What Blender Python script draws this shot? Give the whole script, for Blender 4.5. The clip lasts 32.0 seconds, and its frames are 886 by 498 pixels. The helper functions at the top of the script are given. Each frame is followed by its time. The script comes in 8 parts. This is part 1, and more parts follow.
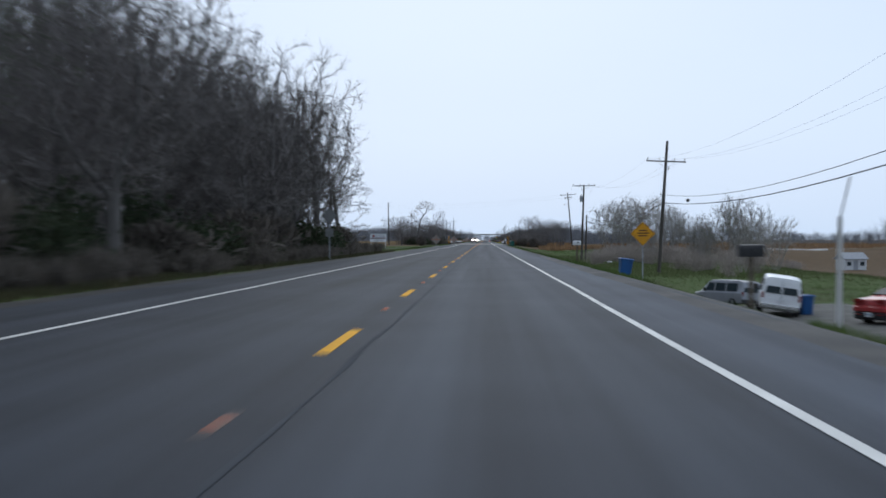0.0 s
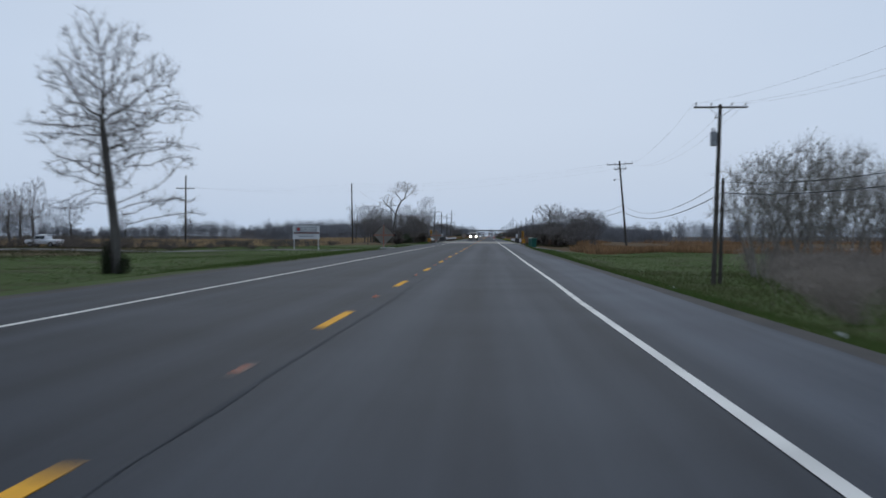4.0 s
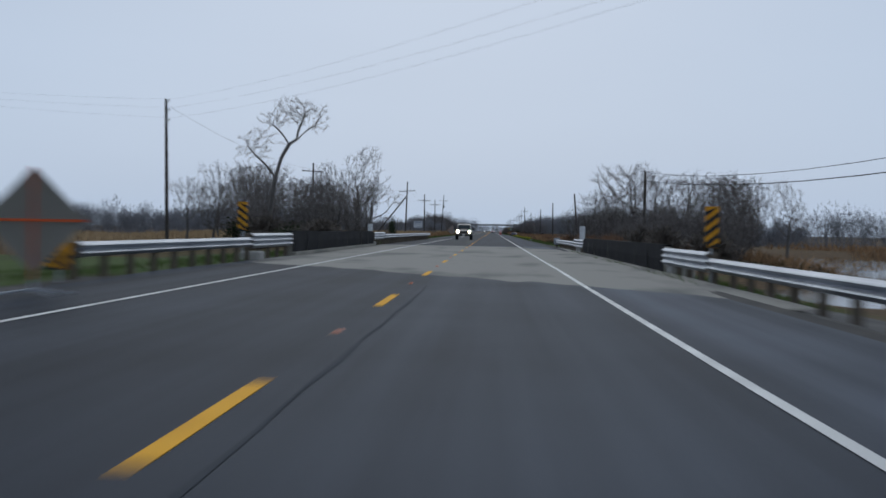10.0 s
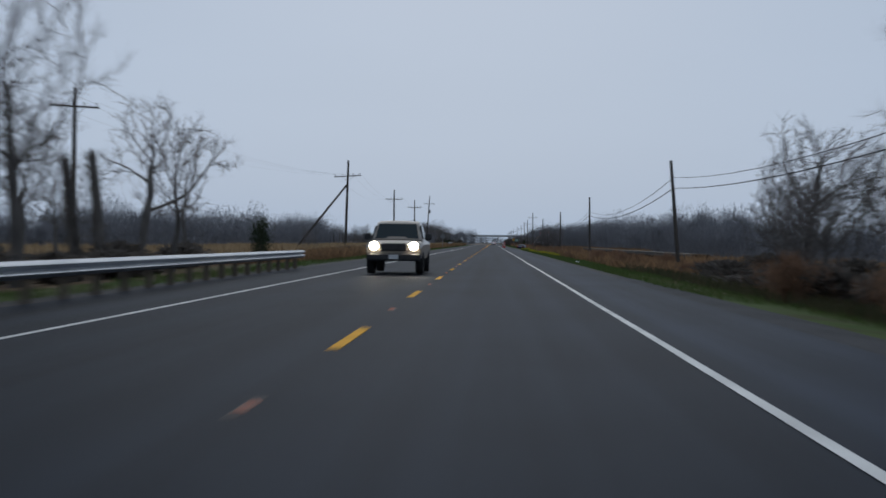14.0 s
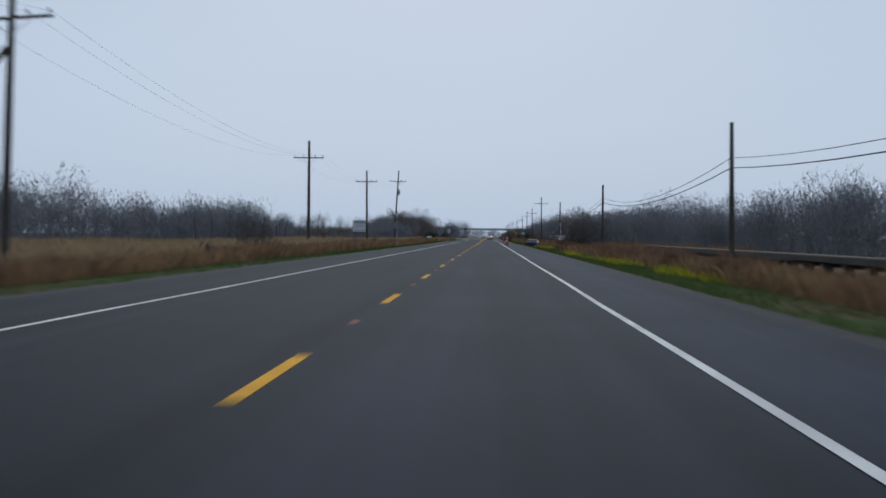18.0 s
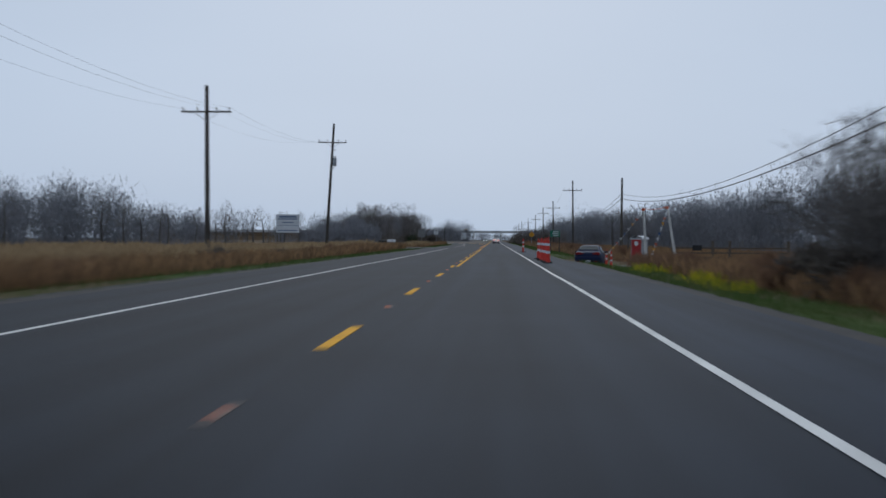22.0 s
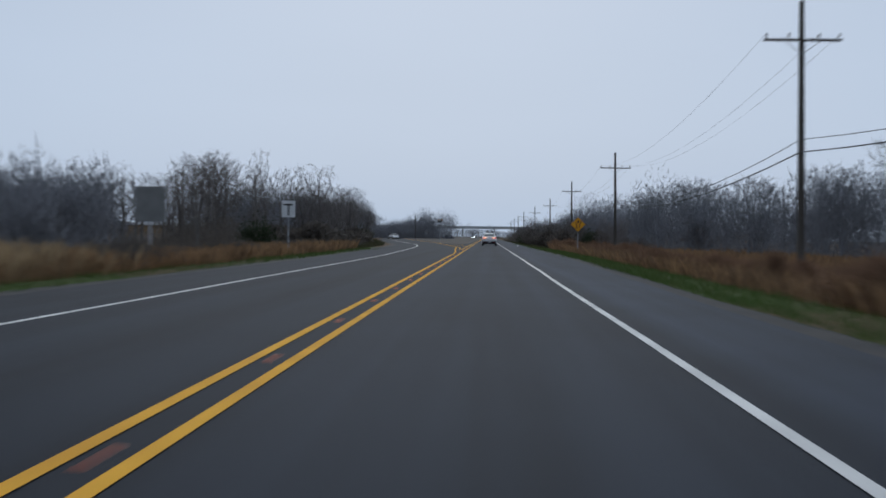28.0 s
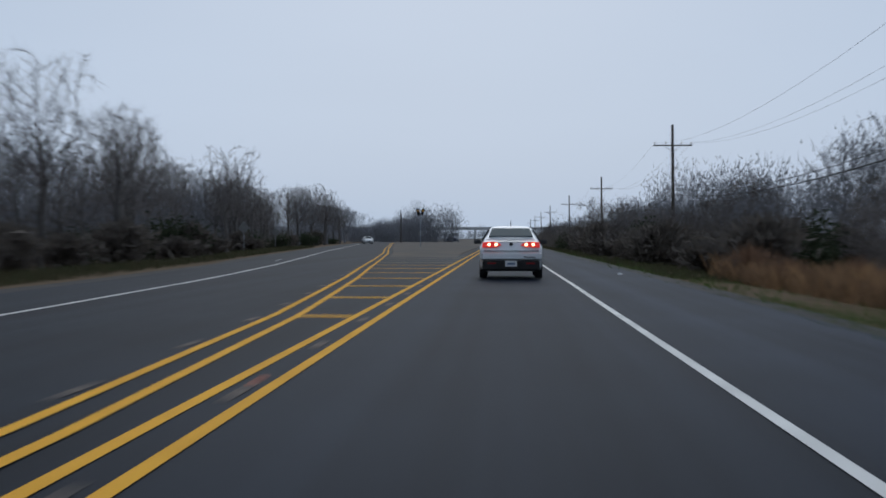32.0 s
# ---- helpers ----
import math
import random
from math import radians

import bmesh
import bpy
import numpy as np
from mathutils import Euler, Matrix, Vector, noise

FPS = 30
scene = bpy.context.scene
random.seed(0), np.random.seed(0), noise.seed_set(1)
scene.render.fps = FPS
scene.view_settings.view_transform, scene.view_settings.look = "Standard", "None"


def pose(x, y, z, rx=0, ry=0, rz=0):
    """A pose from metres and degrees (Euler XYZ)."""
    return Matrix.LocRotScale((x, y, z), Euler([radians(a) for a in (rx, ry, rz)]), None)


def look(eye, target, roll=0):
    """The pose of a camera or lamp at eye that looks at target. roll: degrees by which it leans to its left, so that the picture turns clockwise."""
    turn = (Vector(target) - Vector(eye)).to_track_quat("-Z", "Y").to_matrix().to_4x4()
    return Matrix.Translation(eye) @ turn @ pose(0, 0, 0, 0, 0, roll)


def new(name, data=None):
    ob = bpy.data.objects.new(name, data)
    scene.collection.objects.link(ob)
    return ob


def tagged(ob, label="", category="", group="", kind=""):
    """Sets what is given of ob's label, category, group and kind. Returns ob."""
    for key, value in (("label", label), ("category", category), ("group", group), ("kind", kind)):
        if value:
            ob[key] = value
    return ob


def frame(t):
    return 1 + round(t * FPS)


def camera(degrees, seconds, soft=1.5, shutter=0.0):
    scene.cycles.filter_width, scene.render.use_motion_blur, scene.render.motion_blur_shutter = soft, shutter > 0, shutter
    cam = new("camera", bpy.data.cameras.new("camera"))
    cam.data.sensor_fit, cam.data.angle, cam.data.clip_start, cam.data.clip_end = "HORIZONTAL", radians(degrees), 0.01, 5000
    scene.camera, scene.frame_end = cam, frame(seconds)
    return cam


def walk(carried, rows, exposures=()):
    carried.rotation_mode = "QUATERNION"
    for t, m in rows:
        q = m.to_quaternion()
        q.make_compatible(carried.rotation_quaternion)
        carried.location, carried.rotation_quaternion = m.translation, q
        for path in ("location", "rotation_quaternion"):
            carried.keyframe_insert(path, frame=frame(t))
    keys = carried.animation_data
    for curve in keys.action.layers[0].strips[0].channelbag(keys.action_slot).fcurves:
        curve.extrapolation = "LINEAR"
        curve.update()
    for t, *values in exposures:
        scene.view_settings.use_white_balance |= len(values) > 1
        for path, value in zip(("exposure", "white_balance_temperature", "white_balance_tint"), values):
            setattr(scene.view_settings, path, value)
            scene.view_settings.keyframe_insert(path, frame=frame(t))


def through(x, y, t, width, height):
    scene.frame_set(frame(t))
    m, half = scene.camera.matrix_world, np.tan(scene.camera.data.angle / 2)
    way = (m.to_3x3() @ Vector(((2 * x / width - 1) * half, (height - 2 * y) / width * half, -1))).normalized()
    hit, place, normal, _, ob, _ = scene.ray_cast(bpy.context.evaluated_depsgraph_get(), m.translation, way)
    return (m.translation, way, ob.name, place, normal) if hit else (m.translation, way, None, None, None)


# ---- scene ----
cam = camera(39.69, 32.0, soft=1.65, shutter=0.8)
# seconds, x, y, z, pitch, roll, yaw
PATH = [
    (0.0, 1.597, 1.13, 1.115, -0.43, 0.08, 1.94),
    (0.5, 1.667, 14.45, 1.130, -0.39, 0.15, 1.74),
    (1.0, 1.740, 28.10, 1.115, -0.48, -0.02, 1.71),
    (1.5, 1.827, 41.63, 1.117, -0.51, 0.07, 1.73),
    (2.0, 1.900, 55.04, 1.105, -0.51, 0.03, 1.79),
    (2.5, 1.968, 68.38, 1.109, -0.55, -0.02, 1.89),
    (3.0, 2.016, 81.67, 1.116, -0.69, -0.05, 1.99),
    (3.5, 2.041, 94.89, 1.106, -0.71, -0.04, 2.10),
    (4.0, 2.044, 108.15, 1.110, -0.61, -0.08, 2.14),
    (4.5, 2.044, 121.41, 1.112, -0.55, -0.10, 2.17),
    (6.5, 2.032, 173.95, 1.108, -0.70, -0.21, 2.35),
    (7.0, 1.989, 186.88, 1.103, -0.65, -0.22, 2.58),
    (7.5, 1.920, 199.65, 1.104, -0.65, -0.39, 2.67),
    (8.0, 1.859, 212.37, 1.103, -0.55, -0.36, 2.61),
    (8.5, 1.793, 225.09, 1.103, -0.39, -0.28, 2.50),
    (9.0, 1.732, 237.88, 1.116, -0.33, -0.47, 2.44),
    (9.5, 1.673, 250.71, 1.134, -0.42, -0.71, 2.36),
    (10.0, 1.658, 263.53, 1.118, -0.88, -0.94, 2.30),
    (10.5, 1.657, 276.35, 1.094, -0.27, -1.10, 2.28),
    (11.0, 1.659, 289.17, 1.074, -0.33, -1.33, 2.28),
    (11.5, 1.645, 302.07, 1.089, 0.23, -0.77, 2.20),
    (12.0, 1.639, 314.95, 1.090, -0.07, -0.21, 2.18),
    (12.5, 1.653, 327.72, 1.125, -0.47, -0.17, 2.15),
    (13.0, 1.661, 340.44, 1.163, -0.38, -0.11, 2.26),
    (13.5, 1.656, 353.17, 1.149, -0.82, -0.27, 2.30),
    (14.0, 1.665, 365.95, 1.143, -0.33, -0.56, 2.32),
    (14.5, 1.669, 378.74, 1.148, -0.53, -0.40, 2.15),
    (16.5, 1.651, 429.56, 1.141, -0.69, -0.61, 2.14),
    (17.0, 1.680, 442.36, 1.131, -0.70, -0.76, 2.12),
    (17.5, 1.706, 455.24, 1.130, -0.64, -0.59, 2.14),
    (18.0, 1.722, 468.17, 1.131, -0.61, -0.52, 2.14),
    (18.5, 1.734, 481.19, 1.124, -0.41, -0.48, 2.18),
    (19.0, 1.723, 494.25, 1.117, -0.52, -0.51, 2.20),
    (19.5, 1.724, 507.35, 1.116, -0.40, -0.44, 2.21),
    (20.0, 1.736, 520.54, 1.115, -0.45, -0.26, 2.20),
    (20.5, 1.746, 533.77, 1.114, -0.44, -0.19, 2.17),
    (21.0, 1.754, 547.09, 1.111, -0.44, -0.35, 2.20),
    (21.5, 1.739, 560.48, 1.113, -0.43, -0.32, 2.29),
    (22.0, 1.707, 573.88, 1.106, -0.45, -0.31, 2.40),
    (22.5, 1.651, 587.30, 1.117, -0.54, -0.42, 2.42),
    (23.0, 1.606, 600.73, 1.131, -0.59, -0.34, 2.37),
    (23.5, 1.566, 614.21, 1.126, -0.50, -0.27, 2.33),
    (24.0, 1.567, 627.72, 1.114, -0.49, -0.35, 2.21),
    (24.5, 1.599, 641.26, 1.114, -0.50, -0.43, 2.19),
    (26.5, 1.710, 695.26, 1.132, -0.50, -0.20, 2.14),
    (27.0, 1.757, 708.81, 1.142, -0.57, -0.28, 2.04),
    (27.5, 1.812, 722.42, 1.135, -0.68, -0.52, 1.97),
    (28.0, 1.848, 736.06, 1.116, -0.61, -0.74, 2.05),
    (28.5, 1.863, 749.75, 1.130, -0.46, -0.68, 2.16),
    (29.0, 1.878, 763.43, 1.145, -0.65, -0.64, 2.09),
    (29.5, 1.908, 777.10, 1.136, -0.56, -0.58, 2.10),
    (30.0, 1.938, 790.73, 1.128, -0.56, -0.60, 2.13),
    (30.5, 1.949, 804.32, 1.132, -0.70, -0.40, 2.20),
    (31.0, 1.942, 817.89, 1.134, -0.60, -0.23, 2.29),
    (31.5, 1.915, 831.49, 1.132, -0.47, -0.13, 2.75),
    (32.0, 1.887, 845.09, 1.133, -0.50, -0.09, 2.76),
]
EXPOSURE = ((0, 0.48), (1, 0.47), (2, 0.43), (3, 0.3), (4, 0.1), (7, 0.03), (10, 0), (11, 0), (11.3, 0), (12, -0.2), (13, -0.2), (14, -0.2), (14.5, -0.12), (17, 0), (32, 0))
walk(cam, [(t, pose(x, y, z, 90 + pitch, roll, yaw)) for t, x, y, z, pitch, roll, yaw in PATH], EXPOSURE)

# ---- world and light: a closed grey cloud deck at dusk ----
world = bpy.data.worlds.new("overcast")
scene.world = world
world.use_nodes = True
wn, wl = world.node_tree.nodes, world.node_tree.links
wn.clear()
w_out = wn.new("ShaderNodeOutputWorld")
w_bg = wn.new("ShaderNodeBackground")
w_sky = wn.new("ShaderNodeTexSky")
w_sky.sky_type = "NISHITA"
w_sky.sun_disc = False
w_sky.sun_elevation, w_sky.sun_rotation = radians(32), radians(-2)
w_sky.air_density, w_sky.dust_density = 1.0, 4.0
w_dim = wn.new("ShaderNodeVectorMath")
w_dim.operation = "SCALE"
w_dim.inputs["Scale"].default_value = 0.08
w_co = wn.new("ShaderNodeTexCoord")
w_sep = wn.new("ShaderNodeSeparateXYZ")
w_ramp = wn.new("ShaderNodeValToRGB")
w_ramp.color_ramp.interpolation = "EASE"
for pos, col in ((0.0, (0.46, 0.57, 0.735)), (0.05, (0.59, 0.735, 0.96)), (0.2, (0.92, 1.14, 1.50)), (0.5, (0.60, 0.71, 0.90)), (1.0, (0.40, 0.47, 0.59))):
    e = w_ramp.color_ramp.elements[0] if pos == 0 else (w_ramp.color_ramp.elements[1] if pos == 1 else w_ramp.color_ramp.elements.new(pos))
    e.position, e.color = pos, (*col, 1)
w_map = wn.new("ShaderNodeMapping")
w_map.inputs["Scale"].default_value = (1.2, 1.2, 5.0)
w_cloud = wn.new("ShaderNodeTexNoise")
w_cloud.inputs["Scale"].default_value = 1.6
w_cloud.inputs["Detail"].default_value = 5
w_cr = wn.new("ShaderNodeMapRange")
w_cr.inputs["To Min"].default_value, w_cr.inputs["To Max"].default_value = 0.95, 1.05
w_mul = wn.new("ShaderNodeVectorMath")
w_mul.operation = "SCALE"
w_mix = wn.new("ShaderNodeMixRGB")
w_mix.inputs["Fac"].default_value = 0.94
wl.new(w_co.outputs["Generated"], w_sep.inputs[0])
wl.new(w_sep.outputs["Z"], w_ramp.inputs["Fac"])
wl.new(w_co.outputs["Generated"], w_map.inputs["Vector"])
wl.new(w_map.outputs[0], w_cloud.inputs["Vector"])
wl.new(w_cloud.outputs["Fac"], w_cr.inputs["Value"])
wl.new(w_ramp.outputs["Color"], w_mul.inputs[0])
wl.new(w_cr.outputs[0], w_mul.inputs["Scale"])
wl.new(w_sky.outputs[0], w_dim.inputs[0])
wl.new(w_dim.outputs[0], w_mix.inputs["Color1"])
wl.new(w_mul.outputs[0], w_mix.inputs["Color2"])
wl.new(w_mix.outputs[0], w_bg.inputs["Color"])
wl.new(w_bg.outputs[0], w_out.inputs["Surface"])

sun_data = bpy.data.lights.new("sun", "SUN")
sun_data.energy, sun_data.angle, sun_data.color = 0.5, radians(50), (0.92, 0.97, 1.0)
sun = new("sun", sun_data)
sun.matrix_basis = look((0, 0, 60), (20 * math.sin(radians(2)), -20 * math.cos(radians(2)), 60 - 14))


# ---- materials ----
def material(name, base, other=None, scale=3.0, fine=40.0, rough=0.8, metal=0.0, bump=0.2, stretch=(1, 1, 1), vary=0.0, spread=(0.35, 0.65), coat=0.0, spec=0.3):
    """A paint, bark, stone or metal: two colours mixed by broad noise, fine grain in value, roughness and relief."""
    m = bpy.data.materials.new(name)
    m.use_nodes = True
    n, l = m.node_tree.nodes, m.node_tree.links
    b = n["Principled BSDF"]
    b.inputs["Metallic"].default_value = metal
    b.inputs["Coat Weight"].default_value = coat
    b.inputs["Specular IOR Level"].default_value = spec
    other = other or tuple(c * 0.75 for c in base)
    geo = n.new("ShaderNodeNewGeometry")
    mp = n.new("ShaderNodeMapping")
    mp.inputs["Scale"].default_value = stretch
    l.new(geo.outputs["Position"], mp.inputs["Vector"])
    broad = n.new("ShaderNodeTexNoise")
    broad.inputs["Scale"].default_value, broad.inputs["Detail"].default_value = scale, 4
    grain = n.new("ShaderNodeTexNoise")
    grain.inputs["Scale"].default_value, grain.inputs["Detail"].default_value = fine, 3
    l.new(mp.outputs[0], broad.inputs["Vector"])
    l.new(mp.outputs[0], grain.inputs["Vector"])
    fac = n.new("ShaderNodeMapRange")
    fac.inputs["From Min"].default_value, fac.inputs["From Max"].default_value = spread
    l.new(broad.outputs["Fac"], fac.inputs["Value"])
    mix = n.new("ShaderNodeMixRGB")
    mix.inputs["Color1"].default_value, mix.inputs["Color2"].default_value = (*base, 1), (*other, 1)
    l.new(fac.outputs[0], mix.inputs["Fac"])
    val = n.new("ShaderNodeMapRange")
    val.inputs["To Min"].default_value, val.inputs["To Max"].default_value = 0.8, 1.2
    l.new(grain.outputs["Fac"], val.inputs["Value"])
    hsv = n.new("ShaderNodeHueSaturation")
    l.new(mix.outputs[0], hsv.inputs["Color"])
    if vary:
        info = n.new("ShaderNodeObjectInfo")
        rnd = n.new("ShaderNodeMapRange")
        rnd.inputs["To Min"].default_value, rnd.inputs["To Max"].default_value = 1 - vary, 1 + vary
        l.new(info.outputs["Random"], rnd.inputs["Value"])
        mul = n.new("ShaderNodeMath")
        mul.operation = "MULTIPLY"
        l.new(rnd.outputs[0], mul.inputs[0])
        l.new(val.outputs[0], mul.inputs[1])
        l.new(mul.outputs[0], hsv.inputs["Value"])
    else:
        l.new(val.outputs[0], hsv.inputs["Value"])
    l.new(hsv.outputs[0], b.inputs["Base Color"])
    rr = n.new("ShaderNodeMapRange")
    rr.inputs["To Min"].default_value, rr.inputs["To Max"].default_value = max(0.03, rough - 0.12), min(1, rough + 0.12)
    l.new(grain.outputs["Fac"], rr.inputs["Value"])
    l.new(rr.outputs[0], b.inputs["Roughness"])
    if bump:
        bp = n.new("ShaderNodeBump")
        bp.inputs["Strength"].default_value, bp.inputs["Distance"].default_value = bump, 0.02
        l.new(grain.outputs["Fac"], bp.inputs["Height"])
        l.new(bp.outputs[0], b.inputs["Normal"])
    return m


def foliage(name, base, other, rough=0.75, through=0.25):
    """Leaves, stalks and blades: colour varies from piece to piece, and light passes a little."""
    m = bpy.data.materials.new(name)
    m.use_nodes = True
    n, l = m.node_tree.nodes, m.node_tree.links
    b = n["Principled BSDF"]
    b.inputs["Roughness"].default_value = rough
    b.inputs["Specular IOR Level"].default_value = 0.08
    geo = n.new("ShaderNodeNewGeometry")
    broad = n.new("ShaderNodeTexNoise")
    broad.inputs["Scale"].default_value, broad.inputs["Detail"].default_value = 0.22, 3
    l.new(geo.outputs["Position"], broad.inputs["Vector"])
    add = n.new("ShaderNodeMath")
    add.operation = "ADD"
    half = n.new("ShaderNodeMath")
    half.operation = "MULTIPLY_ADD"
    half.inputs[1].default_value, half.inputs[2].default_value = 0.7, -0.35
    l.new(geo.outputs["Random Per Island"], half.inputs[0])
    l.new(broad.outputs["Fac"], add.inputs[0])
    l.new(half.outputs[0], add.inputs[1])
    fac = n.new("ShaderNodeMapRange")
    fac.inputs["From Min"].default_value, fac.inputs["From Max"].default_value = 0.2, 0.8
    l.new(add.outputs[0], fac.inputs["Value"])
    mix = n.new("ShaderNodeMixRGB")
    mix.inputs["Color1"].default_value, mix.inputs["Color2"].default_value = (*base, 1), (*other, 1)
    l.new(fac.outputs[0], mix.inputs["Fac"])
    l.new(mix.outputs[0], b.inputs["Base Color"])
    if through:
        tr = n.new("ShaderNodeBsdfTranslucent")
        ms = n.new("ShaderNodeMixShader")
        ms.inputs["Fac"].default_value = through
        l.new(mix.outputs[0], tr.inputs["Color"])
        l.new(b.outputs[0], ms.inputs[1])
        l.new(tr.outputs[0], ms.inputs[2])
        l.new(ms.outputs[0], n["Material Output"].inputs["Surface"])
    return m


def glow(name, col, strength):
    m = bpy.data.materials.new(name)
    m.use_nodes = True
    b = m.node_tree.nodes["Principled BSDF"]
    b.inputs["Base Color"].default_value = (*col, 1)
    b.inputs["Emission Color"].default_value = (*col, 1)
    b.inputs["Emission Strength"].default_value = strength
    return m


def glass_mat(name, tint=(0.02, 0.025, 0.03)):
    m = bpy.data.materials.new(name)
    m.use_nodes = True
    b = m.node_tree.nodes["Principled BSDF"]
    b.inputs["Base Color"].default_value = (*tint, 1)
    b.inputs["Roughness"].default_value = 0.12
    b.inputs["Specular IOR Level"].default_value = 0.06
    return m


M_WHITE_LINE = material("white_road_paint", (0.76, 0.745, 0.70), (0.52, 0.51, 0.48), 1.2, 30, 0.6, bump=0.25)
M_YELLOW_LINE = material("yellow_road_paint", (0.90, 0.46, 0.045), (0.70, 0.34, 0.035), 1.5, 30, 0.8, bump=0.25, spec=0.08)
M_WORN_YELLOW = material("worn_yellow_paint", (0.40, 0.32, 0.18), (0.20, 0.17, 0.11), 2.0, 30, 0.7, bump=0.25)
M_CONCRETE = material("bridge_concrete", (0.29, 0.275, 0.235), (0.13, 0.128, 0.115), 0.6, 25, 0.85, bump=0.3, stretch=(1, 0.3, 1), spread=(0.42, 0.74), spec=0.12)
M_DECK = material("stained_deck_concrete", (0.235, 0.222, 0.192), (0.06, 0.06, 0.058), 0.42, 25, 0.75, bump=0.3, stretch=(1, 0.28, 1), spread=(0.5, 0.72), spec=0.15)
M_PALE_CONCRETE = material("pale_concrete", (0.40, 0.39, 0.36), (0.28, 0.27, 0.25), 1.2, 25, 0.85, bump=0.3)
M_MARKER_STAIN = material("marker_glue_stain", (0.125, 0.09, 0.07), (0.075, 0.06, 0.05), 3.0, 30, 0.8, bump=0.2)
M_DARK_GRAVEL = material("dark_crushed_gravel", (0.036, 0.037, 0.04), (0.019, 0.020, 0.022), 0.6, 26, 0.95, bump=0.6)
M_SHOULDER = material("grey_shoulder_gravel", (0.105, 0.098, 0.09), (0.06, 0.058, 0.055), 0.5, 26, 0.95, bump=0.5)
M_GRAVEL = material("driveway_gravel", (0.145, 0.14, 0.125), (0.085, 0.082, 0.072), 0.9, 30, 0.95, bump=0.6)
M_EDGE = material("sandy_road_edge", (0.072, 0.067, 0.061), (0.05, 0.049, 0.048), 0.7, 14, 0.75, bump=0.4, spec=0.04)
M_SEAL = material("crack_sealant", (0.046, 0.051, 0.058), (0.066, 0.072, 0.08), 0.9, 12, 0.85, bump=0.1, spec=0.04)
M_WATER = material("pond_water", (0.03, 0.035, 0.035), (0.025, 0.03, 0.03), 0.2, 2.0, 0.12, bump=0.05)
M_POLE = material("weathered_pole_wood", (0.085, 0.075, 0.065), (0.055, 0.048, 0.042), 2.0, 30, 0.9, bump=0.5, stretch=(3, 3, 0.3), vary=0.2)
M_PALE_POLE = material("pale_pole_wood", (0.58, 0.57, 0.55), (0.46, 0.45, 0.43), 2.0, 30, 0.8, bump=0.3, stretch=(3, 3, 0.4))
M_WOOD = material("rough_post_wood", (0.13, 0.105, 0.08), (0.08, 0.065, 0.05), 3.0, 40, 0.9, bump=0.5, stretch=(3, 3, 0.4))
M_TARRED = material("tarred_trestle_wood", (0.034, 0.031, 0.029), (0.055, 0.05, 0.045), 2.0, 30, 0.9, bump=0.4, stretch=(1, 0.1, 1))
M_CERAMIC = material("insulator_ceramic", (0.25, 0.25, 0.26), (0.18, 0.18, 0.19), 8, 40, 0.3, bump=0)
M_CABLE = material("cable_sheath", (0.02, 0.02, 0.022), (0.03, 0.03, 0.03), 3, 40, 0.6, bump=0)
M_GALV = material("galvanised_steel", (0.34, 0.36, 0.39), (0.25, 0.27, 0.30), 1.5, 25, 0.42, 0.75, bump=0.08, stretch=(1, 0.3, 1))
M_STEEL_GREY = material("transformer_grey", (0.32, 0.34, 0.36), (0.25, 0.26, 0.28), 4, 30, 0.5, bump=0.05)
M_BLACK_MESH = material("black_parapet_cover", (0.022, 0.022, 0.025), (0.03, 0.03, 0.03), 1.0, 25, 0.9, bump=0.5, spec=0.05)
M_SIGN_YELLOW = material("sign_yellow", (0.66, 0.30, 0.01), (0.58, 0.25, 0.01), 2, 30, 0.5, bump=0.02)
M_SIGN_ORANGE = material("sign_orange", (0.62, 0.10, 0.025), (0.5, 0.08, 0.02), 2, 30, 0.6, bump=0.05)
M_SIGN_WHITE = material("sign_white", (0.60, 0.61, 0.62), (0.52, 0.53, 0.54), 2, 30, 0.5, bump=0.02)
M_SIGN_GREEN = material("sign_green", (0.012, 0.16, 0.10), (0.01, 0.13, 0.08), 2, 30, 0.5, bump=0.02)
M_SIGN_BACK = material("sign_back_grey", (0.18, 0.183, 0.18), (0.145, 0.148, 0.146), 2, 30, 0.55, 0.3, bump=0.05)
M_SIGN_BLUE = material("sign_blue", (0.12, 0.17, 0.26), (0.10, 0.14, 0.22), 2, 30, 0.5, bump=0.02)
M_BLACK = material("black_paint", (0.012, 0.012, 0.014), (0.02, 0.02, 0.02), 5, 40, 0.5, bump=0.03)
M_RUBBER = material("tyre_rubber", (0.012, 0.012, 0.013), (0.02, 0.02, 0.02), 6, 60, 0.85, bump=0.2)
M_RIM = material("wheel_rim", (0.30, 0.31, 0.32), (0.2, 0.2, 0.21), 6, 40, 0.35, 0.8, bump=0)
M_PLASTIC = material("dark_plastic", (0.025, 0.026, 0.028), (0.035, 0.035, 0.037), 5, 60, 0.6, bump=0.1)
M_CHROME = material("bright_trim", (0.55, 0.55, 0.56), (0.5, 0.5, 0.5), 5, 60, 0.2, 1.0, bump=0)
M_SILVER = material("silver_car_paint", (0.62, 0.645, 0.67), (0.58, 0.60, 0.62), 2, 80, 0.34, 0.35, bump=0.0, coat=0.5)
M_PEWTER = material("pewter_car_paint", (0.30, 0.31, 0.335), (0.26, 0.27, 0.29), 2, 80, 0.36, 0.35, bump=0.0)
M_NAVY = material("navy_car_paint", (0.012, 0.018, 0.05), (0.015, 0.022, 0.055), 2, 80, 0.5, 0.0, bump=0.0, coat=0.0, spec=0.12)
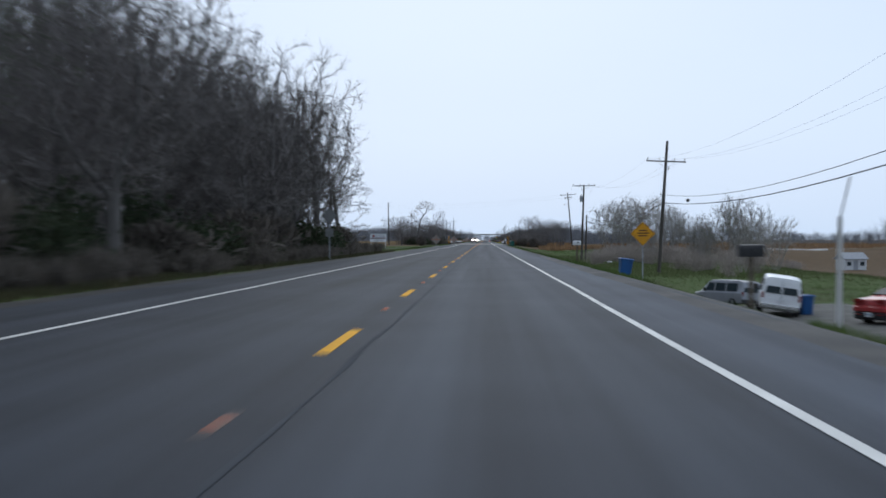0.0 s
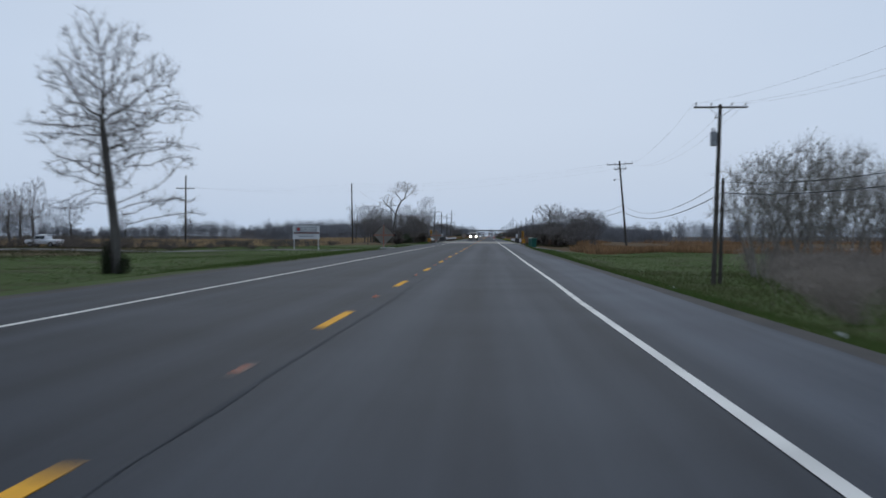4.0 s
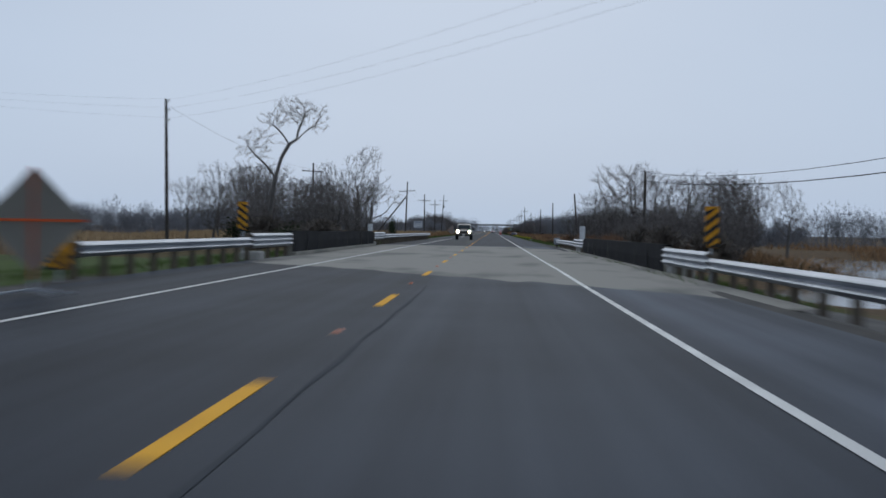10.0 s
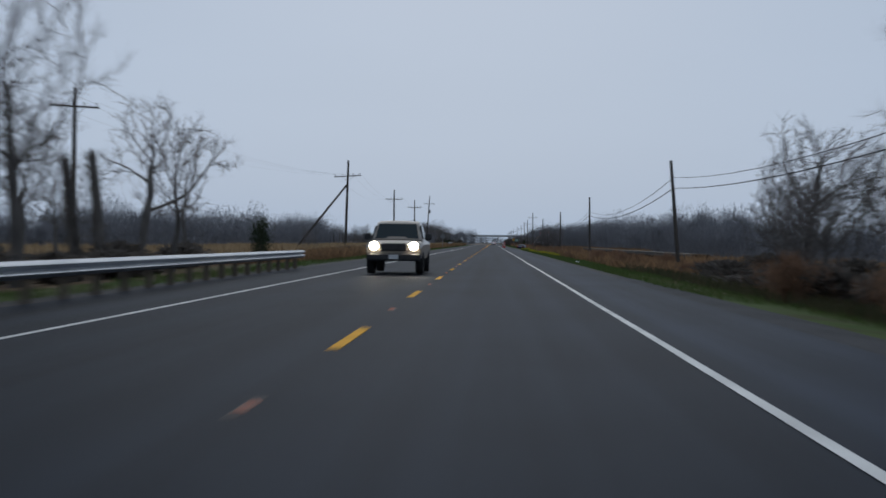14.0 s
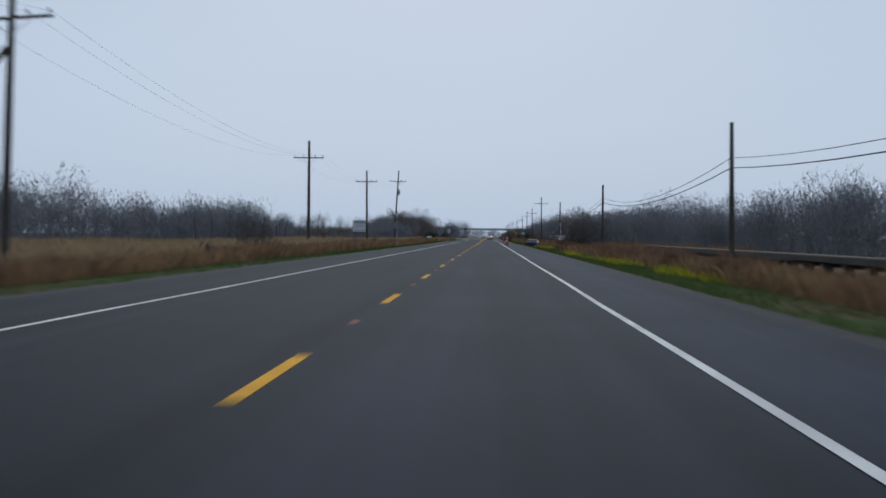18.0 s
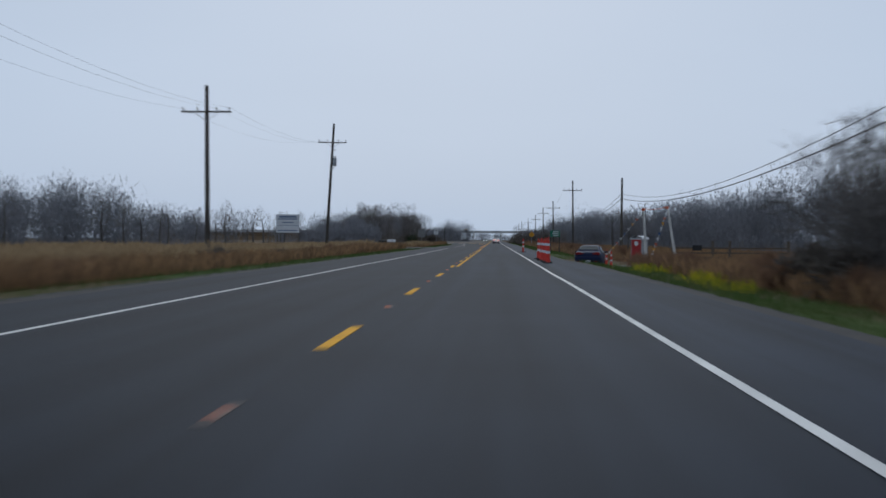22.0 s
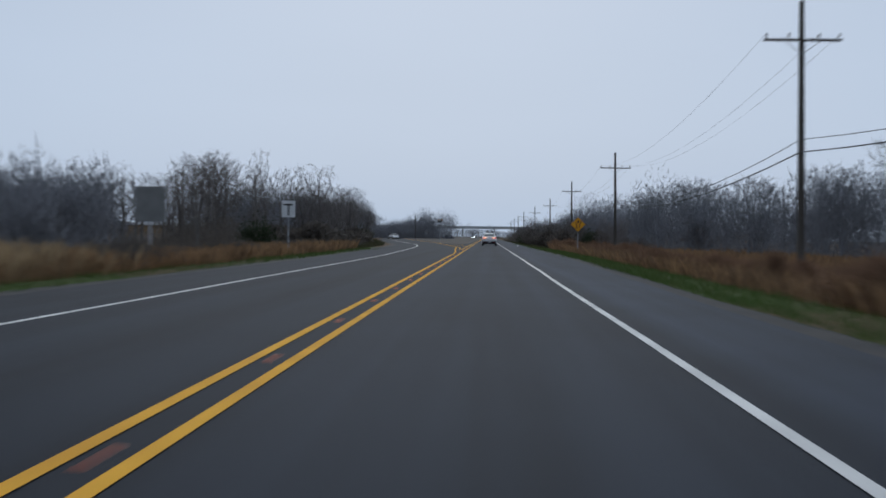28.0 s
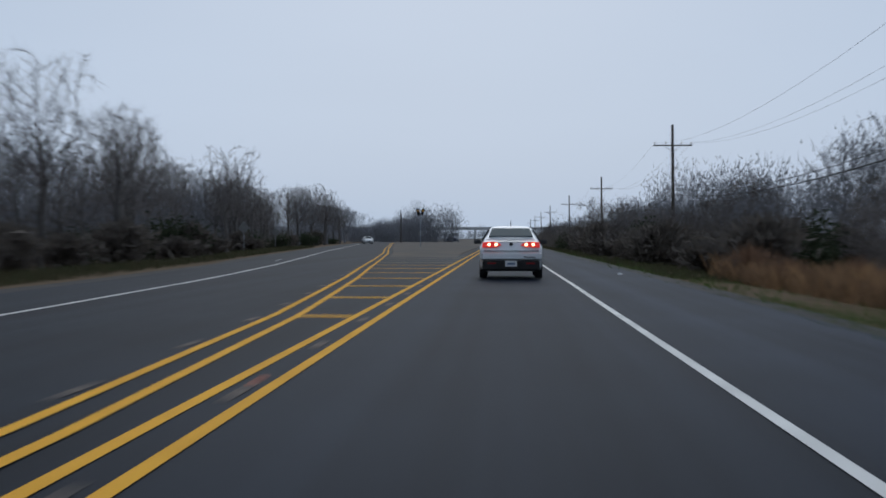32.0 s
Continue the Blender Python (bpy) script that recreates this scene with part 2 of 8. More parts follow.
M_WHITE_CAR = material("white_car_paint", (0.68, 0.69, 0.70), (0.62, 0.63, 0.64), 2, 80, 0.35, bump=0.0, coat=0.4)
M_GREY_CAR = material("grey_car_paint", (0.16, 0.17, 0.18), (0.14, 0.145, 0.15), 2, 80, 0.35, 0.4, bump=0.0, coat=0.5)
M_RED_CAR = material("red_car_paint", (0.35, 0.03, 0.03), (0.3, 0.03, 0.03), 2, 80, 0.35, 0.1, bump=0.0, coat=0.5)
M_BLUE_PLASTIC = material("blue_plastic", (0.017, 0.10, 0.28), (0.017, 0.075, 0.22), 3, 40, 0.5, bump=0.05)
M_BIN_GREEN = material("green_bin_plastic", (0.012, 0.10, 0.075), (0.012, 0.075, 0.06), 2.5, 40, 0.5, bump=0.08)
M_TOILET_RED = material("red_plastic_wall", (0.34, 0.028, 0.03), (0.28, 0.025, 0.027), 2.5, 40, 0.5, bump=0.05)
M_TOILET_GREY = material("grey_plastic_wall", (0.34, 0.35, 0.36), (0.27, 0.28, 0.29), 2.5, 40, 0.5, bump=0.05)
M_CONE_ORANGE = material("cone_orange", (0.66, 0.048, 0.03), (0.52, 0.038, 0.026), 3, 40, 0.55, bump=0.05)
M_GLASS = glass_mat("car_glass", (0.03, 0.04, 0.045))
M_REAR_GLASS = glass_mat("pale_rear_glass", (0.06, 0.085, 0.09))
M_TAIL_RED = glow("lit_tail_lamp", (0.75, 0.035, 0.03), 0.45)
M_TAIL_HOT = glow("lit_tail_bulb", (1.0, 0.5, 0.28), 5.0)
M_TAIL_DARK = material("unlit_red_lens", (0.18, 0.01, 0.012), (0.15, 0.01, 0.01), 4, 40, 0.2, bump=0)
M_HEAD = glow("lit_head_lamp", (1.0, 0.90, 0.70), 60.0)
M_FABRIC = foliage("translucent_sign_fabric", (0.36, 0.355, 0.33), (0.31, 0.305, 0.285), 0.8, 0.6)
# overpass concrete lightened in its base colour in place of distance haze
M_FAR_CONCRETE = material("haze_pale_concrete", (0.52, 0.53, 0.54), (0.42, 0.43, 0.44), 0.2, 8, 0.9, bump=0.1)
M_HEAD_COLD = glow("lit_far_head_lamp", (0.95, 0.97, 1.0), 9.0)
M_MARKER_ORANGE = material("reflector_orange", (0.65, 0.13, 0.03), (0.5, 0.1, 0.03), 6, 40, 0.35, bump=0)
M_BARK = material("grey_bark", (0.13, 0.12, 0.112), (0.08, 0.074, 0.069), 2.5, 18, 0.95, bump=0.6, stretch=(2, 2, 0.5), vary=0.25)
M_TWIG = material("winter_twigs", (0.175, 0.158, 0.15), (0.12, 0.108, 0.103), 0.8, 20, 0.95, bump=0, vary=0.3)
# pale bark, with its colour raised further to stand in for haze
M_PALE_TWIG = material("pale_winter_twigs", (0.31, 0.285, 0.265), (0.22, 0.20, 0.185), 0.8, 20, 0.95, bump=0, vary=0.25)
# haze painted into the twig colour: paler and bluer than M_TWIG
M_FAR_TWIG = foliage("haze_pale_woods", (0.225, 0.232, 0.252), (0.14, 0.145, 0.158), 0.95, 0.3)
M_BUD = foliage("dry_buds", (0.13, 0.105, 0.09), (0.09, 0.08, 0.065), 0.9)
M_GREEN_BUD = foliage("first_green_leaves", (0.10, 0.14, 0.06), (0.06, 0.08, 0.04), 0.8, 0.4)
M_LEAF = foliage("evergreen_leaves", (0.028, 0.042, 0.022), (0.05, 0.058, 0.033), 0.7)
M_BRUSH = foliage("bare_undergrowth", (0.10, 0.089, 0.08), (0.155, 0.134, 0.115), 0.9)
# pale dry brush, its colour also lifted to imitate hazy air
M_WILLOW_BRUSH = foliage("pale_willow_brush", (0.235, 0.205, 0.185), (0.31, 0.27, 0.24), 0.9, 0.4)
M_DULL_GRASS = foliage("dull_olive_grass", (0.085, 0.072, 0.042), (0.05, 0.06, 0.028), 0.9, 0.3)
M_OLIVE_GRASS = foliage("pale_olive_grass", (0.115, 0.128, 0.062), (0.085, 0.108, 0.042), 0.9, 0.4)
M_DRY_GRASS = foliage("dry_tall_grass", (0.33, 0.20, 0.105), (0.17, 0.108, 0.066), 0.9, 0.42)
M_TAN_GRASS = foliage("pale_dry_grass", (0.42, 0.305, 0.18), (0.27, 0.19, 0.11), 0.9, 0.45)
M_GREEN_GRASS = foliage("short_green_grass", (0.056, 0.106, 0.026), (0.094, 0.118, 0.04), 0.8, 0.3)
M_FLOWER = foliage("yellow_wildflowers", (0.50, 0.42, 0.025), (0.18, 0.22, 0.03), 0.8, 0.3)
M_RUSSET = foliage("russet_marsh_brush", (0.26, 0.155, 0.10), (0.15, 0.09, 0.06), 0.9, 0.35)


def asphalt():
    m = bpy.data.materials.new("asphalt")
    m.use_nodes = True
    n, l = m.node_tree.nodes, m.node_tree.links
    b = n["Principled BSDF"]
    geo = n.new("ShaderNodeNewGeometry")
    sep = n.new("ShaderNodeSeparateXYZ")
    l.new(geo.outputs["Position"], sep.inputs[0])
    long_map = n.new("ShaderNodeMapping")
    long_map.inputs["Scale"].default_value = (0.9, 0.012, 1)
    l.new(geo.outputs["Position"], long_map.inputs["Vector"])
    streak = n.new("ShaderNodeTexNoise")
    streak.inputs["Scale"].default_value, streak.inputs["Detail"].default_value = 1.5, 4
    l.new(long_map.outputs[0], streak.inputs["Vector"])
    patch = n.new("ShaderNodeTexNoise")
    patch.inputs["Scale"].default_value, patch.inputs["Detail"].default_value = 0.25, 5
    l.new(geo.outputs["Position"], patch.inputs["Vector"])
    grain = n.new("ShaderNodeTexNoise")
    grain.inputs["Scale"].default_value, grain.inputs["Detail"].default_value = 45, 2
    l.new(geo.outputs["Position"], grain.inputs["Vector"])
    # polished wheel tracks, two in each lane
    across = n.new("ShaderNodeMath")
    across.operation = "MULTIPLY"
    across.inputs[1].default_value = 2 * math.pi / 1.83
    l.new(sep.outputs["X"], across.inputs[0])
    wave = n.new("ShaderNodeMath")
    wave.operation = "COSINE"
    l.new(across.outputs[0], wave.inputs[0])
    tot = n.new("ShaderNodeMath")
    tot.operation = "MULTIPLY_ADD"
    tot.inputs[1].default_value = -0.055
    l.new(wave.outputs[0], tot.inputs[0])
    l.new(streak.outputs["Fac"], tot.inputs[2])
    tot2 = n.new("ShaderNodeMath")
    tot2.operation = "MULTIPLY_ADD"
    tot2.inputs[1].default_value = 0.5
    l.new(patch.outputs["Fac"], tot2.inputs[0])
    l.new(tot.outputs[0], tot2.inputs[2])
    ramp = n.new("ShaderNodeValToRGB")
    ramp.color_ramp.elements[0].position, ramp.color_ramp.elements[0].color = 0.50, (0.0112, 0.0150, 0.0222, 1)
    ramp.color_ramp.elements[1].position, ramp.color_ramp.elements[1].color = 1.0, (0.031, 0.0405, 0.0575, 1)
    l.new(tot2.outputs[0], ramp.inputs["Fac"])
    val = n.new("ShaderNodeMapRange")
    val.inputs["To Min"].default_value, val.inputs["To Max"].default_value = 0.7, 1.3
    l.new(grain.outputs["Fac"], val.inputs["Value"])
    hsv = n.new("ShaderNodeHueSaturation")
    l.new(ramp.outputs[0], hsv.inputs["Color"])
    l.new(val.outputs[0], hsv.inputs["Value"])
    newer = n.new("ShaderNodeMapRange")
    newer.inputs["From Min"].default_value, newer.inputs["From Max"].default_value = 352, 356
    newer.inputs["To Min"].default_value, newer.inputs["To Max"].default_value = 1.70, 0.85
    l.new(sep.outputs["Y"], newer.inputs["Value"])
    vm = n.new("ShaderNodeMath")
    vm.operation = "MULTIPLY"
    l.new(val.outputs[0], vm.inputs[0])
    l.new(newer.outputs[0], vm.inputs[1])
    shoulder = n.new("ShaderNodeMapRange")
    shoulder.inputs["From Min"].default_value, shoulder.inputs["From Max"].default_value = 3.4, 4.2
    shoulder.inputs["To Min"].default_value, shoulder.inputs["To Max"].default_value = 0.95, 1.32
    l.new(sep.outputs["X"], shoulder.inputs["Value"])
    # darker over the oncoming lane, blending out across the centre line
    lane = n.new("ShaderNodeMapRange")
    lane.inputs["From Min"].default_value, lane.inputs["From Max"].default_value = -0.6, 0.9
    lane.inputs["To Min"].default_value, lane.inputs["To Max"].default_value = 0.70, 1.0
    l.new(sep.outputs["X"], lane.inputs["Value"])
    vl = n.new("ShaderNodeMath")
    vl.operation = "MULTIPLY"
    l.new(lane.outputs[0], vl.inputs[0])
    l.new(shoulder.outputs[0], vl.inputs[1])
    vs = n.new("ShaderNodeMath")
    vs.operation = "MULTIPLY"
    l.new(vm.outputs[0], vs.inputs[0])
    l.new(vl.outputs[0], vs.inputs[1])
    l.new(vs.outputs[0], hsv.inputs["Value"])
    # the older pavement before the bridge is a more neutral grey
    sat = n.new("ShaderNodeMapRange")
    sat.inputs["From Min"].default_value, sat.inputs["From Max"].default_value = 352, 356
    sat.inputs["To Min"].default_value, sat.inputs["To Max"].default_value = 0.62, 1.0
    l.new(sep.outputs["Y"], sat.inputs["Value"])
    l.new(sat.outputs[0], hsv.inputs["Saturation"])
    l.new(hsv.outputs[0], b.inputs["Base Color"])
    b.inputs["Roughness"].default_value = 0.62
    b.inputs["Specular IOR Level"].default_value = 0.034
    bp = n.new("ShaderNodeBump")
    bp.inputs["Strength"].default_value, bp.inputs["Distance"].default_value = 0.4, 0.01
    l.new(grain.outputs["Fac"], bp.inputs["Height"])
    l.new(bp.outputs[0], b.inputs["Normal"])
    return m


M_ASPHALT = asphalt()


def ground_material():
    """Mown green verge in the first third, dry brown marsh grass soil after the canal, muddy edges along the road."""
    m = bpy.data.materials.new("verge_soil_and_grass")
    m.use_nodes = True
    n, l = m.node_tree.nodes, m.node_tree.links
    b = n["Principled BSDF"]
    b.inputs["Roughness"].default_value = 0.95
    b.inputs["Specular IOR Level"].default_value = 0.05
    geo = n.new("ShaderNodeNewGeometry")
    sep = n.new("ShaderNodeSeparateXYZ")
    l.new(geo.outputs["Position"], sep.inputs[0])
    broad = n.new("ShaderNodeTexNoise")
    broad.inputs["Scale"].default_value, broad.inputs["Detail"].default_value = 0.07, 5
    fine = n.new("ShaderNodeTexNoise")
    fine.inputs["Scale"].default_value, fine.inputs["Detail"].default_value = 2.2, 6
    l.new(geo.outputs["Position"], broad.inputs["Vector"])
    l.new(geo.outputs["Position"], fine.inputs["Vector"])

    def mixed(c1, c2, fac):
        x = n.new("ShaderNodeMixRGB")
        x.inputs["Color1"].default_value, x.inputs["Color2"].default_value = (*c1, 1), (*c2, 1)
        l.new(fac, x.inputs["Fac"])
        return x.outputs[0]

    def ranged(value, lo, hi):
        r = n.new("ShaderNodeMapRange")
        r.inputs["From Min"].default_value, r.inputs["From Max"].default_value = lo, hi
        l.new(value, r.inputs["Value"])
        return r.outputs[0]

    f = ranged(fine.outputs["Fac"], 0.3, 0.7)
    mid = n.new("ShaderNodeTexNoise")
    mid.inputs["Scale"].default_value, mid.inputs["Detail"].default_value = 0.33, 5
    l.new(geo.outputs["Position"], mid.inputs["Vector"])
    worn = ranged(mid.outputs["Fac"], 0.5, 0.68)
    lush = mixed((0.05, 0.094, 0.024), (0.09, 0.105, 0.04), f)
    thatch = mixed((0.085, 0.075, 0.04), (0.055, 0.058, 0.03), f)
    patchy = n.new("ShaderNodeMixRGB")
    l.new(worn, patchy.inputs["Fac"])
    l.new(lush, patchy.inputs["Color1"])
    l.new(thatch, patchy.inputs["Color2"])
    green = patchy.outputs[0]
    brown = mixed((0.15, 0.10, 0.058), (0.085, 0.062, 0.04), f)
    # away from the mown strip the field turns tan; past the canal everything does
    ax = n.new("ShaderNodeMath")
    ax.operation = "ABSOLUTE"
    l.new(sep.outputs["X"], ax.inputs[0])
    wob = n.new("ShaderNodeMath")
    wob.operation = "MULTIPLY_ADD"
    wob.inputs[1].default_value = 34.0
    l.new(broad.outputs["Fac"], wob.inputs[0])
    l.new(ax.outputs[0], wob.inputs[2])
    far = ranged(wob.outputs[0], 58, 66)
    # the right bank of the canal turns brown sooner than the left one
    side = ranged(sep.outputs["X"], 5, 7)
    ahead = n.new("ShaderNodeMath")
    ahead.operation = "MULTIPLY_ADD"
    ahead.inputs[1].default_value = 62.0
    l.new(side, ahead.inputs[0])
    l.new(sep.outputs["Y"], ahead.inputs[2])
    along = ranged(ahead.outputs[0], 335, 365)
    late = n.new("ShaderNodeMath")
    late.operation = "MULTIPLY_ADD"
    late.inputs[1].default_value = 4.5
    l.new(ranged(sep.outputs["Y"], 838, 868), late.inputs[0])
    l.new(wob.outputs[0], late.inputs[2])
    edge = ranged(late.outputs[0], 25, 29)
    later = n.new("ShaderNodeMath")
    later.operation = "MULTIPLY"
    l.new(along, later.inputs[0])
    l.new(edge, later.inputs[1])
    mx = n.new("ShaderNodeMath")
    mx.operation = "MAXIMUM"
    l.new(far, mx.inputs[0])
    l.new(later.outputs[0], mx.inputs[1])
    col = n.new("ShaderNodeMixRGB")
    l.new(mx.outputs[0], col.inputs["Fac"])
    l.new(green, col.inputs["Color1"])
    l.new(brown, col.inputs["Color2"])
    l.new(col.outputs[0], b.inputs["Base Color"])
    bp = n.new("ShaderNodeBump")
    bp.inputs["Strength"].default_value, bp.inputs["Distance"].default_value = 0.7, 0.08
    l.new(fine.outputs["Fac"], bp.inputs["Height"])
    l.new(bp.outputs[0], b.inputs["Normal"])
    return m


M_GROUND = ground_material()


# ---- mesh tools ----
class Build:
    """Gathers faces of one part; points are in the part's own frame."""

    def __init__(self):
        self.v, self.f = [], []

    def quad_strip(self, rings, closed=True, caps=True):
        n = len(rings[0])
        o = len(self.v)
        for r in rings:
            self.v.extend(tuple(p) for p in r)
        m = n if closed else n - 1
        for i in range(len(rings) - 1):
            for j in range(m):
                k = (j + 1) % n
                self.f.append((o + i * n + j, o + i * n + k, o + (i + 1) * n + k, o + (i + 1) * n + j))
        if caps and closed and n > 2:
            self.f.append(tuple(o + j for j in reversed(range(n))))
            self.f.append(tuple(o + (len(rings) - 1) * n + j for j in range(n)))
        return self

    def tube(self, pts, radii, n=8, caps=True):
        pts = [Vector(p) for p in pts]
        rings = []
        for i, p in enumerate(pts):
            d = (pts[min(i + 1, len(pts) - 1)] - pts[max(i - 1, 0)]).normalized()
            a = d.orthogonal().normalized() if i == 0 else (a - d * a.dot(d)).normalized()
            c = d.cross(a)
            r = radii[i] if hasattr(radii, "__len__") else radii
            rings.append([p + (a * math.cos(2 * math.pi * j / n) + c * math.sin(2 * math.pi * j / n)) * r for j in range(n)])
        return self.quad_strip(rings, True, caps)

    def box(self, lo, hi, m=None, bev=0.0):
        x0, y0, z0 = lo
        x1, y1, z1 = hi
        b = min(bev, (x1 - x0) / 3, (y1 - y0) / 3, (z1 - z0) / 3)
        if b <= 0:
            prof = [(x0, y0), (x1, y0), (x1, y1), (x0, y1)]
            levels = [(z0, 0), (z1, 0)]
        else:
            prof = [(x0 + b, y0), (x1 - b, y0), (x1, y0 + b), (x1, y1 - b), (x1 - b, y1), (x0 + b, y1), (x0, y1 - b), (x0, y0 + b)]
            levels = [(z0, b), (z0 + b, 0), (z1 - b, 0), (z1, b)]
        cx, cy = (x0 + x1) / 2, (y0 + y1) / 2
        rings = []
        for z, s in levels:
            fx, fy = 1 - 2 * s / (x1 - x0), 1 - 2 * s / (y1 - y0)
            r = [Vector((cx + (x - cx) * fx, cy + (y - cy) * fy, z)) for x, y in prof]
            rings.append([m @ p for p in r] if m else r)
        return self.quad_strip(rings)

    def slab(self, outline, thick, m=None):
        """A flat plate: outline of (x, z), thickness along y from 0 to -thick."""
        a = [Vector((x, 0, z)) for x, z in outline]
        c = [Vector((x, -thick, z)) for x, z in outline]
        if m:
            a, c = [m @ p for p in a], [m @ p for p in c]
        return self.quad_strip([a, c])

    def mesh(self, name, mat, smooth=0.0):
        me = bpy.data.meshes.new(name)
        me.from_pydata([tuple(p) for p in self.v], [], self.f)
        me.materials.append(mat)
        if smooth:
            me.polygons.foreach_set("use_smooth", [True] * len(me.polygons))
            me.set_sharp_from_angle(angle=radians(smooth))
        me.update()
        return me


def part(name, b, mat, parent=None, label="", smooth=0.0):
    ob = new(name, b.mesh(name, mat, smooth))
    if parent:
        ob.parent = parent
    if label:
        ob["label"] = label
    return ob


def thing(name, place, label, category, group="", rz=0.0, kind=""):
    ob = new(name)
    ob.empty_display_size = 0.2
    ob.matrix_basis = pose(*place, 0, 0, rz)
    return tagged(ob, label, category, group, kind)


def fast_mesh(name, verts, faces, mat):
    """A large mesh from arrays: verts (n, 3), faces (m, k) all with k corners."""
    me = bpy.data.meshes.new(name)
    verts, faces = np.asarray(verts, np.float32), np.asarray(faces, np.int32)
    k = faces.shape[1]
    me.vertices.add(len(verts))
    me.vertices.foreach_set("co", verts.ravel())
    me.loops.add(faces.size)
    me.loops.foreach_set("vertex_index", faces.ravel())
    me.polygons.add(len(faces))
    me.polygons.foreach_set("loop_start", np.arange(0, faces.size, k, dtype=np.int32))
    me.materials.append(mat)
    me.update(calc_edges=True)
    me.validate()
    return me


def smooth01(t):
    t = np.clip(t, 0, 1)
    return t * t * (3 - 2 * t)


# ---- plan of the road: y runs along it, x across, the dashes lie at x = 0 ----
LEFT_EDGE = ((-300, -6.5), (800, -6.6), (830, -7.3), (862, -8.1), (880, -9.0), (899, -10.6), (950, -15.9), (1020, -22.5), (1090, -29), (1300, -45), (1800, -64), (2700, -85))
RIGHT_PTS = ((-300, 5.7), (215, 5.65), (255, 6.05), (430, 6.0), (632, 6.05), (642, 5.55), (678, 5.55), (700, 5.8), (760, 5.9), (800, 6.45), (900, 6.5))
FAR_Y = 2600.0


def left_edge(y):
    return np.interp(y, [p[0] for p in LEFT_EDGE], [p[1] for p in LEFT_EDGE])


def right_edge(y):
    return np.interp(y, [p[0] for p in RIGHT_PTS], [p[1] for p in RIGHT_PTS])


def ground_z(x, y):
    """Height of the verge and fields: shallow ditches beside the road, a canal and a pond under the bridge."""
    x, y = np.asarray(x, float), np.asarray(y, float)
    le = left_edge(y)
    dr, dl = x - right_edge(y), le - x
    lot = smooth01((92 - y) / 14)
    dr = np.where(dr > 0, dr * (1 - lot) + np.where(dr < 1.2, dr * 0.6, 0.72 + (dr - 1.2) * 1.25) * lot, dr)
    depth_r = np.interp(y, [0, 75, 105, 200, 250, 300, 420, 600, 900], [2.15, 2.15, 1.85, 1.9, 1.2, 1.1, 0.85, 0.8, 0.7])
    depth_l = np.interp(y, [0, 150, 240, 300, 900], [0.7, 1.1, 0.9, 0.6, 0.5])
    z = -depth_r * (0.2 * np.clip(dr / 1.3, 0, 1) + 0.8 * smooth01(dr / 8.5)) * (dr > 0) - depth_l * smooth01(dl / 11.0) * (dl > 0)
    hump = 0.10 * np.sin(x * 0.21 + y * 0.05) + 0.07 * np.sin(y * 0.17 - x * 0.11) + 0.05 * np.sin(x * 0.53 + 1.3) * np.sin(y * 0.41)
    away = np.maximum(dr, dl)
    z = z + hump * smooth01((away - 1.5) / 6)
    canal = smooth01(1 - np.abs(y - (330 - 0.75 * x)) / 16.0) * smooth01((away - 0.4) / 3.0)
    z = z - 2.6 * canal
    pond = smooth01((x - (15 + 6 * smooth01((y - 326) / 16))) / 6) * smooth01((y - 288) / 14) * smooth01((430 - y) / 20) * smooth01((130 - x) / 15)
    z = z - 1.5 * pond
    z = z - 2.0 * smooth01((x - 30) / 16) * smooth01((250 - y) / 40) * smooth01((y - 60) / 60)
    z = z - 0.62 * smooth01((y - 636) / 8) * smooth01((690 - y) / 12) * smooth01(dr / 1.5) * (1 - smooth01((dr - 2.5) / 4))
    return np.where(away > 0, z, 0) - 0.07 * (away <= 0.0) - 0.02


def gz(x, y):
    return float(ground_z(x, y))


def sheet(xs, ys, fn):
    X, Y = np.meshgrid(xs, ys)
    Z = fn(X, Y)
    v = np.stack([X, Y, Z], -1).reshape(-1, 3)
    nx, ny = len(xs), len(ys)
    i = (np.arange(ny - 1)[:, None] * nx + np.arange(nx - 1)[None]).ravel()
    return v, np.stack([i, i + 1, i + nx + 1, i + nx], 1)


gx = np.concatenate([[-3000, -1500, -800, -500, -350, -250], np.arange(-200, -60, 8), np.arange(-60, -24, 2.5), np.arange(-24, -5, 0.6), [-5, 5.6], np.arange(6.0, 24, 0.6), np.arange(24, 60, 2.5), np.arange(60, 200, 8), [200, 250, 350, 500, 800, 1500, 3000]])
gy = np.concatenate([[-900, -500, -300, -200, -120], np.arange(-80, 1100, 4.0), np.arange(1100, 1500, 16), [1500, 1600, 1750, 1900, 2200, 2600, 3500, 5000]])
ground = new("ground", fast_mesh("ground", *sheet(gx, gy, ground_z), M_GROUND))
tagged(ground, "green mown verges turning into brown marsh fields beside the road", "ground", kind="structure")

water = new("water", Build().quad_strip([[(14, 262, -1.75), (135, 262, -1.75)], [(14, 438, -1.75), (135, 438, -1.75)]], closed=False).mesh("water", M_WATER))
tagged(water, "still grey pond water among brown reeds", "water", kind="structure")
canal_water = new("water", Build().quad_strip([[(-70, 362, -1.8), (13.9, 298, -1.8)], [(-70, 402, -1.8), (13.9, 341, -1.8)]], closed=False).mesh("water", M_WATER))
tagged(canal_water, "dark canal water under the low bridge", "water", kind="structure")


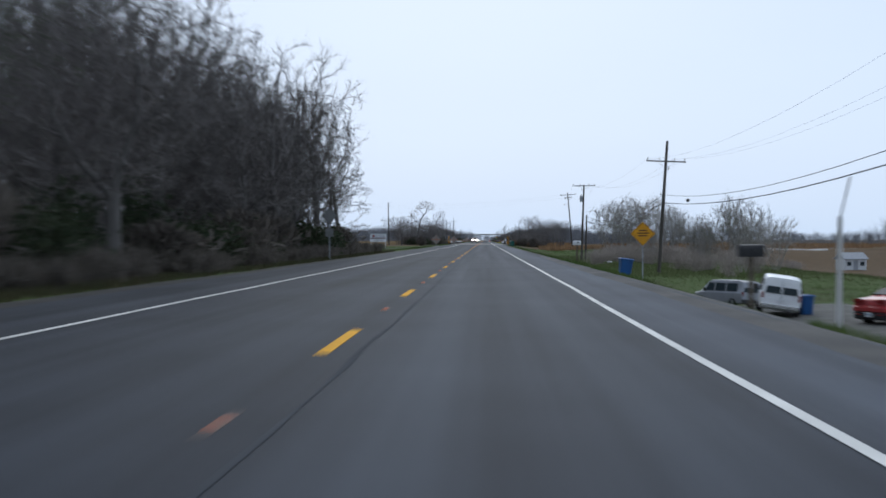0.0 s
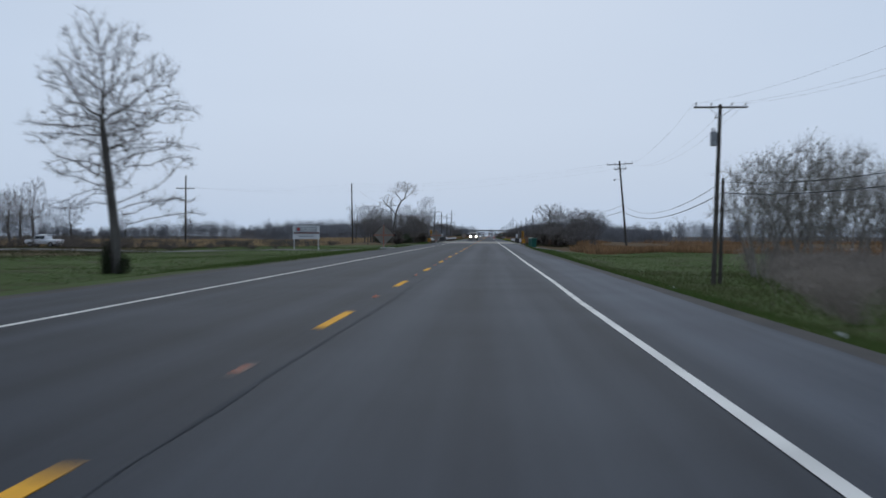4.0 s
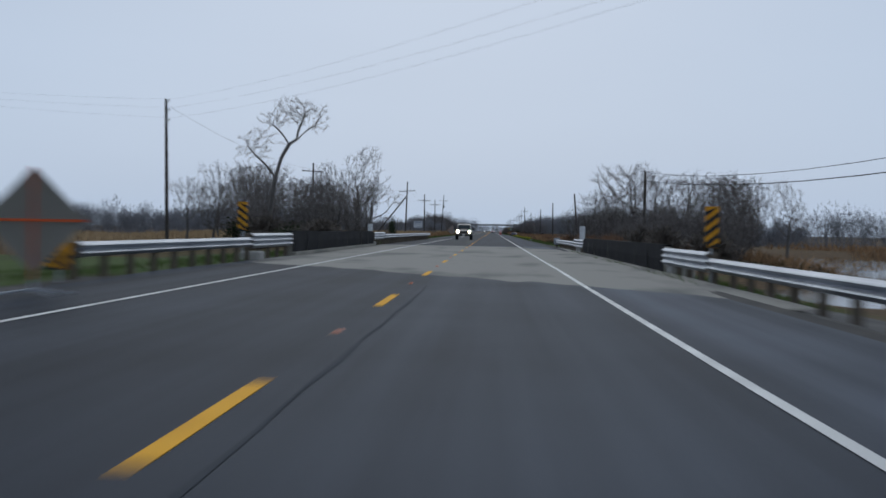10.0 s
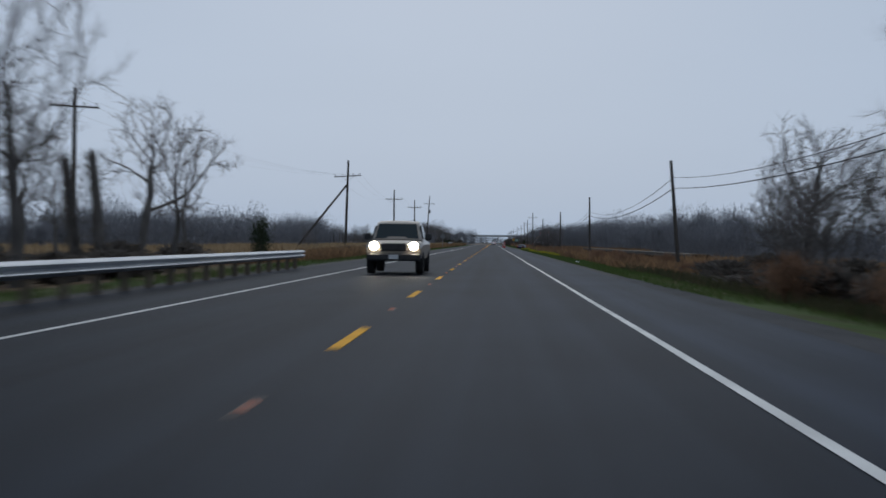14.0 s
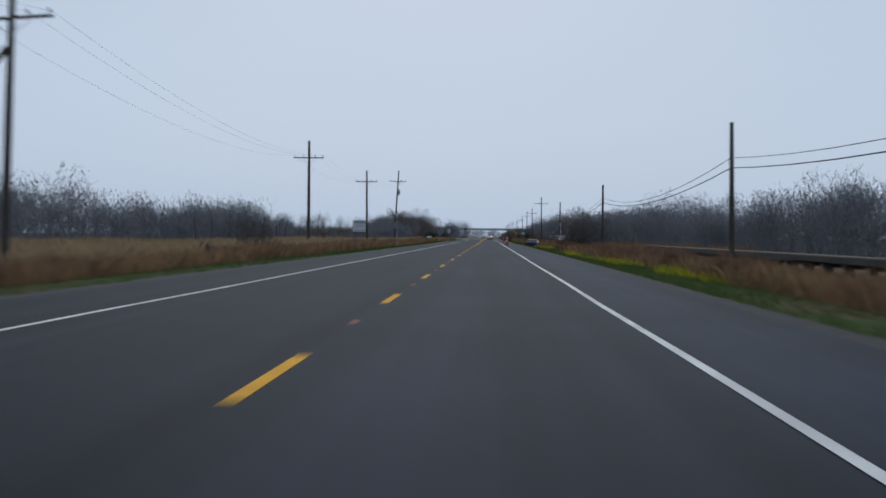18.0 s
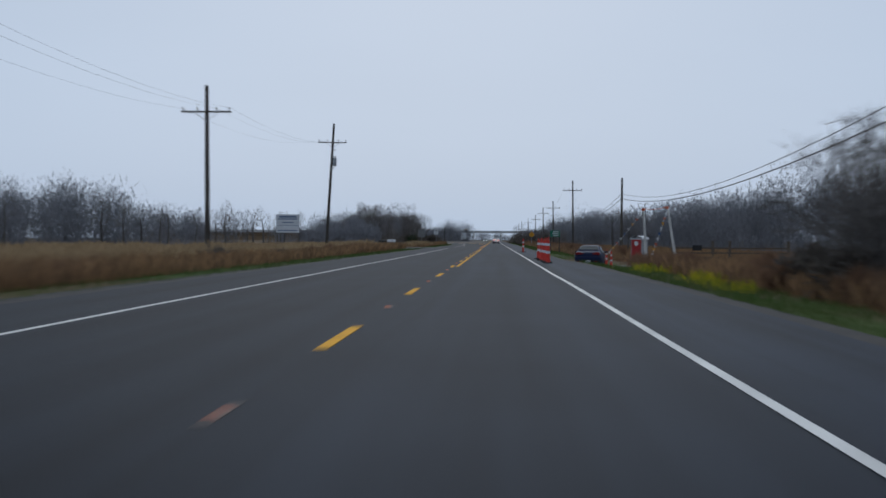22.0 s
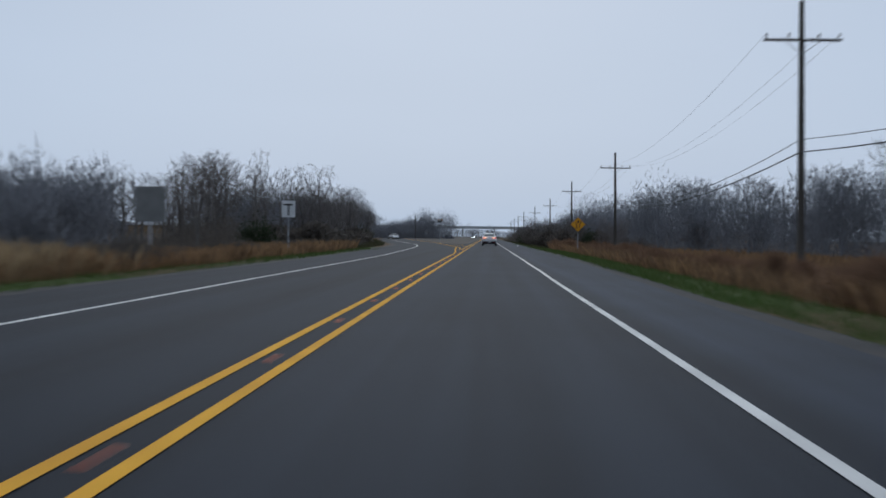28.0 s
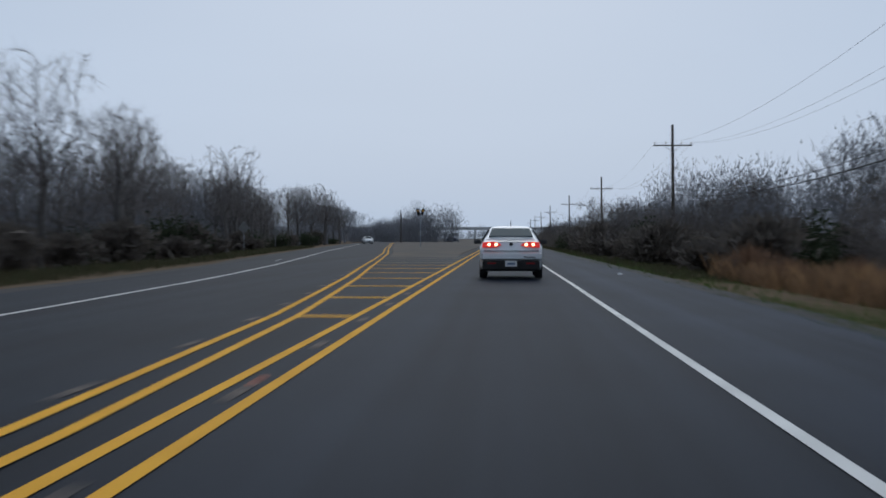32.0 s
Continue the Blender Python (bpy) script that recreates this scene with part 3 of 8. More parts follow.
# road surface: one sheet with a lip at both edges
def ribbon(rows, mat, name, z=0.0, thick=0.0):
    """rows of (y, x_left, x_right): a flat band at height z, with sides when thick."""
    b = Build()
    if thick:
        b.quad_strip([[(xl, y, z - thick), (xl, y, z), (xr, y, z), (xr, y, z - thick)] for y, xl, xr in rows], closed=True, caps=True)
    else:
        b.quad_strip([[(xl, y, z), (xr, y, z)] for y, xl, xr in rows], closed=False)
    return b


rag = random.Random(5)
road_rows = []
yy = -250.0
while yy <= FAR_Y:
    road_rows.append((yy, float(left_edge(yy)) + rag.uniform(-0.12, 0.12), float(right_edge(yy)) + rag.uniform(-0.12, 0.12)))
    yy += 3.0 if yy < 1000 else 25.0
road = part("road", ribbon(road_rows, M_ASPHALT, "road", 0.0, 0.35), M_ASPHALT)
tagged(road, "worn dark asphalt two-lane highway with paved shoulders", "road", kind="structure")

side_road = part("road", ribbon([(722.5 + 0.0, -75, -6.3), (724, -75, -6.3), (741.5, -75, -6.3), (743, -75, -6.3)], M_ASPHALT, "road", -0.004, 0.5), M_ASPHALT)
tagged(side_road, "asphalt side road joining the highway", "road", kind="structure")
for y0, y1, x0, x1, mat, lab in ((6, 62, 9.8, 19, M_GRAVEL, "grey gravel parking lot below the highway"), (649, 667, 6.2, 19.5, M_GRAVEL, "pale gravel driveway beside the highway"), (258, 265, -62, -6.3, M_GRAVEL, "pale gravel driveway across the mown verge"),
                                 (251, 289, 6.4, 12.0, M_SHOULDER, "dark gravel pull-off with bins beside the highway"), (284, 287.2, 36, 80, M_PALE_CONCRETE, "narrow pale concrete path over the grass")):
    b = Build()
    lift = 0.10 if x1 < 0 else 0.05
    rows = []
    for x in np.linspace(x0, x1, 30):
        ys = (y0, y0 + 0.8) + tuple(np.linspace(y0, y1, 8)[1:-1]) + (y1 - 0.8, y1)
        rows.append([(x, y, gz(x, y) + (-0.1 if k in (0, len(ys) - 1) else lift)) for k, y in enumerate(sorted(ys))])
    rows = [[(p[0] - 0.7, p[1], p[2] - 0.07) for p in rows[0]]] + rows + [[(p[0] + 0.25, p[1], p[2] - 0.25) for p in rows[-1]]]
    b.quad_strip(rows, closed=False)
    tagged(part("pavement", b, mat), lab, "driveway", kind="structure")

# sandy strip between the pavement and the grass
for side in (-1, 1):
    b = Build()
    rows = []
    for k in range(230):
        y = -60 + 5.0 * k
        if 290 < y < 362 or (side < 0 and 715 < y < 750) or (side > 0 and y < 84):
            if len(rows) > 1:
                b.quad_strip(rows, closed=False)
            rows = []
            continue
        e = float(right_edge(y) if side > 0 else left_edge(y))
        w = 0.2 + 0.3 * abs(math.sin(y * 0.07)) + rag.uniform(0, 0.2)
        rows.append([(e - side * (0.27 + rag.uniform(-0.06, 0.08)), y, -0.003), (e - side * 0.15, y, 0.003), (e + side * 0.1, y, 0.004), (e + side * w, y, float(ground_z(e + side * w, y)) + 0.015)])
    b.quad_strip(rows, closed=False)
    tagged(part("gravel_edge", b, M_EDGE), "sandy gravel strip along the pavement edge", "gravel", kind="structure")

# dark gravel shoulder beside the rail past the bridge
b = Build()
rows = []
for k in range(30):
    y = 334 + 2.5 * k
    reach = float(np.interp(y, [334, 345, 372, 390, 408], [0.9, 2.3, 2.4, 1.2, 0.3])) + rag.uniform(-0.12, 0.12)
    edge = float(right_edge(y))
    rows.append([(edge - 0.3, y, -0.003), (edge - 0.2, y, 0.004)] + [(edge + reach * u, y, gz(edge + reach * u, y) + (0.05 if u < 1 else -0.04)) for u in (0.08, 0.3, 0.6, 0.85, 1.0)])
b.quad_strip(rows, closed=False)
tagged(part("gravel_shoulder", b, M_DARK_GRAVEL), "dark gravel shoulder beside the guardrail end", "gravel", kind="structure")

# grey gravel shoulder above the parking lot
b = Build()
rows = []
for k in range(50):
    y = -60 + 3.0 * k
    reach = float(np.interp(y, [-60, 12, 25, 36, 44, 87], [0.7, 0.7, 1.7, 2.0, 0.8, 0.6])) + rag.uniform(-0.15, 0.15)
    edge = float(right_edge(y))
    rows.append([(edge - float(np.interp(y, [-60, 70, 87], [0.75, 0.75, 0.28])) + rag.uniform(-0.12, 0.12), y, -0.004), (edge - 0.2, y, 0.0075)] + [(edge + reach * u, y, gz(edge + reach * u, y) + (0.03 if u < 1 else -0.04)) for u in (0.05, 0.3, 0.55, 0.7, 1.0)])
b.quad_strip(rows, closed=False)
tagged(part("gravel_shoulder", b, M_SHOULDER), "grey gravel shoulder above the parking lot", "gravel", kind="structure")

# bridge deck of worn concrete, its joints skewed to the road
deck = Build()
deck_rows = []
for k in range(13):
    u = k / 12 + (rag.uniform(-0.004, 0.004) if k else 0)
    deck_rows.append([(x + 0 * u, 292.0 + (rag.uniform(-1.0, 1.0) if k == 0 else 0) - 1.45 * x + (354.0 - 0.2 * x - (0 if x < 3.7 else 5.5 + 1.9 * (x - 3.7)) - (292.0 - 1.45 * x)) * u, 0.004 if 0 < k < 12 else -0.003) for x in np.linspace(-6.35, 6.72, 26)])
deck.quad_strip(deck_rows, closed=False)
deck_ob = part("bridge_deck", deck, M_DECK)
tagged(deck_ob, "worn pale concrete bridge deck with asphalt stains", "bridge", kind="structure")

# painted lines
LINE_Z = 0.0065


def line(rows, width, mat, label, z=LINE_Z):
    """rows of (y, x): a painted line of that width."""
    ob = part("trim", ribbon([(y, x - width / 2, x + width / 2) for y, x in rows], mat, "trim", z), mat)
    return tagged(ob, label, "road marking", kind="structure")


wig = random.Random(3)
R_LINE = [(y, 3.6 + wig.uniform(-0.02, 0.02)) for y in np.arange(-60, 1700, 9.0)]
line(R_LINE, 0.105, M_WHITE_LINE, "solid white edge line along the right shoulder")
L_PTS = ((-60, -3.86), (805, -3.88), (820, -4.2), (847, -4.85), (862, -5.35), (880, -6.3), (899, -7.9), (950, -13.2), (1020, -19.8), (1090, -26.4), (1300, -42), (1700, -58))
def l_line(y0, y1, step=6.0):
    return [(y, float(np.interp(y, [p[0] for p in L_PTS], [p[1] for p in L_PTS])) + wig.uniform(-0.02, 0.02)) for y in np.arange(y0, y1, step)]
line(l_line(-60, 722), 0.11, M_WHITE_LINE, "solid white edge line along the left shoulder")
line(l_line(745, 1700), 0.11, M_WHITE_LINE, "solid white edge line curving away with the left lanes")
for corner in (((718.5, -4.4), (720.2, -5.4), (721.5, -7.5), (722.2, -11), (722.6, -20)), ((744.5, -4.4), (743.8, -6), (743.0, -9), (742.4, -14), (742.0, -24))):
    b = Build()
    b.quad_strip([[(x, y - 0.07, LINE_Z), (x, y + 0.07, LINE_Z)] for y, x in corner], closed=False)
    tagged(part("trim", b, M_WHITE_LINE), "white edge line rounding the side road corner", "road marking", kind="structure")

dash_mesh = Build().box((-0.065, 0, 0), (0.065, 3.15, 0.006)).mesh("dash", M_YELLOW_LINE)
DASH_END = 16.2
markings = thing("lane_dashes", (0, 0, 0), "broken yellow centre line of painted dashes", "road marking", kind="structure")
reflector = Build()
reflector.quad_strip([[(-0.05, -0.05, 0), (0.05, -0.05, 0), (0.05, 0.05, 0), (-0.05, 0.05, 0)], [(-0.03, -0.02, 0.018), (0.03, -0.02, 0.018), (0.03, 0.02, 0.018), (-0.03, 0.02, 0.018)]])
reflector_mesh = reflector.mesh("reflector", M_MARKER_ORANGE)
smear = Build().box((-0.05, -0.35, 0), (0.05, 0.35, 0.004)).mesh("marker_base", M_MARKER_STAIN)
for k in range(-4, 60):
    y = DASH_END + 12.192 * k - 3.1
    if y < 724:
        x = 0.0
        for nm, me, yy in (("dash", dash_mesh, y), ("reflector", reflector_mesh, y - 4.6), ("marker_base", smear, y - 4.6)):
            ob = new(nm, me)
            ob.location = (x + wig.uniform(-0.02, 0.02), yy, 0.001 if nm != "reflector" else 0.005)
            ob.parent = markings
line([(y, 0.21) for y in np.arange(623.3, 724.2, 10)] + [(724.2, 0.21)], 0.11, M_YELLOW_LINE, "solid yellow no-passing line beside the dashes")
for x in (-0.215, 0.16):
    line([(y, x) for y in np.arange(739.7, 815, 8)] + [(815, x)], 0.11, M_YELLOW_LINE, "double solid yellow centre line")
for x, y0 in ((-0.23, 838), (0.14, 815)):
    line([(float(y), x) for y in np.arange(y0, 1700, 30)], 0.11, M_YELLOW_LINE, "double solid yellow line beside the striped island")
GORE = ((815, -0.24), (823, -0.36), (830, -0.56), (838, -0.78), (846, -0.92), (852, -1.0), (858, -1.25), (863, -1.45), (871, -1.98), (880, -2.6), (892, -3.55), (910, -4.9), (936, -6.95), (980, -11.0), (1035, -15.6), (1090, -20.6), (1300, -37), (1700, -54))
def gore_x(y):
    return float(np.interp(y, [p[0] for p in GORE], [p[1] for p in GORE]))
GORE_Y = (838, 842, 846, 849, 852, 855, 858, 860, 863, 867, 871, 875, 880, 886, 892, 900, 910, 923, 936, 958, 980, 1035, 1090, 1300, 1700)
line([(y, gore_x(y)) for y in (815, 819, 823, 827, 830, 834) + GORE_Y], 0.11, M_YELLOW_LINE, "double yellow line curving off with the left lanes", 0.0085)
line([(y, gore_x(y) + 0.37) for y in GORE_Y], 0.11, M_YELLOW_LINE, "double yellow line curving off with the left lanes", 0.0085)
for k in range(11):
    y = 862.7 + 5.6 * k
    b = ribbon([(y - 0.2, gore_x(y) + 0.42, -0.3), (y + 0.2, gore_x(y + 0.2) + 0.42, -0.3)], M_YELLOW_LINE, "trim", LINE_Z + 0.002)
    tagged(part("trim", b, M_YELLOW_LINE if k < 7 else M_WORN_YELLOW), "yellow cross bar of the striped island", "road marking", kind="structure")
for k in range(24):
    ob = new("reflector", reflector_mesh)
    ob.location = (-0.04, 742 + 4.9 * k, 0.004)
    ob.parent = markings
for k in range(14):
    for x in (-0.04, gore_x(842 + 4 * k) - 0.18):
        ob = new("marker_base", smear)
        ob.location = (x, 842 + 4 * k, 0.004)
        ob.parent = markings
# sealed seam beside the dashes
seam = []
for y in np.arange(-60, 842, 2.0):
    seam.append((float(y), 0.34 + 0.05 * math.sin(y * 0.05) + wig.uniform(-0.022, 0.022)))
b = Build()
for lo, hi in ((-60, 288),):
    b.quad_strip([[(x - 0.022 - 0.02 * math.sin(y * 2.3), y, 0.004), (x + 0.024 + 0.016 * math.sin(y * 1.7), y, 0.004)] for y, x in seam if lo <= y <= hi], closed=False)
tagged(part("trim", b, M_SEAL), "dark sealed seam along the lane joint", "road marking", kind="structure")
# grassy median past the striped island
med = Build()
med_rows = []
for y in (918, 926, 932, 945, 967, 1000, 1040, 1079, 1150, 1300, 1500, 1800, 2500):
    xl, xr = gore_x(y) + 0.7, -0.9
    hi = 0.006 if y == 918 else 0.02 if y == 926 else 0.10
    med_rows.append([(xl, y, 0.0), (xl + 0.1, y, hi), ((xl + xr) / 2, y, hi * 1.3), (xr - 0.1, y, hi), (xr, y, 0.0)])
med.quad_strip(med_rows, closed=False)
M_MEDIAN = material("worn_median_soil", (0.125, 0.092, 0.066), (0.06, 0.060, 0.052), 0.25, 8, 0.95, bump=0.6)
tagged(part("median", med, M_MEDIAN), "worn brown median strip between the divided lanes", "median", kind="structure")

# ---- overpass far ahead ----
over = thing("overpass", (0, 1750, 0), "grey concrete overpass crossing far ahead of the highway", "bridge")
part("deck", Build().box((-330, -6, 7.2), (230, 6, 8.6)).box((-330, -6.4, 8.6), (230, -5.9, 9.5)).box((-330, 5.9, 8.6), (230, 6.4, 9.5)), M_FAR_CONCRETE, over)
for x in (-96, -70, -44, -18, 8, 34, 60):
    col = Build()
    for dy in (-4, 0, 4):
        col.tube([(x, dy, -0.5), (x, dy, 6.5)], 0.55, 10)
    col.box((x - 0.7, -5.5, 6.3), (x + 0.7, 5.5, 7.2))
    part("pier", col, M_FAR_CONCRETE, over, smooth=40)
for s, x0, x1 in ((-1, -112, -330), (1, 76, 230)):
    b = Build()
    b.quad_strip([[(x0, -7, -0.6), (x0, -6, 7.1), (x0, 6, 7.1), (x0, 7, -0.6)], [(x1, -22, -0.6), (x1, -6, 7.1), (x1, 6, 7.1), (x1, 22, -0.6)]])
    part("embankment", b, M_GROUND, over)


# ---- vegetation ----
def prisms(p0, p1, r0, r1, sides):
    """Tapered tubes between point pairs, as vertex and face arrays."""
    d = p1 - p0
    d /= np.maximum(np.linalg.norm(d, axis=1), 1e-6)[:, None]
    ref = np.where((np.abs(d[:, 2]) > 0.9)[:, None], (1.0, 0.0, 0.0), (0.0, 0.0, 1.0))
    a = np.cross(d, ref)
    a /= np.linalg.norm(a, axis=1)[:, None]
    c = np.cross(d, a)
    p1 = p1 + d * (r1 * 0.4)[:, None]
    ang = [2 * math.pi * k / sides for k in range(sides)]
    ring0 = [p0 + (a * math.cos(t) + c * math.sin(t)) * r0[:, None] for t in ang]
    ring1 = [p1 + (a * math.cos(t) + c * math.sin(t)) * r1[:, None] for t in ang]
    v = np.stack(ring0 + ring1, 1).reshape(-1, 3)
    o = np.arange(len(p0))[:, None] * (2 * sides)
    f = np.concatenate([o + (k, (k + 1) % sides, sides + (k + 1) % sides, sides + k) for k in range(sides)])
    return v, f


def colonize(seed, trunks, blobs, count, step=0.42, kill=0.8, reach=5.0, lift=0.14, wander=0.2, sprout=99.0):
    """Grows branches from the last metres (sprout) of trunk lines towards points in the crown's ellipsoids (centre, radii)."""
    rs = np.random.RandomState(seed)
    vol = np.array([b[1][0] * b[1][1] * b[1][2] for b in blobs], float)
    own = rs.choice(len(blobs), count, p=vol / vol.sum())
    u = rs.normal(0, 1, (count, 3))
    u *= (rs.uniform(0, 1, count) ** 0.36 / np.linalg.norm(u, axis=1))[:, None]
    aims = np.array([b[0] for b in blobs], float)[own] + u * np.array([b[1] for b in blobs], float)[own]
    aims = aims[aims[:, 2] > 0.25]
    pos, par, stem_of, alive = [], [], [], []
    for n, line_pts in enumerate(trunks):
        line_pts = np.array(line_pts, float)
        seg = np.r_[0, np.cumsum(np.linalg.norm(np.diff(line_pts, axis=0), axis=1))]
        m = max(2, int(seg[-1] / step) + 1)
        at = np.linspace(0, seg[-1], m)
        for k in range(m):
            if k == 0:
                root = np.linalg.norm(np.array(pos) - line_pts[0], axis=1).argmin() if n and line_pts[0, 2] > 0.5 else -1
            par.append(int(root) if k == 0 else len(pos) - 1)
            pos.append([np.interp(at[k], seg, line_pts[:, q]) for q in range(3)])
            stem_of.append(n)
            alive.append(seg[-1] - at[k] <= sprout)
    pos = np.array(pos)
    near_d, near_i = np.full(len(aims), 1e9), np.zeros(len(aims), int)
    fresh, kids = np.where(alive)[0], np.zeros(20000, int)
    for turn in range(150):
        dist = np.linalg.norm(aims[:, None] - pos[None, fresh], axis=2)
        k = dist.argmin(1)
        d = dist[np.arange(len(aims)), k]
        closer = d < near_d
        near_d[closer], near_i[closer] = d[closer], fresh[k[closer]]
        live = near_d > kill
        aims, near_d, near_i = aims[live], near_d[live], near_i[live]
        pull = near_d < reach
        if not pull.any() or len(pos) > 5000:
            break
        acc = np.zeros((len(pos), 3))
        np.add.at(acc, near_i[pull], (aims[pull] - pos[near_i[pull]]) / near_d[pull][:, None])
        ids = np.unique(near_i[pull])
        ids = ids[kids[ids] < 3]
        if not len(ids):
            break
        kids[ids] += 1
        g = acc[ids]
        g /= np.maximum(np.linalg.norm(g, axis=1), 1e-6)[:, None]
        back = np.array([pos[q] - pos[par[q]] if par[q] >= 0 else (0, 0, step) for q in ids]) / step
        g = g + 0.85 * back + rs.normal(0, wander, g.shape) + (0, 0, lift)
        g *= step / np.linalg.norm(g, axis=1)[:, None]
        fresh = np.arange(len(pos), len(pos) + len(ids))
        par.extend(ids.tolist())
        stem_of.extend([-1] * len(ids))
        pos = np.concatenate([pos, pos[ids] + g])
    return pos, np.array(par), np.array(stem_of), rs


def tree_meshes(seed, trunks, blobs, count, foot=0.2, tip=0.007, twigs=4, twig_len=0.6, twig_w=0.006, split=0.035, rise=0.25, flare=1.25, bark=None, twig_mat=None, leaves=0, leaf_mat=None, leaf=0.06, **kw):
    """Stem meshes (one for each trunk line), the crown's branches and twigs, and its leaves."""
    pos, par, stem_of, rs = colonize(seed, trunks, blobs, count, **kw)
    n = len(pos)
    load = np.zeros(n)
    for i in range(n - 1, -1, -1):
        if load[i] == 0:
            load[i] = 1.0
        if par[i] >= 0:
            load[par[i]] += load[i]
    power = math.log(max(2.0, load[stem_of >= 0].max())) / math.log(foot / tip)
    rad = tip * load ** (1 / power)
    low = (stem_of >= 0) & (pos[:, 2] < 1.2)
    rad[low] *= 1 + (flare - 1) * (1 - pos[low, 2].clip(0) / 1.2) ** 2
    kid = np.where(par >= 0)[0]
    p0, p1, r0, r1 = pos[par[kid]], pos[kid], rad[par[kid]].copy(), rad[kid]
    thin = stem_of[kid] < 0
    r0[thin] = np.minimum(r0[thin], r1[thin] * 1.6)
    single = len(trunks) == 1
    heir = np.full(n, -1)
    for i in range(n):
        q = par[i]
        if q >= 0 and (heir[q] < 0 or (load[i] > load[heir[q]] and not (stem_of[heir[q]] >= 0 and stem_of[i] < 0)) or (stem_of[i] >= 0 and stem_of[heir[q]] < 0)):
            heir[q] = i
    stems = []
    for t in range(len(trunks)):
        keep = (stem_of == t) | (single & (rad >= split))
        b = Build()
        for i in np.where(keep)[0]:
            if par[i] >= 0 and (heir[par[i]] == i and keep[par[i]]):
                continue
            chain = [i] if par[i] < 0 or not keep[par[i]] else [par[i], i]
            while heir[chain[-1]] >= 0 and keep[heir[chain[-1]]]:
                chain.append(heir[chain[-1]])
            if len(chain) > 1:
                radii = [rad[q] for q in chain]
                radii[0] = min(radii[0], radii[1] * 1.5)
                b.tube([pos[q] for q in chain], radii, 7 if radii[0] > 0.08 else 5)
        stems.append(b.mesh("trunk" if single else "stem", bark or M_BARK, 60))
    fine = thin & ~(single & (r1 >= split))
    v, f = prisms(p0[fine], p1[fine], r0[fine], r1[fine], 3)
    f = np.concatenate([f[:, (0, 1, 2)], f[:, (0, 2, 3)]])
    # twigs: slender blades along the thin branches
    host = np.repeat(np.where(fine & (r1 < tip * 4.5))[0], twigs)
    m = len(host)
    base = p0[host] + (p1[host] - p0[host]) * rs.uniform(0, 1, (m, 1))
    along = p1[host] - p0[host]
    along /= np.linalg.norm(along, axis=1)[:, None]
    d = along * 0.75 + rs.normal(0, 0.5, (m, 3)) + (0, 0, rise)
    d *= (twig_len * rs.uniform(0.35, 1.25, m) / np.linalg.norm(d, axis=1))[:, None]
    w = np.cross(d, rs.normal(0, 1, (m, 3)))
    w *= (twig_w * rs.uniform(0.7, 1.3, m) / np.linalg.norm(w, axis=1))[:, None]
    tv = np.stack([base - w, base + w, base + d], 1).reshape(-1, 3)
    crown = fast_mesh("crown", np.concatenate([v, tv]), np.concatenate([f, np.arange(3 * m).reshape(-1, 3) + len(v)]), twig_mat or M_TWIG)
    foliage_me = None
    if leaves:
        pick = rs.randint(0, m, leaves)
        c = base[pick] + d[pick] * rs.uniform(0.3, 1.0, (leaves, 1))
        a = rs.normal(0, 1, (leaves, 3))
        a *= (leaf * rs.uniform(0.6, 1.4, leaves) / np.linalg.norm(a, axis=1))[:, None]
        b = np.cross(a, rs.normal(0, 1, (leaves, 3)))
        b *= (leaf * 0.45 / np.linalg.norm(b, axis=1))[:, None]
        foliage_me = fast_mesh("foliage", np.stack([c, c + a * 0.5 + b, c + a, c + a * 0.5 - b], 1).reshape(-1, 3), np.arange(4 * leaves).reshape(-1, 4), leaf_mat or M_BUD)
    return stems, crown, foliage_me


class Species:
    """A grown tree kept as meshes, to be planted many times."""

    def __init__(self, seed, trunks, blobs, count, **kw):
        self.limbs, self.twigs, self.buds = tree_meshes(seed, trunks, blobs, count, **kw)

    def plant(self, x, y, scale, turn, label, group="", z=None, name="tree", category="tree"):
        t = thing(name, (x, y, gz(x, y) - 0.05 if z is None else z), label, category, group)
        t.matrix_basis = pose(x, y, t.location.z, 0, 0, turn) @ Matrix.Diagonal((scale, scale, scale, 1))
        for nm, me in [("trunk" if len(self.limbs) == 1 else "stem", m) for m in self.limbs] + [("crown", self.twigs), ("foliage", self.buds)]:
            if me:
                ob = new(nm, me)
                ob.parent = t
        return t


def leaning_trunk(r, height, sway=0.5):
    az, lean = r.uniform(0, 2 * math.pi), r.uniform(0.2, 1.0) * sway
    return [(0, 0, -0.4)] + [(lean * math.cos(az) * k / 4 + r.uniform(-0.07, 0.07), lean * math.sin(az) * k / 4 + r.uniform(-0.07, 0.07), height * k / 4) for k in (1, 2, 3, 4)]


def crown_blobs(r, low, high, half, lobes=5):
    """Uneven crown: a core and lobes at its edge."""
    mid, tall = (low + high) / 2, (high - low) / 2
    out = [((0, 0, mid), (half * 0.72, half * 0.72, tall * 0.85))]
    for k in range(lobes):
        az, up = 2 * math.pi * k / lobes + r.uniform(-0.5, 0.5), r.uniform(-0.55, 0.75)
        reach = half * 0.62 * math.sqrt(1 - 0.55 * up * up)
        out.append(((reach * math.cos(az), reach * math.sin(az), mid + up * tall), (half * r.uniform(0.32, 0.5), half * r.uniform(0.32, 0.5), tall * r.uniform(0.22, 0.36))))
    return out


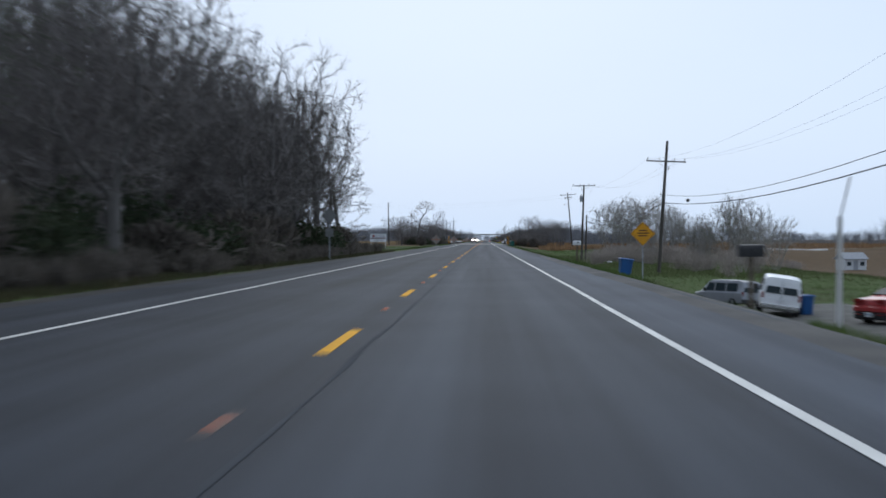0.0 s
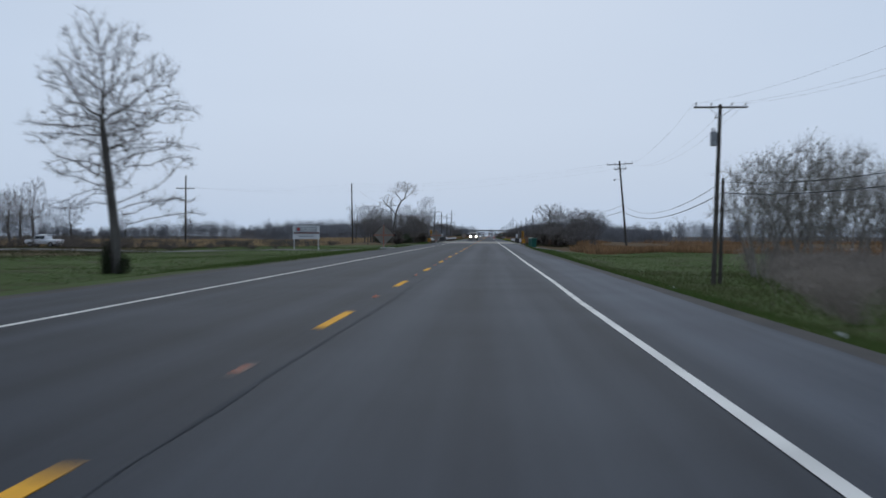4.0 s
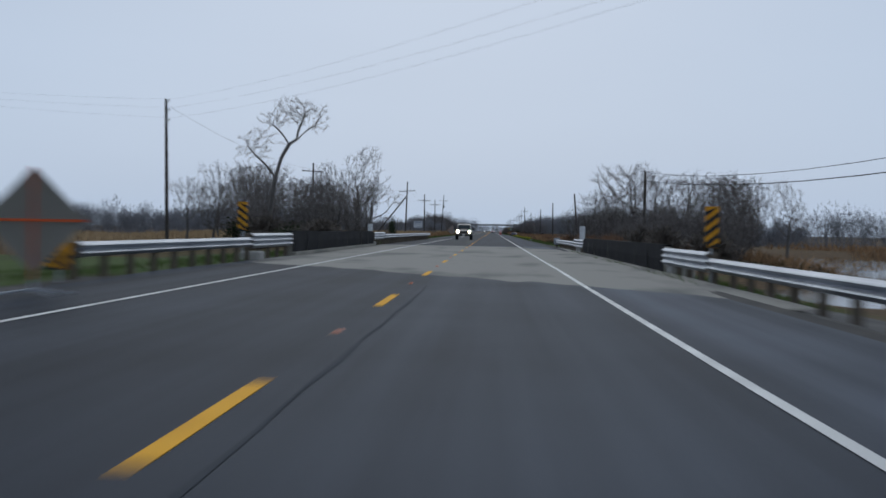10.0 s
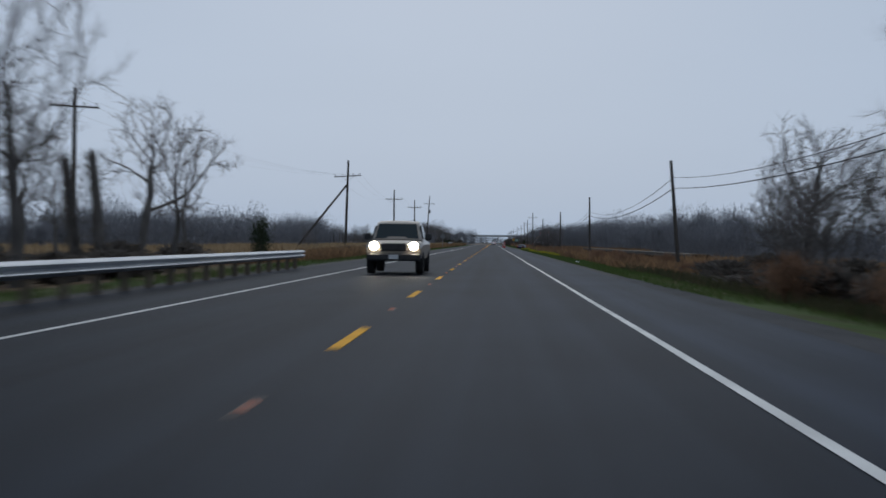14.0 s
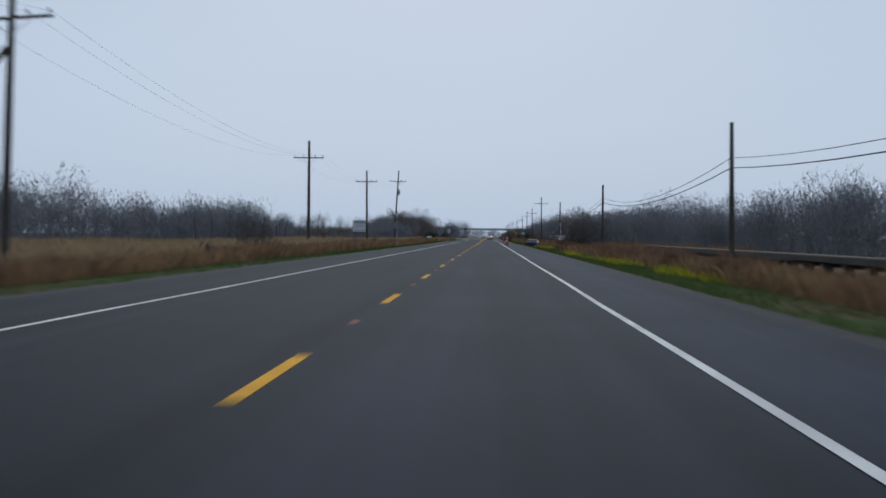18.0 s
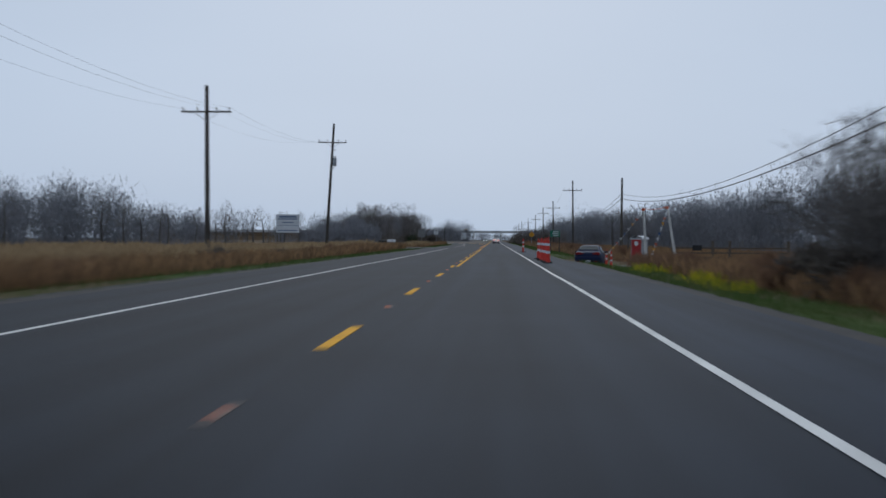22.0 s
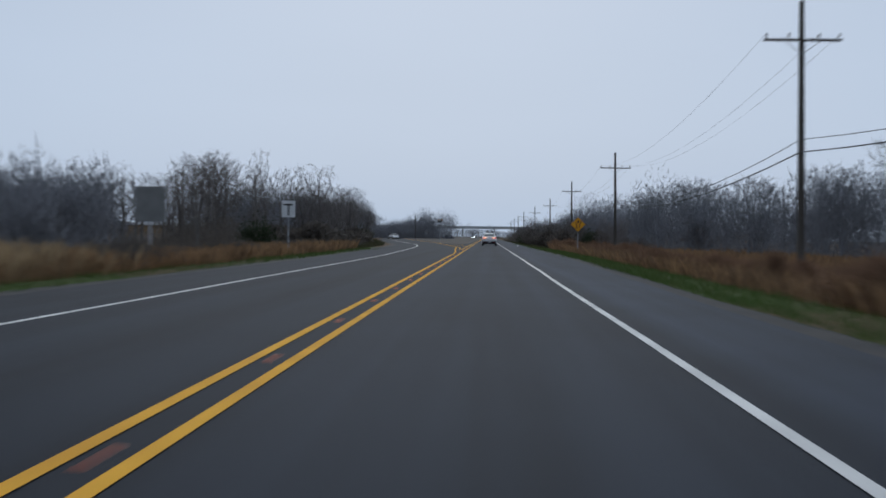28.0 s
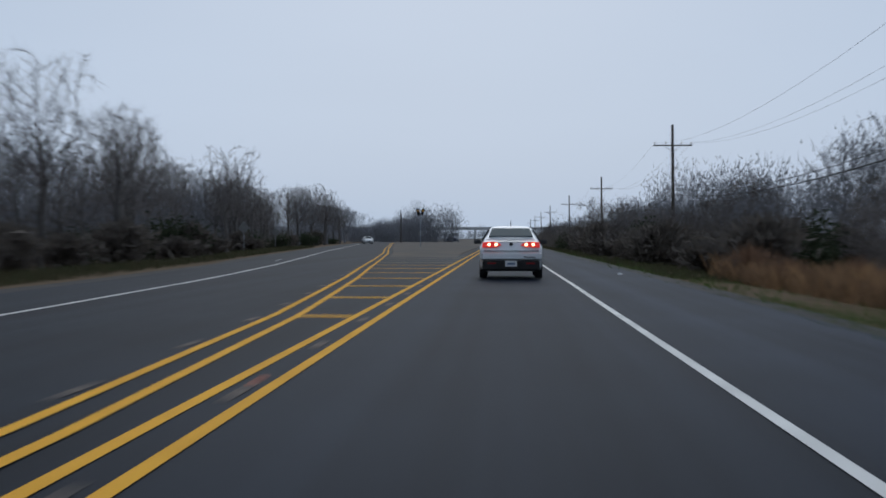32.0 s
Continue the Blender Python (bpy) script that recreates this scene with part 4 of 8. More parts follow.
sp_rng = random.Random(19)
BARE = [Species(s, [leaning_trunk(sp_rng, 4.0)], crown_blobs(sp_rng, 3.0, 12.2, 3.7, 6), 1500, foot=0.21, step=0.5, kill=0.6, twigs=6, twig_len=0.85, twig_w=0.011) for s in (11, 12, 13)]
DENSE = [Species(s, [leaning_trunk(sp_rng, 2.4)], crown_blobs(sp_rng, 1.2, 12.0, 4.6, 7), 2200, foot=0.25, step=0.5, kill=0.6, twigs=7, twig_len=0.9, twig_w=0.013, leaves=1500, leaf=0.08) for s in (21, 22, 23)]
GREENING = [Species(s, [leaning_trunk(sp_rng, 3.0)], crown_blobs(sp_rng, 2.0, 12.2, 4.4, 6), 1900, foot=0.22, step=0.5, kill=0.6, twigs=6, twig_len=0.85, twig_w=0.012, leaves=3000, leaf=0.085, leaf_mat=M_GREEN_BUD) for s in (31, 32)]


def fan(r, stems, height, out):
    return [[(0.25 * math.cos(a), 0.25 * math.sin(a), -0.3), (0.25 * math.cos(a) + out * 0.35 * math.cos(a), 0.25 * math.sin(a) + out * 0.35 * math.sin(a), height * 0.35), (out * math.cos(a), out * math.sin(a), height * r.uniform(0.7, 0.95))] for a in [2 * math.pi * k / stems + r.uniform(-0.3, 0.3) for k in range(stems)]]


SHRUBBY = [Species(s, fan(sp_rng, 8, 3.2, 1.2), crown_blobs(sp_rng, 0.6, 6.0, 2.4, 7), 1500, foot=0.05, step=0.32, kill=0.36, reach=3, lift=0.22, twigs=7, twig_len=0.8, twig_w=0.0075, rise=0.5, bark=M_PALE_TWIG, twig_mat=M_PALE_TWIG, leaves=1500, leaf=0.05, leaf_mat=M_GREEN_BUD) for s in (41, 42, 43)]
BRUSHY = [Species(s, fan(sp_rng, 9, 1.8, 1.2), crown_blobs(sp_rng, 0.2, 4.0, 2.3, 8), 1600, foot=0.045, step=0.32, kill=0.36, reach=3, lift=0.1, twigs=7, twig_len=0.65, twig_w=0.009, bark=M_TWIG, twig_mat=M_TWIG, leaves=1200, leaf=0.06) for s in (51, 52)]
SNAG = [Species(s, [leaning_trunk(sp_rng, 5.0, 0.8)], [((sp_rng.uniform(-1.6, 1.6), sp_rng.uniform(-1.6, 1.6), z), (sp_rng.uniform(1.0, 1.8), sp_rng.uniform(1.0, 1.8), sp_rng.uniform(1.2, 2.0))) for z in (4.5, 6.5, 7.5, 8.6, 9.4, 10.0)], 800, foot=0.24, step=0.5, kill=0.55, twigs=5, twig_len=0.75, twig_w=0.010) for s in (61, 62, 63)]
WIDE = [Species(s, [[(0, 0, -0.4), (0.1, 0, 0.8), (0.3, 0.1, 1.6)]], crown_blobs(sp_rng, 0.9, 9.0, 4.6, 8), 2000, foot=0.26, step=0.45, kill=0.55, twigs=6, twig_len=0.75, twig_w=0.010) for s in (71, 72)]
# the DENSE crown shape in the twig colour paled for haze
HAZED = [Species(s, [leaning_trunk(sp_rng, 2.4)], crown_blobs(sp_rng, 1.4, 12.0, 4.6, 7), 1700, foot=0.25, step=0.5, kill=0.62, twigs=8, twig_len=0.8, twig_w=0.014, bark=M_FAR_TWIG, twig_mat=M_FAR_TWIG) for s in (81, 82)]


def leaf_cloud(seed, count, size, mat, squash=0.7):
    """An evergreen shrub of many small leaves on short stems, ragged and open at the edge."""
    rs = np.random.RandomState(seed)
    lobes = rs.normal(0, 0.42, (9, 3)) * (1, 1, squash * 0.7) + (0, 0, 0.65)
    c = lobes[rs.randint(0, 9, count)] + rs.normal(0, 0.27, (count, 3))
    c[:, 2] = np.abs(c[:, 2])
    u = rs.normal(0, 1, (count, 3))
    u /= np.linalg.norm(u, axis=1)[:, None]
    w = np.cross(u, rs.normal(0, 1, (count, 3)))
    w /= np.linalg.norm(w, axis=1)[:, None]
    s = size * rs.uniform(0.6, 1.4, (count, 1))
    v = np.stack([c, c + u * s * 0.5 + w * s * 0.3, c + u * s, c + u * s * 0.5 - w * s * 0.3], 1).reshape(-1, 3)
    return fast_mesh("foliage", v, np.arange(count * 4).reshape(-1, 4), mat)


LEAFY = [leaf_cloud(s, 2000, 0.12, M_LEAF) for s in (1, 2, 3)]


def twig_cloud(seed, count, mat):
    """A bare shrub: arching thin twigs that fan out from its foot."""
    rs = np.random.RandomState(seed)
    az, rad, up = rs.uniform(0, 2 * np.pi, count), np.abs(rs.normal(0, 0.42, count)), rs.uniform(0.0, 1.0, count) ** 0.8
    p = np.stack([np.cos(az) * rad * (0.3 + 0.7 * up), np.sin(az) * rad * (0.3 + 0.7 * up), up * (1.15 - 0.35 * rad)], 1)
    d = np.stack([np.cos(az) * rs.uniform(0, 0.6, count), np.sin(az) * rs.uniform(0, 0.6, count), rs.uniform(0.1, 1.0, count)], 1) + rs.normal(0, 0.3, (count, 3))
    d *= (rs.uniform(0.12, 0.42, count) / np.linalg.norm(d, axis=1))[:, None]
    w = np.cross(d, rs.normal(0, 1, (count, 3)))
    w *= (rs.uniform(0.005, 0.013, count) / np.linalg.norm(w, axis=1))[:, None]
    k = rs.normal(0, 0.05, (count, 3))
    v = np.stack([p - w, p + w, p + d * 0.55 + w * 0.7 + k, p + d], 1).reshape(-1, 3)
    return fast_mesh("foliage", v, np.arange(count * 4).reshape(-1, 4), mat)


BARE_BRUSH = [twig_cloud(s, 1900, M_BRUSH) for s in (4, 5, 6)]
stem_b = Build()
for k in range(9):
    a = 0.7 * k
    stem_b.tube([(0.05 * math.cos(a), 0.05 * math.sin(a), -0.1), (0.25 * math.cos(a), 0.25 * math.sin(a), 0.45), (0.5 * math.cos(a + 0.3), 0.5 * math.sin(a + 0.3), 1.0)], [0.02, 0.014, 0.006], 4)
STEMS = stem_b.mesh("stem", M_BARK)


def shrub(x, y, sx, sz, meshes, label, r, z=None, group=""):
    t = thing("shrub", (x, y, 0), label, "shrub", group)
    t.matrix_basis = pose(x, y, gz(x, y) if z is None else z, 0, 0, r.uniform(0, 360)) @ Matrix.Diagonal((sx, sx, sz, 1))
    for nm, me in (("stem", STEMS), ("foliage", r.choice(meshes))):
        ob = new(nm, me)
        ob.parent = t



def brush_field(spots, mat, label, seed, count=1100):
    """Soft low brush that nobody could count, in one mesh: spots of (x, y, width, height)."""
    rs = np.random.RandomState(seed)
    vs = []
    for x, y, sx, sz in spots:
        az, rad, up = rs.uniform(0, 2 * np.pi, count), np.abs(rs.normal(0, 0.42, count)), rs.uniform(0, 1, count) ** 0.8
        p = np.stack([np.cos(az) * rad * (0.3 + 0.7 * up), np.sin(az) * rad * (0.3 + 0.7 * up), up * (1.15 - 0.35 * rad)], 1) * (sx, sx, sz) + (x, y, gz(x, y))
        d = rs.normal(0, 0.35, (count, 3)) + (0, 0, 0.6)
        d *= (rs.uniform(0.2, 0.55, count) / np.linalg.norm(d, axis=1))[:, None]
        w = np.cross(d, rs.normal(0, 1, (count, 3)))
        w *= (rs.uniform(0.008, 0.02, count) / np.linalg.norm(w, axis=1))[:, None]
        vs.append(np.stack([p - w, p + w, p + d], 1).reshape(-1, 3))
    v = np.concatenate(vs)
    return tagged(new("marsh_brush", fast_mesh("marsh_brush", v, np.arange(len(v)).reshape(-1, 3), mat)), label, "brush", kind="stuff")


def undergrowth(spots, label, seed):
    """The deep, uncountable brush between the stems: spots of (x, y, width, height), one mesh."""
    rs = np.random.RandomState(seed)
    vs = []
    for x, y, sx, sz in spots:
        n = 900
        c = rs.normal(0, 0.5, (n, 3)) * (sx, sx, 0)
        c[:, 2] = np.abs(rs.normal(0, 0.55, n)) * sz
        c[:, :2] += (x, y)
        c[:, 2] += gz(x, y)
        u = rs.normal(0, 1, (n, 3)) * rs.uniform(0.008, 0.022, (n, 1))
        w = np.stack([rs.normal(0, 0.45, n), rs.normal(0, 0.45, n), rs.uniform(0.1, 1.2, n)], 1) * rs.uniform(0.3, 0.9, (n, 1))
        vs.append(np.stack([c - u, c + u, c + w], 1).reshape(-1, 3))
    v = np.concatenate(vs)
    return tagged(new("undergrowth", fast_mesh("undergrowth", v, np.arange(len(v)).reshape(-1, 3), M_BRUSH)), label, "brush", kind="stuff")


# grass: blades in one mesh for each stretch
def blades(name, xr, yr, count, h, w, mat, seed, label, clump=0.0, keep=None, near=0.0):
    rs = np.random.RandomState(seed)
    t = rs.uniform(0, 1, count)
    if near:
        t = t ** near
    x = xr[0] + (xr[1] - xr[0]) * t
    y = rs.uniform(*yr, count)
    dens = 0.5 + 0.5 * np.sin(x * 0.7 + np.sin(y * 0.13) * 3 + seed) * np.sin(y * 0.31 + np.cos(x * 0.4) * 2)
    ok = rs.uniform(0, 1, count) < 1 - clump * (1 - dens)
    if keep is not None:
        ok &= keep(x, y)
    x, y = x[ok], y[ok]
    n = len(x)
    z = ground_z(x, y) - 0.02
    hh = h * rs.uniform(0.5, 1.25, n) * (0.75 + 0.4 * dens[ok])
    az = rs.uniform(0, np.pi, n)
    ww = w * rs.uniform(0.6, 1.4, n)
    wx, wy = np.cos(az) * ww, np.sin(az) * ww
    lx, ly = rs.normal(0, 0.28, n) * hh, rs.normal(0, 0.28, n) * hh
    v = np.stack([np.stack([x - wx, y - wy, z], 1), np.stack([x + wx, y + wy, z], 1), np.stack([x + lx * 0.4 + wx * 0.7, y + ly * 0.4 + wy * 0.7, z + hh * 0.6], 1), np.stack([x + lx, y + ly, z + hh], 1)], 1).reshape(-1, 3)
    ob = new(name, fast_mesh(name, v, np.arange(4 * n).reshape(-1, 4), mat))
    return tagged(ob, label, "grass", kind="stuff")


veg = random.Random(77)
# dense wood along the left shoulder at the start
WOOD = "roadside wood at the start"
row_y = -40.0
while row_y < 113:
    for lane, (x0, x1) in enumerate(((-10.5, -13), (-14.5, -18), (-20, -24), (-27, -33))):
        if lane == 0 and row_y > 104:
            continue
        if veg.random() < (0.55 if row_y < 36 else 0.4 if row_y < 66 else 0.25 if lane == 3 else 0.0):
            continue
        x = veg.uniform(x1, x0) - max(0, row_y - 88) * 0.03
        y = row_y + veg.uniform(-2, 2)
        s = veg.choice(GREENING + BARE if row_y < 36 else DENSE + GREENING + BARE + DENSE)
        s.plant(x, y, veg.uniform(0.9, 1.25) * (1.05 + 0.12 * lane) * (0.9 if lane == 0 else 1) * (0.78 if row_y > 100 else 1), veg.uniform(0, 360), "bare grey winter tree in the dark roadside wood" if s not in GREENING else "winter tree with first green leaves in the roadside wood", WOOD)
    row_y += 6.8 if row_y < 66 else 4.6
row_y = -30.0
deep = []
while row_y < 122:
    for lane in range(4):
        if lane == 0 and row_y > 110:
            continue
        x, y = veg.uniform(-10.2, -12.4) - 4.0 * lane - max(0, row_y - 88) * 0.02, row_y + veg.uniform(-1.5, 1.5)
        sx, sz = veg.uniform(1.5, 2.4), veg.uniform(1.3, 2.7)
        green = veg.random() < 0.4
        if lane > 1:
            deep.append((x, y, sx, sz * 1.2))
        else:
            shrub(x, y, sx, sz, LEAFY if green else BARE_BRUSH, "dark evergreen shrub under the roadside trees" if green else "tangled brown brush under the roadside trees", veg, group=WOOD)
    row_y += 3.7
deep += [(veg.uniform(-42, -34), -20 + 5.0 * k, veg.uniform(2.8, 3.6), veg.uniform(3.0, 4.2)) for k in range(34)]
undergrowth(deep, "dark tangled undergrowth deep in the roadside wood", 3)
brush_field([(-veg.uniform(7.9, 9.9), veg.uniform(-25, 118), veg.uniform(0.8, 1.5), veg.uniform(0.25, 0.8)) for k in range(120)], M_BRUSH, "low dark brush at the foot of the roadside wood", 81, 420)
blades("verge_grass", (-7.0, -10.5), (-25, 120), 26000, 0.22, 0.016, M_DULL_GRASS, 34, "dull grass at the foot of the roadside wood", 0.3)
# the lone tree, the wide tree at the wood's end and the wood behind
def single_tree(x, y, z, label, seed, trunks, blobs, count, **kw):
    Species(seed, trunks, blobs, count, **kw).plant(x, y, 1.0, 0, label, z=z)


single_tree(-19.3, 178, -1.15, "tall bare tree standing alone on the mown verge", 9, [[(0, 0, -0.3), (-0.1, 0, 2.2), (-0.45, 0.1, 5.0), (-0.7, 0.1, 7.0), (-0.9, 0, 9.0)]],
            [((-0.7, 0, 9.0), (2.6, 2.6, 4.8)), ((-1.7, 0, 13.6), (1.5, 1.5, 1.7)), ((0.4, 0, 13.4), (1.3, 1.3, 1.3)), ((-3.4, 0.5, 11.4), (1.6, 1.6, 1.4)), ((-4.0, 0.2, 8.4), (1.5, 1.5, 1.2)), ((-2.9, 0, 6.0), (1.6, 1.5, 0.9)), ((2.1, 0.5, 11.5), (1.4, 1.4, 1.4)),
             ((3.2, -0.5, 9.3), (1.5, 1.5, 1.3)), ((3.3, 0.3, 6.8), (1.5, 1.5, 1.1)), ((2.6, 0, 4.2), (1.9, 1.6, 0.7)), ((-2.6, -0.6, 3.9), (1.5, 1.4, 0.6)), ((4.2, 0, 3.2), (1.2, 1.2, 0.4)), ((0, 2.8, 8.5), (1.8, 1.4, 2.2)), ((0, -2.8, 8.8), (1.8, 1.4, 2.4))],
            2600, foot=0.28, step=0.36, kill=0.42, twigs=10, twig_len=0.55, twig_w=0.0085, lift=0.22)
single_tree(-23.6, 152, -1.1, "wide bare tree forking low at the end of the wood", 14, [[(0, 0, -0.3), (0.1, 0, 1.2), (0.2, 0.1, 2.6)]],
            [((0, 0, 9.2), (4.6, 4.6, 5.4)), ((-3.6, 0, 9.6), (2.4, 2.4, 3.6)), ((3.8, 0, 9.6), (2.4, 2.4, 3.8)), ((2.2, -1, 13.6), (2.2, 2.2, 1.9)), ((-1.6, 0, 13.8), (1.8, 1.8, 1.6)), ((5.0, 0, 6.4), (1.5, 1.5, 1.6)), ((-4.6, 1, 6.2), (2.0, 2.0, 1.8))],
            3600, foot=0.34, step=0.45, kill=0.52, twigs=9, twig_len=0.75, twig_w=0.010, lift=0.2)
for k in range(26):
    y = veg.uniform(114, 158)
    x = -np.interp(y, [114, 160], [16.5, 25.5]) - 13 * veg.random() ** 1.4
    veg.choice(DENSE + BARE[:1]).plant(x, y, veg.uniform(0.72, 1.12), veg.uniform(0, 360), "bare grey winter tree at the end of the dark wood", WOOD)
undergrowth([(-np.interp(y, [114, 160], [15.5, 25.0]) - 1.2 - 12 * veg.random(), y, veg.uniform(1.6, 2.6), veg.uniform(1.6, 3.2)) for y in [veg.uniform(114, 160) for k in range(60)]], "dark tangled undergrowth at the end of the wood", 8)
for x, y, sc in ((-22.5, 149, 1.15), (-25.2, 147, 1.35), (-27.5, 150, 1.45), (-30, 146, 1.5), (-33, 149, 1.5), (-24.2, 154, 1.1), (-36, 145, 1.5), (-28.5, 142, 1.2)):
    BRUSHY[int(-x) % 2].plant(x, y, sc, veg.uniform(0, 360), "dense brown thicket under the wide bare tree", WOOD, name="thicket", category="shrub")
for k in range(13):
    shrub(-24.5 + veg.uniform(-6.5, 2.2), 150 + veg.uniform(-5, 4), veg.uniform(1.2, 1.9), veg.uniform(1.0, 2.1), LEAFY if k % 4 == 0 else BARE_BRUSH, "dark tangled brush under the wide bare tree", veg, group=WOOD)
for k in range(5):
    shrub(-19.45 + veg.uniform(-0.55, 0.5), 178.2 + veg.uniform(-0.5, 0.3), 0.42, veg.uniform(0.7, 1.6), LEAFY if k < 2 else BARE_BRUSH, "brown brush at the foot of the lone tree", veg, z=-1.2)
for x, y, sc in ((-58, 245, 0.95), (-66, 262, 1.05), (-74, 250, 0.9), (-84, 300, 1.0), (-92, 330, 0.9), (-70, 285, 0.7), (-62, 252, 0.9), (-69, 246, 0.85), (-56.5, 238, 0.7)):
    veg.choice(DENSE).plant(x, y, sc, veg.uniform(0, 360), "bare tree behind the mown field")
# leaning tree and thicket left of the bridge
single_tree(-18.5, 375, gz(-18.5, 375) - 0.05, "leaning bare tree with a broken trunk top beside the canal", 5,
            [[(-0.5, 0, -0.3), (-0.32, 0, 2.0), (-0.05, 0.1, 4.0), (0.28, 0, 6.25), (0.8, 0.1, 8.1), (1.55, 0, 9.35), (2.5, 0.05, 9.95)],
             [(0.28, 0, 6.25), (-0.3, 0.1, 7.0), (-1.0, 0.1, 7.75), (-1.7, 0, 8.4), (-2.2, -0.1, 9.0)],
             [(1.5, 0, 9.3), (0.9, 0.1, 10.2), (0.35, 0.2, 10.75), (-0.2, 0.2, 11.2)],
             [(2.2, 0.05, 9.85), (2.35, 0, 10.6), (2.75, -0.1, 11.5), (2.9, -0.1, 12.0)],
             [(2.4, 0.05, 9.9), (2.95, 0.2, 10.5), (3.6, 0.3, 10.95)]],
            [((1.9, 0, 12.3), (2.2, 1.8, 1.4)), ((3.9, 0, 11.6), (1.3, 1.2, 1.4)), ((0.2, 0, 11.5), (1.3, 1.2, 1.0)), ((-1.3, 0, 9.5), (1.6, 1.4, 1.3)), ((-2.4, 0, 8.6), (1.1, 1.0, 1.3)), ((-1.0, 0, 8.2), (0.8, 0.9, 0.5))],
            1100, foot=0.21, tip=0.006, step=0.3, kill=0.36, reach=2.6, twigs=9, twig_len=0.5, twig_w=0.0065, lift=0.06, wander=0.34, sprout=1.6, twig_mat=M_PALE_TWIG)
for x, y, s, sp in ((-20.5, 372, 0.62, BARE), (-22, 379, 0.55, BARE), (-15.5, 381, 0.55, BARE), (-13, 392, 0.62, DENSE), (-16.5, 398, 0.75, SNAG), (-13.7, 405, 0.92, BARE), (-18, 412, 0.8, BARE), (-21, 424, 0.8, BARE),
                   (-16, 433, 0.72, BARE), (-18, 444, 0.62, SNAG), (-25, 440, 0.6, BARE), (-25, 395, 0.7, DENSE), (-22, 392, 0.7, BARE), (-24, 400, 0.72, DENSE), (-21, 385, 0.6, BARE), (-27, 410, 0.8, DENSE), (-19, 381, 0.5, DENSE), (-30, 404, 0.75, BARE), (-26, 384, 0.55, DENSE), (-14.0, 369, 0.5, DENSE), (-12, 384, 0.45, DENSE), (-23, 362, 0.5, BARE), (-15.5, 388, 0.6, DENSE), (-17.8, 391, 0.62, BARE), (-19.5, 388, 0.62, DENSE), (-14.2, 384, 0.5, DENSE), (-13.0, 379, 0.5, BARE), (-17, 384, 0.55, DENSE)):
    veg.choice(sp).plant(x, y, s, veg.uniform(0, 360), "bare grey tree in the thicket beside the canal", "thicket by the canal")
for k in range(36):
    y = veg.uniform(358, 445)
    x = veg.uniform(-24, -10.5) - (3 if y > 425 else 0)
    green = veg.random() < 0.25 and y < 395
    shrub(x, y, veg.uniform(1.2, 2.1), veg.uniform(1.0, 2.1) * (1 if y < 400 else 0.6), LEAFY if green else BARE_BRUSH, "evergreen shrub in the canal thicket" if green else "tangled brown brush in the canal thicket", veg, group="thicket by the canal")
single_tree(-14.8, 421, gz(-14.8, 421) - 0.05, "bare tree with limbs fanning out over the guardrail", 33, [[(0, 0, -0.3), (0.3, 0, 0.9), (0.6, 0.05, 1.7)]],
            [((1.3, 0, 6.4), (1.3, 1.2, 2.1)), ((0.1, 0, 6.6), (0.9, 1.0, 1.9)), ((3.0, 0, 6.0), (1.3, 1.1, 1.3)), ((4.3, 0, 5.4), (0.9, 0.9, 0.9)), ((2.7, 0, 3.3), (1.3, 0.9, 0.45)), ((-0.9, 0.3, 5.2), (0.9, 0.9, 1.3))],
            900, foot=0.2, step=0.36, kill=0.42, twigs=7, twig_len=0.55, twig_w=0.009, lift=0.16)
for x, y, dx, h in ((-16.5, 419, -0.65, 5.7), (-15.3, 418.6, -0.5, 5.8)):
    st = thing("tree_stump", (x, y, gz(x, y) - 0.05), "tall broken tree stump wrapped in dry vines beside the canal", "tree stump")
    rr = random.Random(int(h * 100))
    part("trunk", Build().tube([(0, 0, -0.3), (dx * 0.2, 0, h * 0.3), (dx * 0.55, 0.05, h * 0.65), (dx * 0.9, 0, h * 0.94), (dx, 0.06, h)], [0.27, 0.22, 0.2, 0.15, 0.03], 9), M_BARK, st, smooth=60)
    vv = []
    for k in range(1500):
        u = rr.random() ** 1.3
        c = Vector((dx * u + rr.gauss(0, 0.22), rr.gauss(0, 0.22), h * u * 0.97))
        e = Vector((rr.gauss(0, 0.2), rr.gauss(0, 0.2), rr.gauss(0.05, 0.22)))
        w = e.orthogonal().normalized() * 0.014
        vv.extend([tuple(c - w), tuple(c + w), tuple(c + e)])
    vine = new("vine", fast_mesh("vine", vv, np.arange(len(vv)).reshape(-1, 3), M_BRUSH))
    vine.parent = st
shrub(-13.0, 443, 0.55, 2.3, LEAFY, "narrow dark evergreen shrub past the guardrail", veg)
# dark scrub between the lawn and the tan field
brush_field([(-veg.uniform(52, 135), veg.uniform(262, 345), veg.uniform(2.2, 4.0), veg.uniform(0.8, 1.7)) for k in range(150)], M_BRUSH, "dark scrub along the far side of the lawn", 72, 420)
brush_field([(-veg.uniform(25, 80), veg.uniform(270, 330), veg.uniform(1.8, 3.4), veg.uniform(0.35, 0.95)) for k in range(110)], M_BRUSH, "dark low scrub between the lawn and the tan field", 71, 500)
for x, y, sc in ((-70, 300, 0.95), (-75, 303, 0.8), (-66, 306, 0.7), (-79, 318, 0.9), (-62, 322, 0.55)):
    veg.choice(BARE).plant(x, y, sc, veg.uniform(0, 360), "bare tree behind the mown field")
